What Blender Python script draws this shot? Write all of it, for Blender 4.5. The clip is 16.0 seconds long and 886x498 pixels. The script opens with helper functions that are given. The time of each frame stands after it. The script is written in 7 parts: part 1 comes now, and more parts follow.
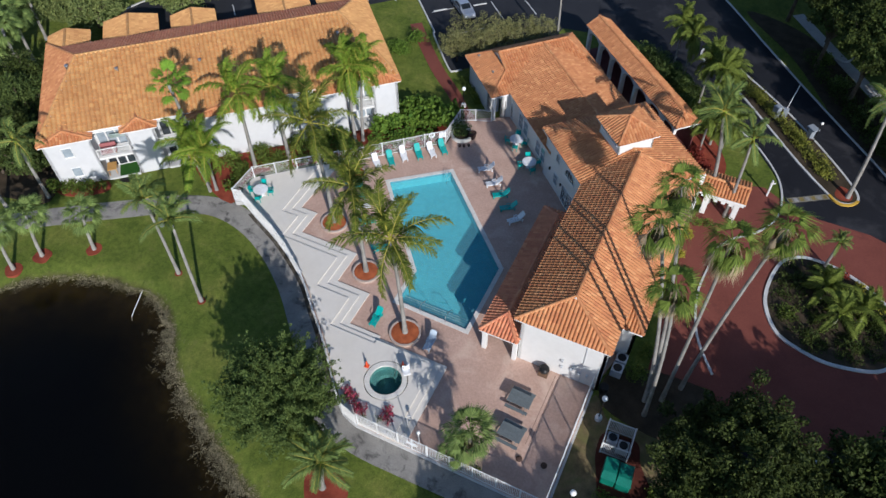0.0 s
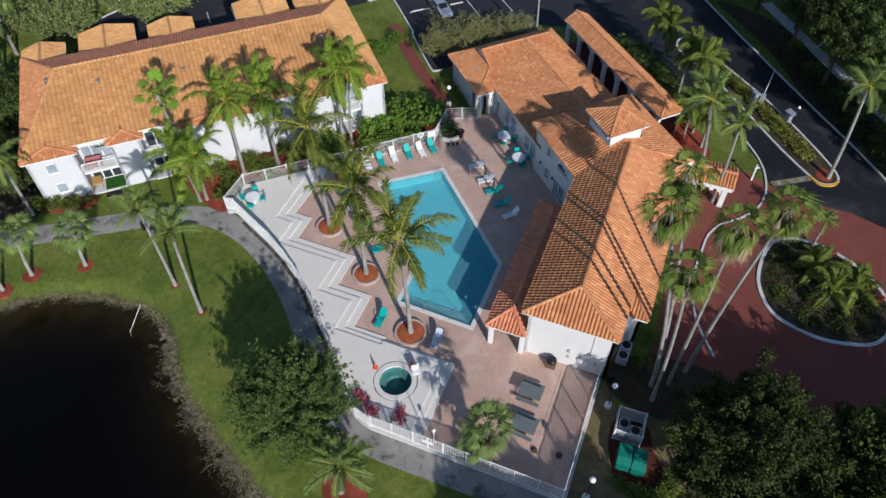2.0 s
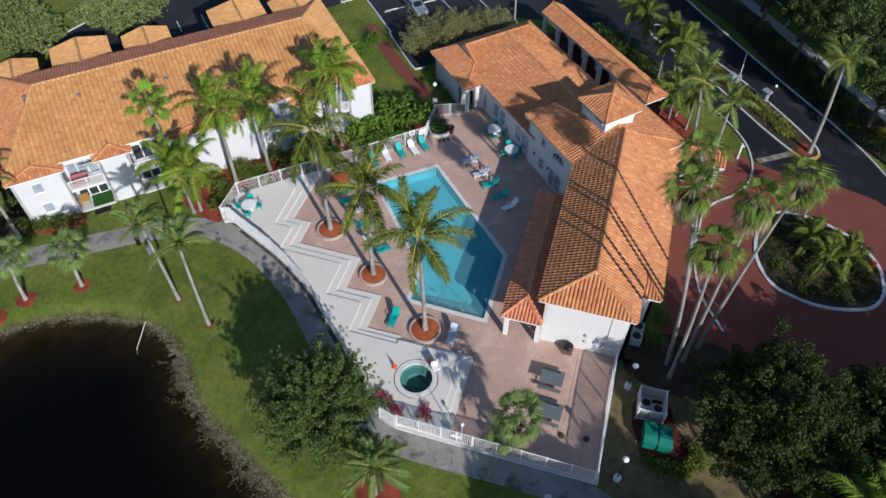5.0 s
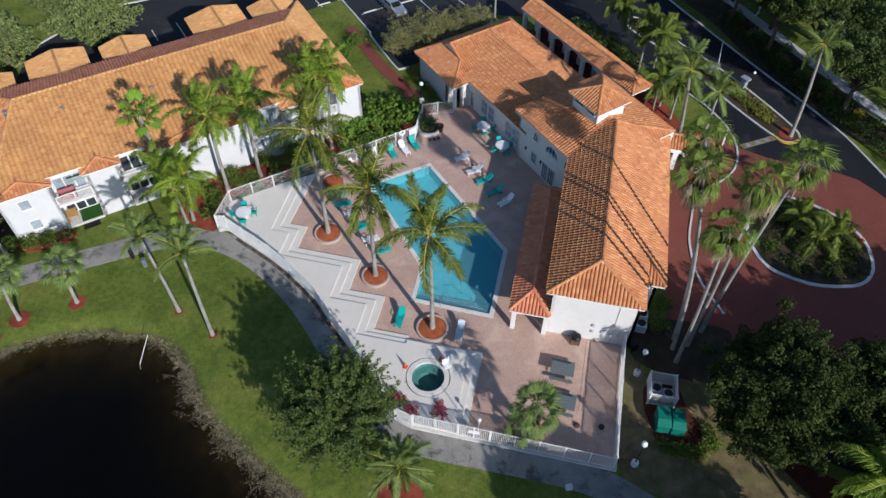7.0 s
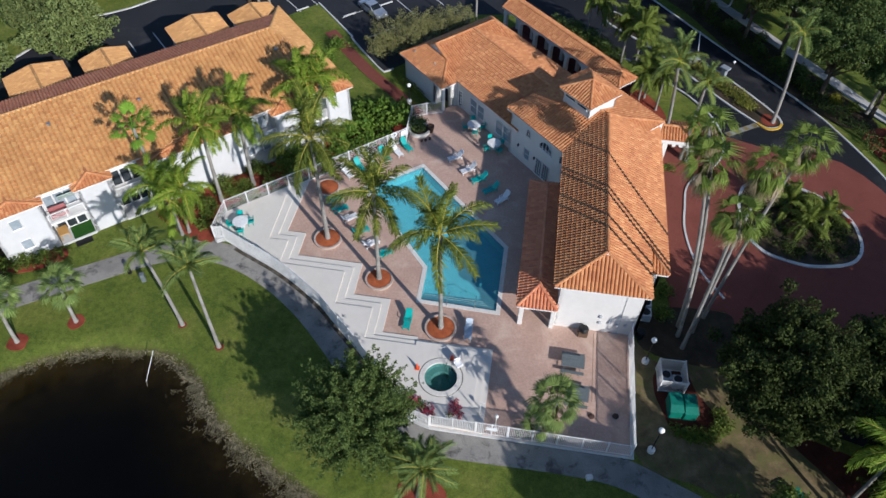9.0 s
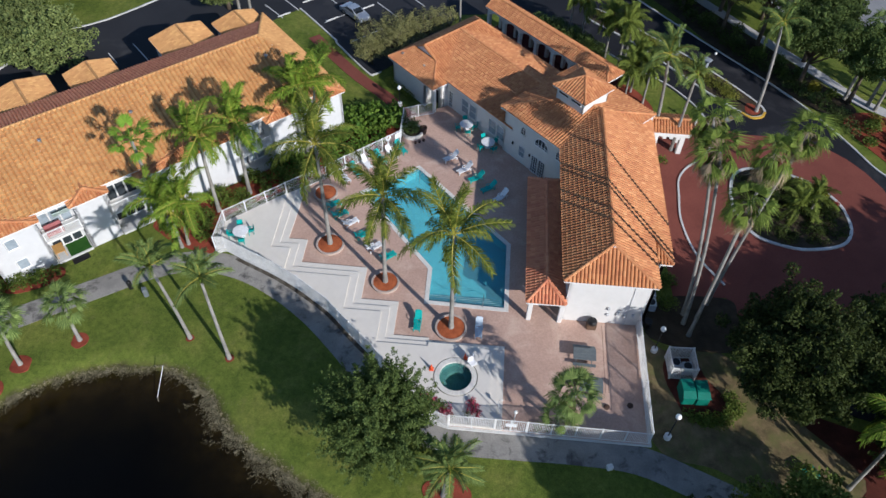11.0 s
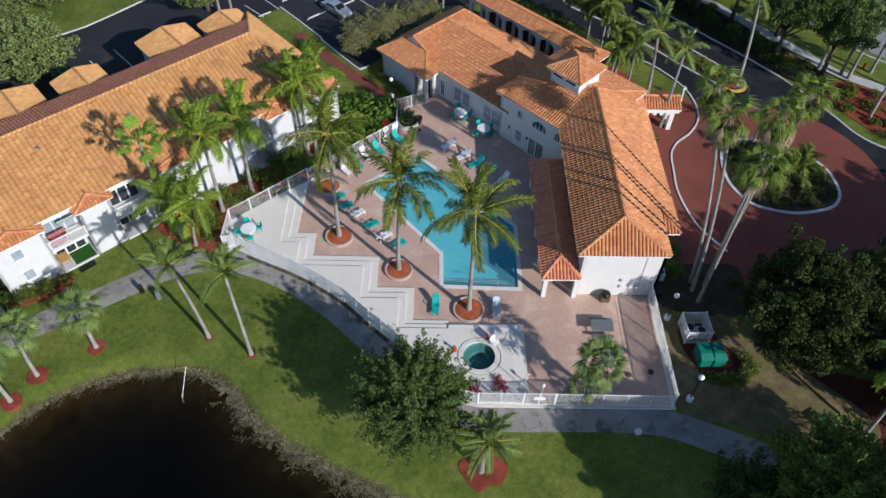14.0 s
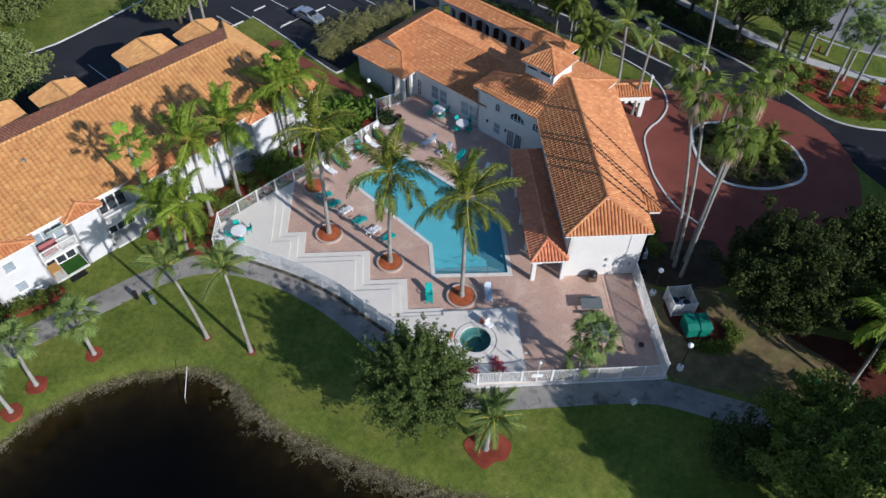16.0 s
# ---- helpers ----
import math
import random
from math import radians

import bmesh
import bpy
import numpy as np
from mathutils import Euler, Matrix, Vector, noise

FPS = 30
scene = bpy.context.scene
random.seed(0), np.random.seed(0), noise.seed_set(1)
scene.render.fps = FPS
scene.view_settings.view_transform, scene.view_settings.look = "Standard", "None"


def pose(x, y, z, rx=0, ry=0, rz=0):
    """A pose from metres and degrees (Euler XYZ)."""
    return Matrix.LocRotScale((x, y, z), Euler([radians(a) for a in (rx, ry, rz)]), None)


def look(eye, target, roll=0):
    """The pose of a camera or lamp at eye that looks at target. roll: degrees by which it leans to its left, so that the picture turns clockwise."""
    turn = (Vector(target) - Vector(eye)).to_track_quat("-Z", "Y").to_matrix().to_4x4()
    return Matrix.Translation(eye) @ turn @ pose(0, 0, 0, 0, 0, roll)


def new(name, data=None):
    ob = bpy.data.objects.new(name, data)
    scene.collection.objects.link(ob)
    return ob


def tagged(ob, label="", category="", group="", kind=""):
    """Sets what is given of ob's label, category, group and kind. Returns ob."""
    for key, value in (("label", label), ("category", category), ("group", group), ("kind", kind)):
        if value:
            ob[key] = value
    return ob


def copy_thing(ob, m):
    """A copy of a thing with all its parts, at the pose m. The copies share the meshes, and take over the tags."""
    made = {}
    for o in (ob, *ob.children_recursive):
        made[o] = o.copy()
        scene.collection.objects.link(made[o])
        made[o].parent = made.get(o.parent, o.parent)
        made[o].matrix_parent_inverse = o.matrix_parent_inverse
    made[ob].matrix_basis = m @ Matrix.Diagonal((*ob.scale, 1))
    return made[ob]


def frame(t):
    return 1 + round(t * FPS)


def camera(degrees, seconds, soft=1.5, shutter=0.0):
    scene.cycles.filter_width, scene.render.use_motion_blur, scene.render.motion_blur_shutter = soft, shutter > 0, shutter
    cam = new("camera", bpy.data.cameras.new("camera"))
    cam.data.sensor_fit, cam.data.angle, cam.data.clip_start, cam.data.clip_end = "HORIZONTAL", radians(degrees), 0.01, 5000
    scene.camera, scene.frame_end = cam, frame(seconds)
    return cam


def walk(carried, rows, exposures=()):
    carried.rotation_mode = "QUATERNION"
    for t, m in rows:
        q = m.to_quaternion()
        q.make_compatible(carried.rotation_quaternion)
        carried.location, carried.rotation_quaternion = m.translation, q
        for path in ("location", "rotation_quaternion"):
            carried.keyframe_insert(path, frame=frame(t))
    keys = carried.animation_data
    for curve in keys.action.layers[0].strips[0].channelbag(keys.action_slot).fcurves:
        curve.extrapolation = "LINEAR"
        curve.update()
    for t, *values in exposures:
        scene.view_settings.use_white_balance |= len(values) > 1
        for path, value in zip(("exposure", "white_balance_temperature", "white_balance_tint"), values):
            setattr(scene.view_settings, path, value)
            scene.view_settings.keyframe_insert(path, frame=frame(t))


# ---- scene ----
cam = camera(63.6, 16.0)
PATH = [
    (0, (12.81, -30.704, 50.752), (12.244, -29.552, 49.218), -0.6),
    (0.5, (12.227, -31.091, 50.78), (11.682, -29.929, 49.246), -0.5),
    (1, (11.585, -31.466, 50.85), (11.062, -30.295, 49.316), -0.5),
    (1.5, (10.889, -31.851, 50.891), (10.389, -30.669, 49.357), -0.3),
    (2, (10.223, -32.223, 50.84), (9.744, -31.031, 49.307), -0.2),
    (2.5, (9.511, -32.559, 50.825), (9.053, -31.359, 49.292), -0.1),
    (3, (8.84, -32.831, 50.831), (8.4, -31.625, 49.297), -0.1),
    (3.5, (8.129, -33.238, 50.716), (7.709, -32.023, 49.184), 0.2),
    (4, (7.464, -33.524, 50.65), (7.062, -32.302, 49.118), 0.2),
    (6.5, (3.819, -34.973, 50.338), (3.527, -33.715, 48.811), 0.7),
    (7, (3.03, -35.193, 50.328), (2.762, -33.929, 48.801), 0.8),
    (7.5, (2.291, -35.372, 50.335), (2.045, -34.104, 48.808), 0.9),
    (8, (1.507, -35.562, 50.309), (1.284, -34.289, 48.783), 0.9),
    (8.5, (0.798, -35.714, 50.3), (0.596, -34.437, 48.774), 1.0),
    (9, (-0.017, -35.917, 50.348), (-0.195, -34.635, 48.824), 1.1),
    (11.5, (-4.014, -36.686, 50.475), (-4.085, -35.389, 48.955), 1.5),
    (12, (-4.776, -36.895, 50.388), (-4.83, -35.595, 48.868), 1.5),
    (12.5, (-5.581, -37.159, 50.328), (-5.615, -35.859, 48.808), 1.6),
    (13, (-6.178, -37.53, 50.174), (-6.199, -36.228, 48.656), 1.4),
    (13.5, (-6.973, -37.864, 50.11), (-6.974, -36.563, 48.591), 1.5),
    (14, (-7.556, -38.351, 49.975), (-7.539, -37.048, 48.458), 1.4),
    (14.5, (-8.118, -38.881, 49.916), (-8.079, -37.576, 48.401), 1.2),
    (15, (-8.647, -39.482, 49.855), (-8.586, -38.172, 48.345), 1.1),
    (15.5, (-9.108, -40.119, 49.78), (-9.023, -38.802, 48.277), 1.0),
    (16, (-9.519, -40.801, 49.789), (-9.414, -39.475, 48.296), 1.1),
]
walk(cam, [(t, look(eye, target, roll)) for t, eye, target, roll in PATH], [(0, -0.03, 5780, 10), (5, 0.0, 5780, 10), (11, 0.05, 5780, 10), (16, 0.07, 5780, 10)])

# ---- light ----
SUN_UP, SUN_EAST, SUN_SOUTH = radians(27.5), 0.705, 0.709
sun_dir = Vector((SUN_EAST * math.cos(SUN_UP), -SUN_SOUTH * math.cos(SUN_UP), math.sin(SUN_UP))).normalized()
world = bpy.data.worlds.new("sky")
scene.world = world
world.use_nodes = True
wn = world.node_tree.nodes
sky = wn.new("ShaderNodeTexSky")
sky.sky_type, sky.sun_disc = "NISHITA", False
sky.sun_elevation, sky.sun_rotation = SUN_UP, math.atan2(sun_dir.x, sun_dir.y)
sky.dust_density, sky.ozone_density = 0.3, 2.5
wn["Background"].inputs["Strength"].default_value = 0.118
world.node_tree.links.new(sky.outputs["Color"], wn["Background"].inputs["Color"])
lamp = bpy.data.lights.new("sun", "SUN")
lamp.energy, lamp.angle, lamp.color = 5.3, radians(0.55), (1.0, 0.90, 0.79)
sun = new("sun", lamp)
sun.matrix_world = look(sun_dir * 200, (0, 0, 0))

# ---- materials ----


def material(name, rough=0.8, metal=0.0, spec=0.3):
    m = bpy.data.materials.new(name)
    m.use_nodes = True
    b = m.node_tree.nodes["Principled BSDF"]
    b.inputs["Roughness"].default_value = rough
    b.inputs["Metallic"].default_value = metal
    b.inputs["Specular IOR Level"].default_value = spec
    return m, m.node_tree.nodes, m.node_tree.links, b


def ramp(nodes, stops):
    r = nodes.new("ShaderNodeValToRGB")
    e = r.color_ramp.elements
    while len(e) < len(stops):
        e.new(0.5)
    for k, (p, c) in zip(e, stops):
        k.position, k.color = p, (*c, 1)
    return r


def noise_tex(nodes, links, scale, detail=6.0, rough=0.6, warp=0.0, stretch=None):
    co = nodes.new("ShaderNodeNewGeometry")
    n = nodes.new("ShaderNodeTexNoise")
    n.inputs["Scale"].default_value, n.inputs["Detail"].default_value = scale, detail
    n.inputs["Roughness"].default_value, n.inputs["Distortion"].default_value = rough, warp
    if stretch:
        mp = nodes.new("ShaderNodeMapping")
        mp.inputs["Scale"].default_value = stretch
        links.new(co.outputs["Position"], mp.inputs["Vector"])
        links.new(mp.outputs["Vector"], n.inputs["Vector"])
    else:
        links.new(co.outputs["Position"], n.inputs["Vector"])
    return n


def mix(nodes, links, a, b, fac, mode="MIX"):
    m = nodes.new("ShaderNodeMix")
    m.data_type, m.blend_type = "RGBA", mode
    for socket, v in ((m.inputs[6], a), (m.inputs[7], b), (m.inputs[0], fac)):
        if hasattr(v, "is_output"):
            links.new(v, socket)
        elif isinstance(v, tuple):
            socket.default_value = (*v, 1)
        else:
            socket.default_value = v
    return m.outputs[2]


def bump(nodes, links, bsdf, height, strength, distance):
    b = nodes.new("ShaderNodeBump")
    b.inputs["Strength"].default_value, b.inputs["Distance"].default_value = strength, distance
    links.new(height, b.inputs["Height"])
    links.new(b.outputs["Normal"], bsdf.inputs["Normal"])


def surface(name, dark, light, big=0.15, fine=3.0, rough=0.85, spec=0.3, relief=0.02, stain=None, stain_at=(0.55, 0.75), stain_scale=0.6, metal=0.0, grain=1.0):
    """Two scales of variation between two colours, an optional stain and a fine relief."""
    m, n, l, b = material(name, rough, metal, spec)
    r = ramp(n, [(0.3, dark), (0.7, light)])
    l.new(noise_tex(n, l, big, 5).outputs["Fac"], r.inputs["Fac"])
    f = noise_tex(n, l, fine, 8, 0.7)
    fr = ramp(n, [(0.25, (1 - 0.28 * grain,) * 3), (0.75, (1 + 0.12 * grain,) * 3)])
    l.new(f.outputs["Fac"], fr.inputs["Fac"])
    c = mix(n, l, r.outputs["Color"], fr.outputs["Color"], 1.0, "MULTIPLY")
    if stain:
        sr = ramp(n, [(stain_at[0], (0, 0, 0)), (stain_at[1], (1, 1, 1))])
        l.new(noise_tex(n, l, stain_scale, 7, 0.65, 0.4).outputs["Fac"], sr.inputs["Fac"])
        c = mix(n, l, c, stain, sr.outputs["Color"])
    l.new(c, b.inputs["Base Color"])
    bump(n, l, b, f.outputs["Fac"], 0.5, relief)
    return m


def plain(name, colour, rough=0.6, metal=0.0, spec=0.35, vary=0.12, fine=6.0):
    lo, hi = tuple(v * (1 - vary) for v in colour), tuple(min(1, v * (1 + vary)) for v in colour)
    return surface(name, lo, hi, 0.8, fine, rough, spec, 0.004, metal=metal)


def foliage(name, dark, light, glow=0.35, scale=0.35):
    m, n, l, b = material(name, 0.72, 0.0, 0.18)
    geo = n.new("ShaderNodeNewGeometry")
    info = n.new("ShaderNodeObjectInfo")
    r = ramp(n, [(0.0, dark), (1.0, light)])
    s = n.new("ShaderNodeMath")
    s.operation = "MULTIPLY_ADD"
    l.new(geo.outputs["Random Per Island"], s.inputs[0])
    s.inputs[1].default_value = 0.6
    q = n.new("ShaderNodeMath")
    q.operation = "MULTIPLY_ADD"
    l.new(noise_tex(n, l, scale, 3).outputs["Fac"], q.inputs[0])
    q.inputs[1].default_value, q.inputs[2].default_value = 0.55, -0.08
    l.new(q.outputs[0], s.inputs[2])
    l.new(s.outputs[0], r.inputs["Fac"])
    hs = n.new("ShaderNodeHueSaturation")
    v = n.new("ShaderNodeMapRange")
    v.inputs["To Min"].default_value, v.inputs["To Max"].default_value = 0.8, 1.2
    l.new(info.outputs["Random"], v.inputs["Value"])
    l.new(v.outputs["Result"], hs.inputs["Value"])
    l.new(r.outputs["Color"], hs.inputs["Color"])
    l.new(hs.outputs["Color"], b.inputs["Base Color"])
    t = n.new("ShaderNodeBsdfTranslucent")
    l.new(hs.outputs["Color"], t.inputs["Color"])
    mx = n.new("ShaderNodeMixShader")
    mx.inputs["Fac"].default_value = glow
    l.new(b.outputs["BSDF"], mx.inputs[1])
    l.new(t.outputs["BSDF"], mx.inputs[2])
    l.new(mx.outputs["Shader"], n["Material Output"].inputs["Surface"])
    return m


def tile_clay(name, colours):
    m, n, l, b = material(name, 0.75, 0.0, 0.25)
    geo = n.new("ShaderNodeNewGeometry")
    r = ramp(n, [(k / (len(colours) - 1), c) for k, c in enumerate(colours)])
    l.new(geo.outputs["Random Per Island"], r.inputs["Fac"])
    w = ramp(n, [(0.3, (0.86, 0.83, 0.81)), (0.7, (1.08, 1.08, 1.07))])
    l.new(noise_tex(n, l, 0.35, 6, 0.65).outputs["Fac"], w.inputs["Fac"])
    c = mix(n, l, r.outputs["Color"], w.outputs["Color"], 1.0, "MULTIPLY")
    s = ramp(n, [(0.62, (0, 0, 0)), (0.85, (0.35, 0.35, 0.35))])
    l.new(noise_tex(n, l, 1.7, 8, 0.7, 0.5).outputs["Fac"], s.inputs["Fac"])
    c = mix(n, l, c, (0.17, 0.07, 0.035), s.outputs["Color"])
    l.new(c, b.inputs["Base Color"])
    bump(n, l, b, noise_tex(n, l, 14, 4).outputs["Fac"], 0.4, 0.01)
    return m


def water(name, tint, gloss_rough, wave, wave_scale, silt=None, cloudy=0.0, ior=1.33):
    m, n, l, b = material(name)
    n.remove(b)
    tr = n.new("ShaderNodeBsdfTransparent")
    tr.inputs["Color"].default_value = (*tint, 1)
    gl = n.new("ShaderNodeBsdfGlossy")
    gl.inputs["Roughness"].default_value = gloss_rough
    fr = n.new("ShaderNodeFresnel")
    fr.inputs["IOR"].default_value = ior
    bp = n.new("ShaderNodeBump")
    bp.inputs["Strength"].default_value, bp.inputs["Distance"].default_value = wave, 0.02
    l.new(noise_tex(n, l, wave_scale, 3).outputs["Fac"], bp.inputs["Height"])
    l.new(bp.outputs["Normal"], gl.inputs["Normal"])
    l.new(bp.outputs["Normal"], fr.inputs["Normal"])
    mx = n.new("ShaderNodeMixShader")
    l.new(fr.outputs["Fac"], mx.inputs["Fac"])
    body = tr.outputs["BSDF"]
    if silt:
        df = n.new("ShaderNodeBsdfDiffuse")
        df.inputs["Color"].default_value = (*silt, 1)
        cl = n.new("ShaderNodeMixShader")
        cl.inputs["Fac"].default_value = cloudy
        l.new(tr.outputs["BSDF"], cl.inputs[1])
        l.new(df.outputs["BSDF"], cl.inputs[2])
        body = cl.outputs["Shader"]
    l.new(body, mx.inputs[1])
    l.new(gl.outputs["BSDF"], mx.inputs[2])
    l.new(mx.outputs["Shader"], n["Material Output"].inputs["Surface"])
    return m


def lawn():
    """Mown grass in patches; towards the water it gives way to mud, and deep down to black silt."""
    m, n, l, b = material("grass", 0.95, 0.0, 0.1)
    r = ramp(n, [(0.28, (0.07, 0.104, 0.018)), (0.5, (0.118, 0.152, 0.029)), (0.72, (0.195, 0.202, 0.05))])
    l.new(noise_tex(n, l, 0.22, 6, 0.68, 0.3).outputs["Fac"], r.inputs["Fac"])
    f = noise_tex(n, l, 11, 8, 0.75)
    fr = ramp(n, [(0.28, (0.5, 0.52, 0.5)), (0.72, (1.35, 1.32, 1.3))])
    l.new(f.outputs["Fac"], fr.inputs["Fac"])
    c = mix(n, l, r.outputs["Color"], fr.outputs["Color"], 1.0, "MULTIPLY")
    p = ramp(n, [(0.32, (0.72, 0.76, 0.74)), (0.68, (1.22, 1.18, 1.1))])
    l.new(noise_tex(n, l, 2.3, 5, 0.65, 0.4).outputs["Fac"], p.inputs["Fac"])
    c = mix(n, l, c, p.outputs["Color"], 1.0, "MULTIPLY")
    t = ramp(n, [(0.56, (0, 0, 0)), (0.8, (0.55, 0.55, 0.55))])
    l.new(noise_tex(n, l, 0.9, 9, 0.78, 0.6).outputs["Fac"], t.inputs["Fac"])
    c = mix(n, l, c, (0.215, 0.185, 0.08), t.outputs["Color"])
    geo = n.new("ShaderNodeNewGeometry")
    xyz = n.new("ShaderNodeSeparateXYZ")
    l.new(geo.outputs["Position"], xyz.inputs["Vector"])
    wob = n.new("ShaderNodeMath")
    wob.operation = "MULTIPLY_ADD"
    l.new(noise_tex(n, l, 1.3, 5).outputs["Fac"], wob.inputs[0])
    wob.inputs[1].default_value = 0.5
    l.new(xyz.outputs["Z"], wob.inputs[2])
    deep = n.new("ShaderNodeMapRange")
    deep.inputs["From Min"].default_value, deep.inputs["From Max"].default_value = -2.0, 0.0
    l.new(wob.outputs[0], deep.inputs["Value"])
    d = ramp(n, [(0.0, (0.002, 0.003, 0.005)), (0.22, (0.006, 0.006, 0.005)), (0.46, (0.022, 0.018, 0.009)), (0.62, (0.06, 0.047, 0.022)), (0.80, (0.09, 0.092, 0.032))])
    l.new(deep.outputs["Result"], d.inputs["Fac"])
    k = ramp(n, [(0.78, (1, 1, 1)), (0.9, (0, 0, 0))])
    l.new(deep.outputs["Result"], k.inputs["Fac"])
    mud = ramp(n, [(0.35, (0.5, 0.5, 0.48)), (0.7, (1.4, 1.36, 1.28))])
    l.new(noise_tex(n, l, 0.7, 9, 0.75, 0.1).outputs["Fac"], mud.inputs["Fac"])
    bedc = mix(n, l, d.outputs["Color"], mud.outputs["Color"], 1.0, "MULTIPLY")
    c = mix(n, l, c, bedc, k.outputs["Color"])
    l.new(c, b.inputs["Base Color"])
    bump(n, l, b, f.outputs["Fac"], 0.7, 0.06)
    return m


GRASS = lawn()
GRASS_DRY = surface("dry_grass", (0.085, 0.07, 0.036), (0.25, 0.185, 0.10), 0.9, 9, 0.95, 0.1, 0.05, (0.12, 0.12, 0.045), (0.45, 0.66), 0.6)
BANK = surface("bank_stone", (0.12, 0.105, 0.065), (0.30, 0.265, 0.18), 1.6, 7, 0.95, 0.15, 0.06, (0.085, 0.085, 0.035), (0.5, 0.64), 1.5)
BANK_WEED = foliage("dry_weed", (0.07, 0.065, 0.03), (0.42, 0.37, 0.24), 0.2, 0.9)
MULCH = surface("red_mulch", (0.16, 0.036, 0.022), (0.30, 0.072, 0.042), 0.9, 16, 0.95, 0.1, 0.06)
MULCH_ORANGE = surface("orange_mulch", (0.26, 0.07, 0.03), (0.45, 0.13, 0.05), 1.5, 18, 0.95, 0.1, 0.05)
# red mulch with tree shade put into its colour
MULCH_SHADED = surface("shade_toned_mulch", (0.055, 0.018, 0.013), (0.11, 0.034, 0.024), 0.9, 14, 0.95, 0.1, 0.05)
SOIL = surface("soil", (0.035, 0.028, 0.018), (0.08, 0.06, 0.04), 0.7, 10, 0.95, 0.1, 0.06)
ASPHALT = surface("asphalt", (0.014, 0.015, 0.019), (0.027, 0.028, 0.033), 0.12, 12, 0.85, 0.3, 0.01, (0.055, 0.055, 0.056), (0.6, 0.85), 0.18)
SEALED_ASPHALT = surface("sealed_asphalt", (0.008, 0.009, 0.013), (0.015, 0.016, 0.021), 0.12, 12, 0.85, 0.25, 0.01, (0.05, 0.05, 0.054), (0.52, 0.8), 0.25)
PATH = surface("worn_path", (0.19, 0.18, 0.165), (0.34, 0.325, 0.295), 0.35, 10, 0.9, 0.2, 0.01, (0.085, 0.08, 0.075), (0.52, 0.66), 0.8)
RED_PAVING = surface("red_paving", (0.155, 0.047, 0.034), (0.21, 0.066, 0.048), 0.2, 9, 0.85, 0.2, 0.008, (0.11, 0.036, 0.028), (0.6, 0.8), 0.25)
DECK_PINK = surface("pink_deck", (0.44, 0.292, 0.228), (0.55, 0.378, 0.298), 0.3, 5, 0.85, 0.25, 0.003, (0.60, 0.455, 0.365), (0.52, 0.75), 0.35)
DECK_WHITE = surface("white_deck", (0.63, 0.595, 0.535), (0.66, 0.625, 0.565), 0.35, 1.5, 0.8, 0.25, 0.001, (0.58, 0.548, 0.495), (0.6, 0.8), 0.5, grain=0.25)
WHITE = surface("white_stucco", (0.64, 0.632, 0.605), (0.675, 0.668, 0.645), 0.35, 1.4, 0.85, 0.25, 0.0008, (0.60, 0.59, 0.57), (0.6, 0.85), 0.5, grain=0.2)
APT_WHITE = surface("apartment_stucco", (0.52, 0.525, 0.53), (0.56, 0.565, 0.57), 0.35, 1.4, 0.85, 0.25, 0.0008, (0.5, 0.5, 0.495), (0.62, 0.85), 0.5, grain=0.2)
KERB = surface("white_kerb", (0.46, 0.46, 0.45), (0.64, 0.64, 0.62), 0.6, 9, 0.85, 0.2, 0.006, (0.35, 0.34, 0.33), (0.6, 0.8), 1.0)
PAINT = plain("white_paint", (0.74, 0.74, 0.73), 0.45)
# pale grey paint with tree shade put into its colour
OPERATOR_SHADED = plain("shade_toned_grey_paint", (0.27, 0.30, 0.34), 0.6)
GREY_WALL = plain("pale_grey_paint", (0.5, 0.52, 0.54), 0.7)
COPING = surface("pool_coping", (0.6, 0.58, 0.53), (0.72, 0.70, 0.65), 0.8, 9, 0.7, 0.3, 0.004)
POOL_BLUE = surface("pool_plaster", (0.125, 0.44, 0.49), (0.155, 0.485, 0.535), 0.4, 2, 0.6, 0.3, 0.004)
POOL_LINE = plain("pool_tile", (0.12, 0.27, 0.33), 0.3)
TUB_GREEN = surface("tub_plaster", (0.15, 0.27, 0.26), (0.21, 0.34, 0.33), 0.9, 3, 0.6, 0.3, 0.004)
WATER = water("pool_water", (0.60, 0.90, 0.95), 0.05, 0.5, 3.0, (0.20, 0.52, 0.60), 0.3)
TUB_WATER = water("tub_water", (0.68, 0.86, 0.85), 0.02, 0.2, 5.0)
LAKE_WATER = water("lake_water", (0.33, 0.31, 0.25), 0.04, 0.5, 1.6, (0.012, 0.011, 0.01), 0.02, 1.22)
CLAY = tile_clay("clay_tile", [(0.42, 0.165, 0.073), (0.53, 0.24, 0.10), (0.48, 0.20, 0.085), (0.61, 0.305, 0.135)])
# redder, lighter copy of CLAY: the look of shaded slopes put into the colour
CLAY_IN_SHADE = tile_clay("shade_toned_clay_tile", [(0.53, 0.19, 0.105), (0.64, 0.265, 0.14), (0.58, 0.225, 0.12), (0.70, 0.32, 0.165)])
CLAY_TAN = tile_clay("tan_clay_tile", [(0.47, 0.235, 0.092), (0.56, 0.31, 0.12), (0.51, 0.27, 0.105), (0.62, 0.36, 0.14)])
RIM = surface("weathered_planter_concrete", (0.40, 0.31, 0.26), (0.52, 0.43, 0.37), 0.9, 8, 0.85, 0.2, 0.006, (0.30, 0.22, 0.18), (0.55, 0.75), 1.2)
GLASS = surface("window_glass", (0.02, 0.025, 0.03), (0.05, 0.06, 0.07), 0.4, 2, 0.06, 0.6, 0.001)
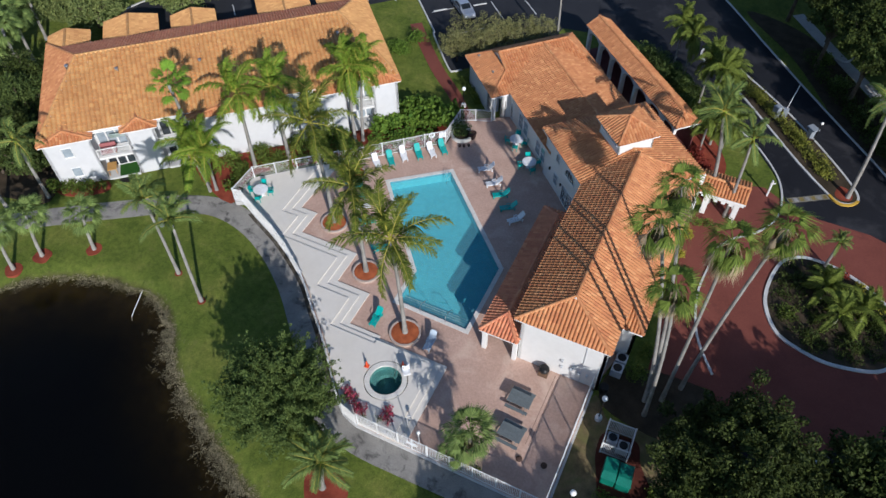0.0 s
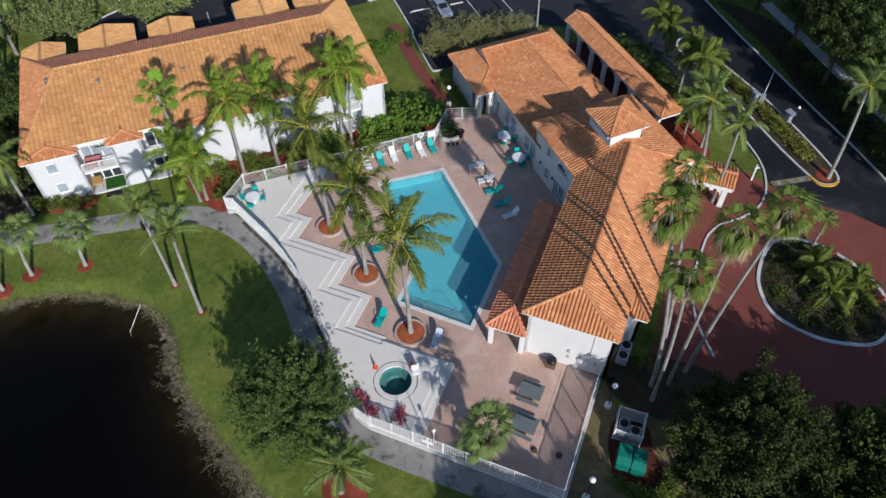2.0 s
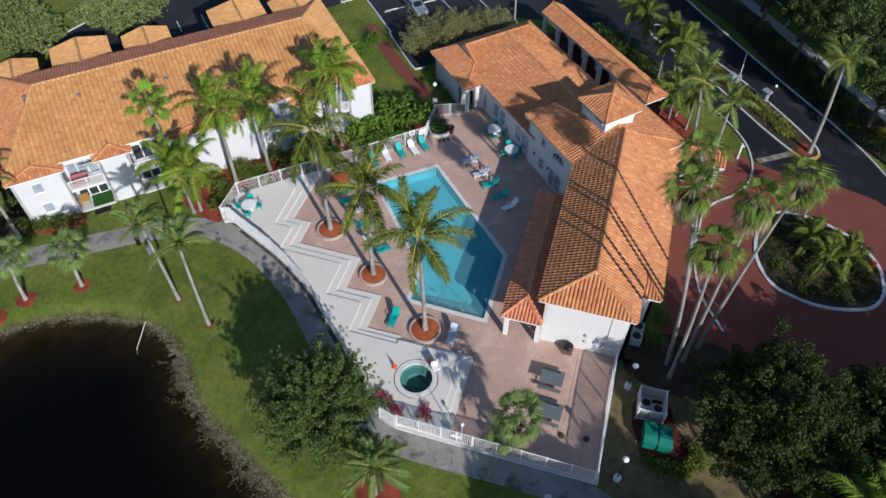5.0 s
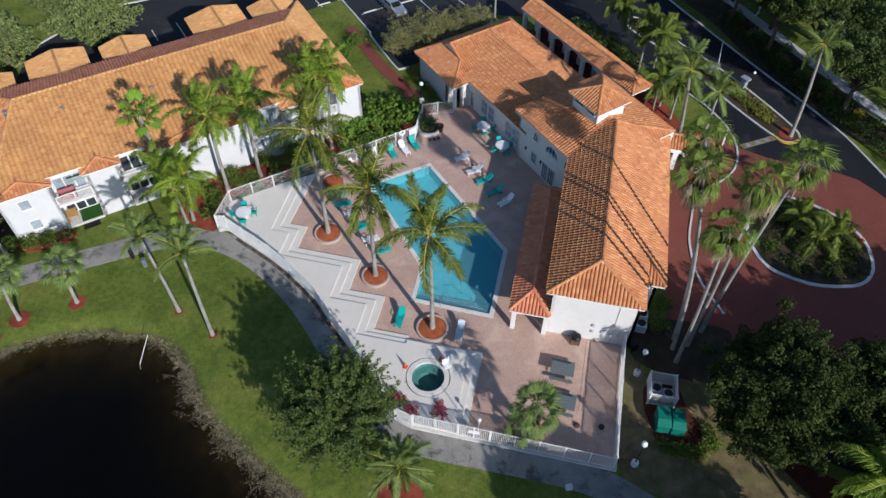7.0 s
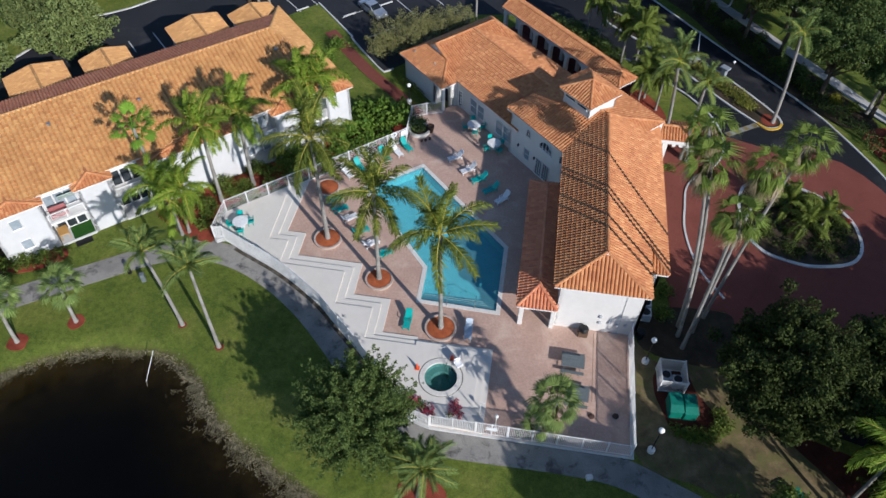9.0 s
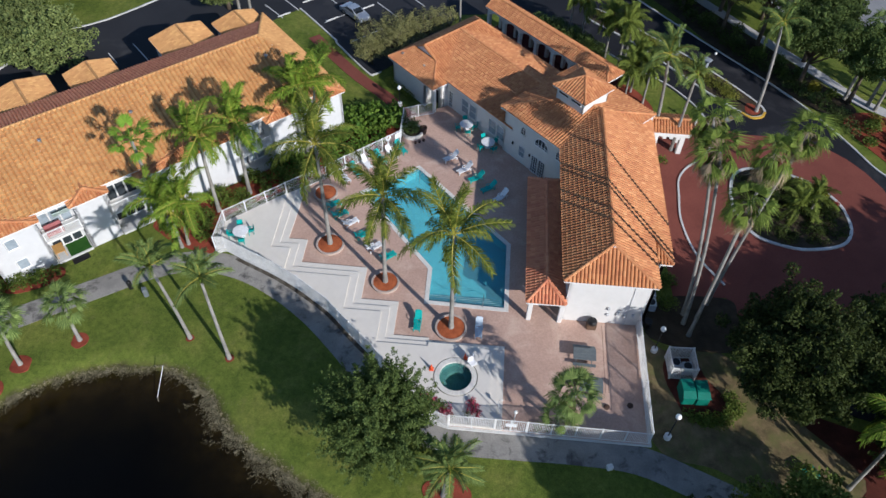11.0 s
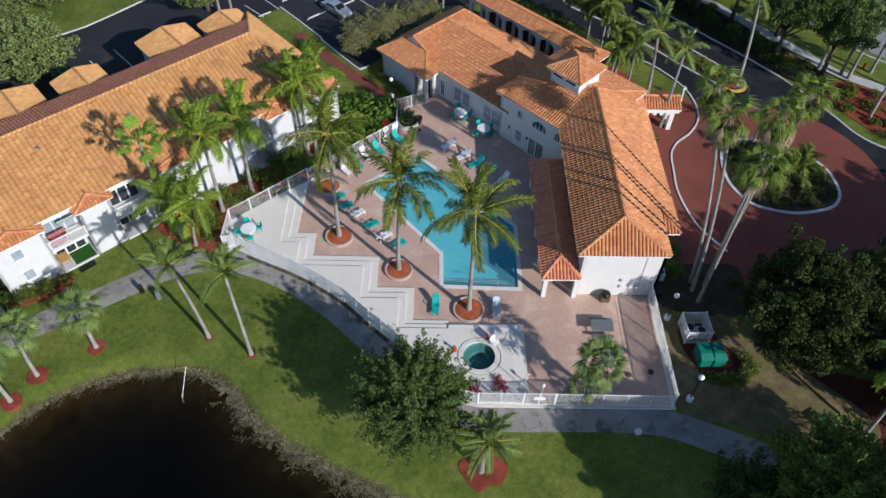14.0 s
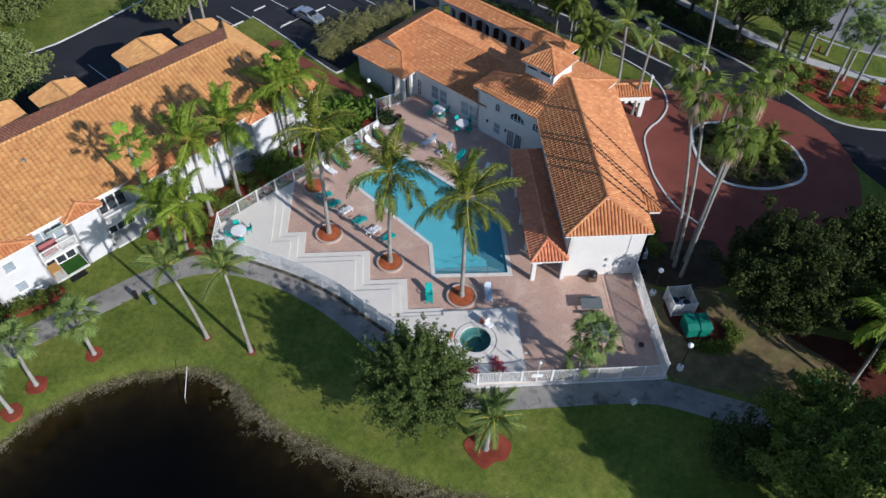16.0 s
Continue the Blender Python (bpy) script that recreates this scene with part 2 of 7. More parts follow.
BLIND_GLASS = surface("curtained_glass", (0.24, 0.29, 0.33), (0.34, 0.39, 0.43), 0.8, 3, 0.12, 0.6, 0.001)
DARK = plain("painted_interior_shade", (0.02, 0.017, 0.018), 0.9)
MAROON = surface("maroon_paving", (0.09, 0.03, 0.032), (0.15, 0.05, 0.05), 0.5, 8, 0.85, 0.2, 0.01)
BARK_PALM = surface("palm_bark", (0.19, 0.18, 0.16), (0.34, 0.325, 0.295), 0.9, 7, 0.9, 0.15, 0.03)
BARK = surface("bark", (0.07, 0.055, 0.04), (0.15, 0.12, 0.09), 1.2, 9, 0.95, 0.1, 0.05)
LEAF_COCO = foliage("coconut_leaf", (0.024, 0.05, 0.009), (0.26, 0.30, 0.045), 0.36)
FROND_RIB = surface("yellow_frond_rib", (0.26, 0.24, 0.035), (0.42, 0.36, 0.06), 0.9, 6, 0.6, 0.25, 0.004)
LEAF_ROYAL = foliage("feather_palm_leaf", (0.055, 0.12, 0.014), (0.32, 0.43, 0.05), 0.4)
LEAF_DISC = foliage("round_fan_leaf", (0.10, 0.20, 0.02), (0.26, 0.42, 0.05), 0.4)
LEAF_FAN = foliage("fan_palm_leaf", (0.03, 0.07, 0.013), (0.28, 0.35, 0.06), 0.32)
LEAF_SABAL = foliage("cabbage_palm_leaf", (0.045, 0.09, 0.024), (0.28, 0.36, 0.10), 0.28)
LEAF_DEAD = foliage("dry_palm_leaf", (0.20, 0.145, 0.085), (0.46, 0.37, 0.24), 0.15)
LEAF_OAK = foliage("oak_leaf", (0.016, 0.040, 0.009), (0.17, 0.225, 0.06), 0.3, 0.5)
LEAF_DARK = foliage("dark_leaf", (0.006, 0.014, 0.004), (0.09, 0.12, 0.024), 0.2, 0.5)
LEAF_LIME = foliage("lime_green_leaf", (0.024, 0.05, 0.008), (0.29, 0.35, 0.062), 0.3, 0.5)
LEAF_GREY = foliage("greyish_leaf", (0.10, 0.095, 0.035), (0.30, 0.30, 0.115), 0.2, 0.5)
LEAF_PALE = foliage("pale_green_leaf", (0.05, 0.085, 0.025), (0.27, 0.31, 0.10), 0.25, 0.5)
LEAF_BROAD = foliage("broad_leaf", (0.03, 0.085, 0.011), (0.20, 0.30, 0.042), 0.3, 0.6)
LEAF_HEDGE = foliage("hedge_leaf", (0.045, 0.085, 0.012), (0.18, 0.22, 0.04), 0.25, 0.6)
LEAF_CLIPPED = foliage("clipped_leaf", (0.09, 0.11, 0.016), (0.38, 0.38, 0.065), 0.3, 0.6)
LEAF_YELLOW = foliage("yellow_leaf", (0.20, 0.20, 0.02), (0.45, 0.40, 0.05), 0.3, 0.6)
FLOWER_PINK = foliage("pink_flower", (0.30, 0.03, 0.06), (0.60, 0.12, 0.18), 0.2, 0.9)
TEAL = plain("teal_plastic", (0.015, 0.36, 0.33), 0.45)
WHITE_PLASTIC = plain("white_plastic", (0.75, 0.76, 0.77), 0.4)
TABLE_GREY = plain("grey_tabletop", (0.13, 0.15, 0.155), 0.6)
GREEN_BOX = plain("green_utility_paint", (0.012, 0.17, 0.12), 0.4)
ORANGE = plain("orange_cone_plastic", (0.75, 0.10, 0.03), 0.5)
BLACK = plain("black_metal", (0.012, 0.012, 0.013), 0.4)
STEEL = plain("steel", (0.5, 0.51, 0.52), 0.3, 0.9)
GLOBE = plain("white_lamp_globe", (0.85, 0.85, 0.83), 0.3)
POT = plain("brown_pot", (0.07, 0.04, 0.03), 0.8)
CAR_PAINT = plain("grey_blue_car_paint", (0.46, 0.49, 0.53), 0.25, 0.5, 0.5, 0.05)
TYRE = plain("tyre_rubber", (0.015, 0.015, 0.015), 0.8)
LINE_WHITE = plain("road_line", (0.55, 0.55, 0.54), 0.8)
YELLOW_LINE = plain("yellow_kerb_paint", (0.62, 0.38, 0.05), 0.8)
WORN_YELLOW = plain("worn_yellow_paint", (0.20, 0.15, 0.045), 0.9, vary=0.3)
WORN_WHITE = plain("worn_white_paint", (0.26, 0.26, 0.25), 0.9, vary=0.3)
TURF = surface("artificial_turf", (0.022, 0.075, 0.014), (0.04, 0.115, 0.02), 1.0, 20, 0.9, 0.1, 0.02)
WOOD = surface("light_wood", (0.45, 0.24, 0.07), (0.60, 0.36, 0.13), 1.5, 12, 0.6, 0.3, 0.005)
RED_CLOTH = plain("red_cloth", (0.33, 0.12, 0.12), 0.9)
RAIL_GLASS = plain("pale_green_screen", (0.42, 0.52, 0.48), 0.3)
RED_LEAF = foliage("red_leaf", (0.14, 0.02, 0.02), (0.35, 0.07, 0.04), 0.2, 0.9)

# ---- builders ----


class Shape:
    """Vertices and faces of one part."""

    def __init__(self):
        self.v, self.f = [], []

    def add(self, verts, faces):
        k = len(self.v)
        self.v += [tuple(p) for p in verts]
        self.f += [tuple(i + k for i in f) for f in faces]
        return self

    def box(self, x0, x1, y0, y1, z0, z1, m=None):
        c = [Vector((x, y, z)) for z in (z0, z1) for x, y in ((x0, y0), (x1, y0), (x1, y1), (x0, y1))]
        c = [m @ p for p in c] if m else c
        return self.add(c, [(3, 2, 1, 0), (4, 5, 6, 7), (0, 1, 5, 4), (1, 2, 6, 5), (2, 3, 7, 6), (3, 0, 4, 7)])

    def soft_box(self, x0, x1, y0, y1, z0, z1, r=0.02, m=None):
        """A box with chamfered upright and top edges."""
        pts = []
        for z, s in ((z0, 0), (z1 - r, 0), (z1, r)):
            pts += [(x0 + r + s, y0 + s, z), (x1 - r - s, y0 + s, z), (x1 - s, y0 + r + s, z), (x1 - s, y1 - r - s, z), (x1 - r - s, y1 - s, z), (x0 + r + s, y1 - s, z), (x0 + s, y1 - r - s, z), (x0 + s, y0 + r + s, z)]
        pts = [m @ Vector(p) for p in pts] if m else pts
        f = [tuple(range(7, -1, -1)), tuple(range(16, 24))]
        for k in (0, 8):
            f += [(k + i, k + (i + 1) % 8, k + 8 + (i + 1) % 8, k + 8 + i) for i in range(8)]
        return self.add(pts, f)

    def prism(self, poly, z0, z1):
        """An upright prism over a counter-clockwise outline."""
        n = len(poly)
        f = [tuple(range(n, 2 * n)), tuple(range(n - 1, -1, -1))]
        f += [(i, (i + 1) % n, n + (i + 1) % n, n + i) for i in range(n)]
        return self.add([(x, y, z0) for x, y in poly] + [(x, y, z1) for x, y in poly], f)

    def lathe(self, profile, x=0, y=0, z=0, n=14, m=None):
        """Rings of (radius, height) about an upright axis, closed at both ends."""
        pts = [Vector((x + r * math.cos(2 * math.pi * i / n), y + r * math.sin(2 * math.pi * i / n), z + h)) for r, h in profile for i in range(n)]
        pts = [m @ p for p in pts] if m else pts
        f = [(k * n + i, k * n + (i + 1) % n, (k + 1) * n + (i + 1) % n, (k + 1) * n + i) for k in range(len(profile) - 1) for i in range(n)]
        return self.add(pts, f + [tuple(range(n - 1, -1, -1)), tuple(range((len(profile) - 1) * n, len(profile) * n))])

    def tube(self, pts, radii, n=8):
        """A closed tube along points."""
        pts = [Vector(p) for p in pts]
        radii = radii if hasattr(radii, "__len__") else [radii] * len(pts)
        ring = []
        for k, p in enumerate(pts):
            t = (pts[min(k + 1, len(pts) - 1)] - pts[max(k - 1, 0)]).normalized()
            a = t.cross(Vector((0.13, 0.99, 0.05))).normalized()
            b = t.cross(a)
            ring += [p + radii[k] * (math.cos(2 * math.pi * i / n) * a + math.sin(2 * math.pi * i / n) * b) for i in range(n)]
        f = [(k * n + i, k * n + (i + 1) % n, (k + 1) * n + (i + 1) % n, (k + 1) * n + i) for k in range(len(pts) - 1) for i in range(n)]
        return self.add(ring, f + [tuple(range(n - 1, -1, -1)), tuple(range((len(pts) - 1) * n, len(pts) * n))])

    def mesh(self, name, mat, smooth=False):
        me = bpy.data.meshes.new(name)
        me.from_pydata(self.v, [], self.f)
        me.materials.append(mat)
        if smooth:
            me.shade_smooth()
        return me


def part(name, shape, mat, parent=None, label="", smooth=False, at=None):
    """One mesh object, under a thing or a part; shape may be a Shape or a finished mesh."""
    me = shape.mesh(name, mat, smooth) if isinstance(shape, Shape) else shape
    ob = new(name, me)
    ob.parent = parent
    if at is not None:
        ob.matrix_basis = at
    return tagged(ob, label)


def thing(name, label, category, group="", at=None, kind=""):
    e = new(name)
    e.empty_display_size = 0.3
    if at is not None:
        e.matrix_basis = at
    return tagged(e, label, category, group, kind)


def setting(name, shape, mat, label="", category="", kind="structure"):
    return tagged(part(name, shape, mat), label, category, "", kind)


def smooth_line(pts, closed=False, steps=6):
    """Catmull-Rom through points."""
    n, out = len(pts), []
    for i in range(n if closed else n - 1):
        p = [Vector((*pts[(i + k) % n if closed else min(max(i + k, 0), n - 1)], 0)) for k in (-1, 0, 1, 2)]
        for s in range(steps):
            t = s / steps
            q = 0.5 * (2 * p[1] + (p[2] - p[0]) * t + (2 * p[0] - 5 * p[1] + 4 * p[2] - p[3]) * t * t + (3 * p[1] - p[0] - 3 * p[2] + p[3]) * t**3)
            out.append((q.x, q.y))
    return out if closed else out + [tuple(pts[-1])]


def offset_line(pts, d, closed=False):
    """The line moved d to its left."""
    out, n = [], len(pts)
    for i in range(n):
        a = Vector(pts[(i - 1) % n if closed else max(i - 1, 0)])
        b = Vector(pts[(i + 1) % n if closed else min(i + 1, n - 1)])
        c = Vector(pts[i])
        u = (c - a).normalized() if (c - a).length > 1e-6 else (b - c).normalized()
        w = (b - c).normalized() if (b - c).length > 1e-6 else u
        nu, nw = Vector((-u.y, u.x)), Vector((-w.y, w.x))
        k = (nu + nw)
        k = k / max(0.35, k.dot(nu)) if k.length > 1e-6 else nu
        out.append(tuple(c + d * k))
    return out


def strip(shape, pts, width, z0, z1, closed=False):
    """A band of some width along a line, with thickness."""
    l, r = offset_line(pts, width / 2, closed), offset_line(pts, -width / 2, closed)
    n = len(pts)
    v = [(*p, z) for p_l, p_r in zip(l, r) for p, z in ((p_l, z1), (p_r, z1), (p_r, z0), (p_l, z0))]
    f = []
    for i in range(n if closed else n - 1):
        a, b = 4 * i, 4 * ((i + 1) % n)
        f += [(a, a + 1, b + 1, b), (a + 1, a + 2, b + 2, b + 1), (a + 3, a, b, b + 3), (a + 2, a + 3, b + 3, b + 2)]
    if not closed:
        f += [(3, 2, 1, 0), (4 * n - 4, 4 * n - 3, 4 * n - 2, 4 * n - 1)]
    return shape.add(v, f)


def flat(shape, poly, z0, z1):
    """A slab over any simple outline."""
    from_mesh = bmesh.new()
    vs = [from_mesh.verts.new((x, y, z1)) for x, y in poly]
    face = from_mesh.faces.new(vs)
    if face.calc_area() and face.normal.z < 0:
        face.normal_flip()
    face.normal_update()
    if face.normal.z < 0:
        face.normal_flip()
    bmesh.ops.triangulate(from_mesh, faces=[face])
    from_mesh.verts.index_update()
    shape.add([v.co for v in from_mesh.verts], [tuple(v.index for v in f.verts) for f in from_mesh.faces])
    from_mesh.free()
    n = len(poly)
    area = sum(poly[i][0] * poly[(i + 1) % n][1] - poly[(i + 1) % n][0] * poly[i][1] for i in range(n))
    q = poly if area > 0 else poly[::-1]
    return shape.add([(x, y, z0) for x, y in q] + [(x, y, z1) for x, y in q], [(i, (i + 1) % n, n + (i + 1) % n, n + i) for i in range(n)])


def inside(poly, x, y):
    hit = np.zeros(np.shape(x), bool)
    for (x0, y0), (x1, y1) in zip(poly, poly[1:] + poly[:1]):
        if y0 != y1:
            hit ^= ((y0 > y) != (y1 > y)) & (x < (x1 - x0) * (y - y0) / (y1 - y0) + x0)
    return hit


def away(poly, x, y):
    """The distance to an outline."""
    best = np.full(np.shape(x), 1e9)
    for (x0, y0), (x1, y1) in zip(poly, poly[1:] + poly[:1]):
        dx, dy = x1 - x0, y1 - y0
        t = np.clip(((x - x0) * dx + (y - y0) * dy) / (dx * dx + dy * dy + 1e-12), 0, 1)
        best = np.minimum(best, np.hypot(x - x0 - t * dx, y - y0 - t * dy))
    return best


def ab(a, b):
    """The part of the clubhouse that stands at 45 degrees: a to the south-east, b to the north-east."""
    return (a + b) / 2**0.5, (b - a) / 2**0.5


def lb(d, n):
    """The apartment building: d along its front, n back from it."""
    return -44.7 + 0.739 * d - 0.674 * n, -0.8 + 0.674 * d + 0.739 * n


LAND = -0.22


def leaf_cloud(blobs, leaf, density, seed=0, shell=0.55, flat_leaf=0.0, ground=None):
    """Many small leaves through a set of clumps (centre, radii)."""
    rng = np.random.default_rng(seed)
    V, F = [], []
    for (cx, cy, cz), (rx, ry, rz) in blobs:
        n = int(density * (rx * ry + ry * rz + rx * rz) * 4.2)
        d = rng.normal(size=(n, 3))
        d /= np.linalg.norm(d, axis=1)[:, None]
        r = shell + (1 - shell) * rng.random(n) ** 0.6
        r *= 1 + 0.16 * np.sin(7 * d[:, 0] + seed) * np.sin(6 * d[:, 1] + 2) + 0.1 * rng.normal(size=n)
        c = d * r[:, None] * (rx, ry, rz) + (cx, cy, cz)
        c = c[c[:, 2] > (LAND + 0.05 if ground is None else ground)]
        n = len(c)
        a = rng.normal(size=(n, 3)) + (0, 0, 0)
        a /= np.linalg.norm(a, axis=1)[:, None]
        up = rng.normal(size=(n, 3)) * 0.75 + d[:n] * 0.6 + (0, 0, 0.6 + flat_leaf)
        b = np.cross(up, a)
        b /= np.linalg.norm(b, axis=1)[:, None] + 1e-9
        s = leaf * rng.uniform(0.6, 1.25, n)[:, None]
        k = len(V)
        quad = np.stack([c - a * s, c - b * s * 0.5, c + a * s, c + b * s * 0.5], 1).reshape(-1, 3)
        V += quad.tolist()
        F += [(k + 4 * i, k + 4 * i + 1, k + 4 * i + 2, k + 4 * i + 3) for i in range(n)]
    return Shape().add(V, F)


# ---- ground, lake, roads ----
DECK = [(-26.9, 4.1), (-25.9, 4.7), (-24.0, 3.6), (-20.8, 2.1), (-18.4, 0.75), (-15.4, -1.3), (-13.1, -3.5), (-10.9, -5.5), (-8.8, -7.7), (-6.9, -9.7), (-5.6, -10.8), (-4.2, -11.25), (11.05, -11.35), (11.05, -0.6), (12, 3), (8, 16), (-5, 29), (-11.9, 25), (-11.9, 20.7), (-20.4, 13.3), (-27.1, 7.5)]
DECK = [(-26.9, 4.3)] + smooth_line([(-26.0, 4.5), (-24.0, 3.55), (-20.8, 2.1), (-18.4, 0.75), (-15.4, -1.3), (-13.1, -3.5), (-10.9, -5.5), (-8.8, -7.7), (-6.9, -9.7), (-5.6, -10.8), (-4.2, -11.25)], False, 3) + DECK[12:]
LAKE = smooth_line([(-52, -22), (-44, -17), (-40.4, -13.9), (-38.5, -11.6), (-35.4, -9.7), (-31.4, -8.5), (-27, -8.25), (-24.2, -9.5), (-22.4, -11.3), (-19.7, -13.8), (-16.8, -15.4), (-13.4, -17.1), (-10.2, -18.6), (-6.9, -19.8), (0, -21.2), (8, -22.4), (16, -25), (20, -32), (18, -60), (-60, -60), (-70, -35)], True, 5)


def ground_sheet():
    far = [40, 70, 130, 300, 800, 2500]
    xs = np.concatenate([[-75 - v for v in far[::-1]], np.arange(-75, 75.1, 0.75), [75 + v for v in far]])
    ys = np.concatenate([[-48 - v for v in far[::-1]], np.arange(-48, 80.1, 0.75), [80 + v for v in far]])
    gx, gy = np.meshgrid(xs, ys)
    d = away(LAKE, gx, gy) * np.where(inside(LAKE, gx, gy), -1, 1)
    z = np.interp(d, [-10, -4, -0.3, 0.9, 1.6], [-2.7, -1.6, -0.9, LAND - 0.12, LAND])
    for i in range(len(ys)):
        for j in range(len(xs)):
            if abs(d[i, j]) < 4:
                z[i, j] += 0.10 * noise.noise((gx[i, j] * 0.8, gy[i, j] * 0.8, 0))
    # under the pool and its deck the soil lies deeper
    z = np.where(inside(DECK, gx, gy) & (away(DECK, gx, gy) > 1.1), -2.6, z)
    w = len(xs)
    v = np.stack([gx, gy, z], -1).reshape(-1, 3).tolist()
    f = [(i * w + j, i * w + j + 1, (i + 1) * w + j + 1, (i + 1) * w + j) for i in range(len(ys) - 1) for j in range(w - 1)]
    g = setting("ground", Shape().add(v, f), GRASS, "mown green lawn with paler worn patches", "ground")
    g.data.shade_smooth()
    # the stony strip on the bank: flat broken stones along the shore
    rng = random.Random(5)
    s, weeds = Shape(), Shape()
    line = smooth_line([(-44, -16.8), (-40.4, -13.7), (-38.4, -11.4), (-35.3, -9.5), (-31.4, -8.3), (-27, -8.05), (-24.2, -9.3), (-22.0, -11.2), (-19.3, -13.5), (-16.5, -15.1), (-13.1, -16.8), (-9.9, -18.4), (-6.5, -19.5), (0.2, -20.9), (8, -22.1)], False, 12)
    for (px, py), (qx, qy) in zip(line, line[1:]):
        t = Vector((qx - px, qy - py)).normalized()
        wide = 0.55 + 0.35 * noise.noise((px * 0.5, py * 0.5, 3))
        wide *= 0.5 if px < -24 else 1.25
        for k in range(int((14 if px > -24 else 5) * math.dist((px, py), (qx, qy)))):
            f, o = rng.random(), rng.gauss(-0.2 if px > -24 else -0.1, wide)
            x, y = px + (qx - px) * f - t.y * o, py + (qy - py) * f + t.x * o
            r = rng.uniform(0.03, 0.08) + 0.08 * rng.random() ** 4
            zz = -0.66 + 0.28 * max(-1, min(1, o)) + rng.uniform(-0.1, 0.08)
            n = 5
            a0 = rng.random() * 6
            low = [(x + r * rng.uniform(0.6, 1.5) * math.cos(a0 + 6.283 * i / n), y + r * rng.uniform(0.6, 1.5) * math.sin(a0 + 6.283 * i / n), zz - 0.06) for i in range(n)]
            top = [(x + 0.7 * (vx - x), y + 0.7 * (vy - y), zz + r * rng.uniform(0.1, 0.3)) for vx, vy, _ in low]
            s.add(low + top, [tuple(range(n, 2 * n))] + [(i, (i + 1) % n, n + (i + 1) % n, n + i) for i in range(n)])
        for k in range(int((460 if px > -24 else 190) * math.dist((px, py), (qx, qy)))):
            f, o = rng.random(), rng.gauss(-0.15 if px < -24 else -0.25, wide * (0.9 if px > -24 else 1.3))
            x, y = px + (qx - px) * f - t.y * o, py + (qy - py) * f + t.x * o
            if noise.noise((x * 0.9, y * 0.9, 7)) < -0.2 + 0.3 * rng.random() * (px < -24):
                continue
            zz = max(-0.8, -0.7 + 0.3 * min(1.2, o))
            for j in range(2):
                dx, dy, h = rng.gauss(0, 0.17), rng.gauss(0, 0.17), rng.uniform(0.01, 0.07)
                weeds.add([(x - 0.03, y, zz - 0.04), (x + 0.03, y + 0.03, zz - 0.04), (x + dx + 0.025, y + dy, zz + h), (x + dx, y + dy + 0.025, zz + h)], [(0, 1, 2, 3)])
    tufts = []
    for (px, py), (qx, qy) in zip(line, line[1:]):
        t = Vector((qx - px, qy - py)).normalized()
        thick = 1.0 if px > -25 else 0.45
        for k in range(int((17 if px > -25 else 9) * math.dist((px, py), (qx, qy)) + rng.random())):
            o = rng.gauss(-0.4 * thick, 0.36 * thick)
            r = rng.uniform(0.12, 0.30) * (0.55 + 0.45 * thick)
            if noise.noise((px * 0.6 + k, py * 0.6, 11)) > -0.35:
                f = rng.random()
                tufts.append(((px + (qx - px) * f - t.y * o, py + (qy - py) * f + t.x * o, -0.62 + 0.2 * max(-0.6, o)), (r, r, r * 0.7)))
    setting("bank_tufts", leaf_cloud(tufts, 0.05, 60, 5, 0.3, ground=-0.9), BANK_WEED, "pale dry tufts of weed along the waterline", "weeds", "stuff")
    setting("bank_weeds", weeds, BANK_WEED, "dry brown weeds and reeds along the lake edge", "weeds", "stuff")
    setting("bank_stones", s, BANK, "broken pale stones and dry weeds on the lake bank", "stones", "stuff")
    setting("water", flat(Shape(), [(-90, -62), (30, -62), (24, -20), (-20, -6), (-46, -6), (-90, -20)], -0.82, -0.8), LAKE_WATER, "dark brown still lake water", "lake").visible_shadow = False


ground_sheet()

ASPHALT_N = [(-61, 26), (-57.1, 36), (-51.7, 40.3), (-43.5, 50.1), (-35, 61), (-30, 90), (-12, 90), (9.4, 61.0), (15.4, 53.4), (20.3, 47.3), (25.4, 41.1), (29.6, 36.1), (33, 31.5), (36.2, 25.6), (38, 21.8), (40.3, 19.7), (44.2, 18.5), (75, 17), (75, -2), (46, -2), (40.5, 8), (38.7, 12.2), (37.1, 18.3), (33.6, 22.5), (30.9, 25), (25, 26.3), (21.7, 27.4), (20.7, 30), (18.3, 33.3), (16.4, 35.4), (9.5, 41.2), (1, 47.8), (-8, 46.5), (-9, 41), (-16.6, 32.6), (-17.5, 32.9), (-22.2, 38.5), (-22.9, 39.6), (-26.1, 43.2), (-28.3, 45.6), (-31.2, 42.4), (-34.5, 39.2), (-47, 27.5), (-58, 17)]
setting("road", flat(Shape(), ASPHALT_N, -0.5, LAND + 0.02), ASPHALT, "dark worn asphalt drive and parking area", "road")
SEALED = [(-14, 90), (-4, 47.3), (1, 47.8), (9.5, 41.2), (16.4, 35.4), (18.3, 33.3), (20.7, 30), (21.7, 27.4), (25, 26.3), (30.9, 25), (33.6, 22.5), (37.1, 18.3), (38.7, 12.2), (40.5, 8), (46, -2), (75, -2), (75, 17), (44.2, 18.5), (40.3, 19.7), (38, 21.8), (36.2, 25.6), (33, 31.5), (29.6, 36.1), (25.4, 41.1), (20.3, 47.3), (15.4, 53.4), (9.4, 61.0), (-12, 90)]
setting("drive", flat(Shape(), SEALED, -0.5, LAND + 0.024), SEALED_ASPHALT, "black sealed asphalt drive with worn streaks", "road")
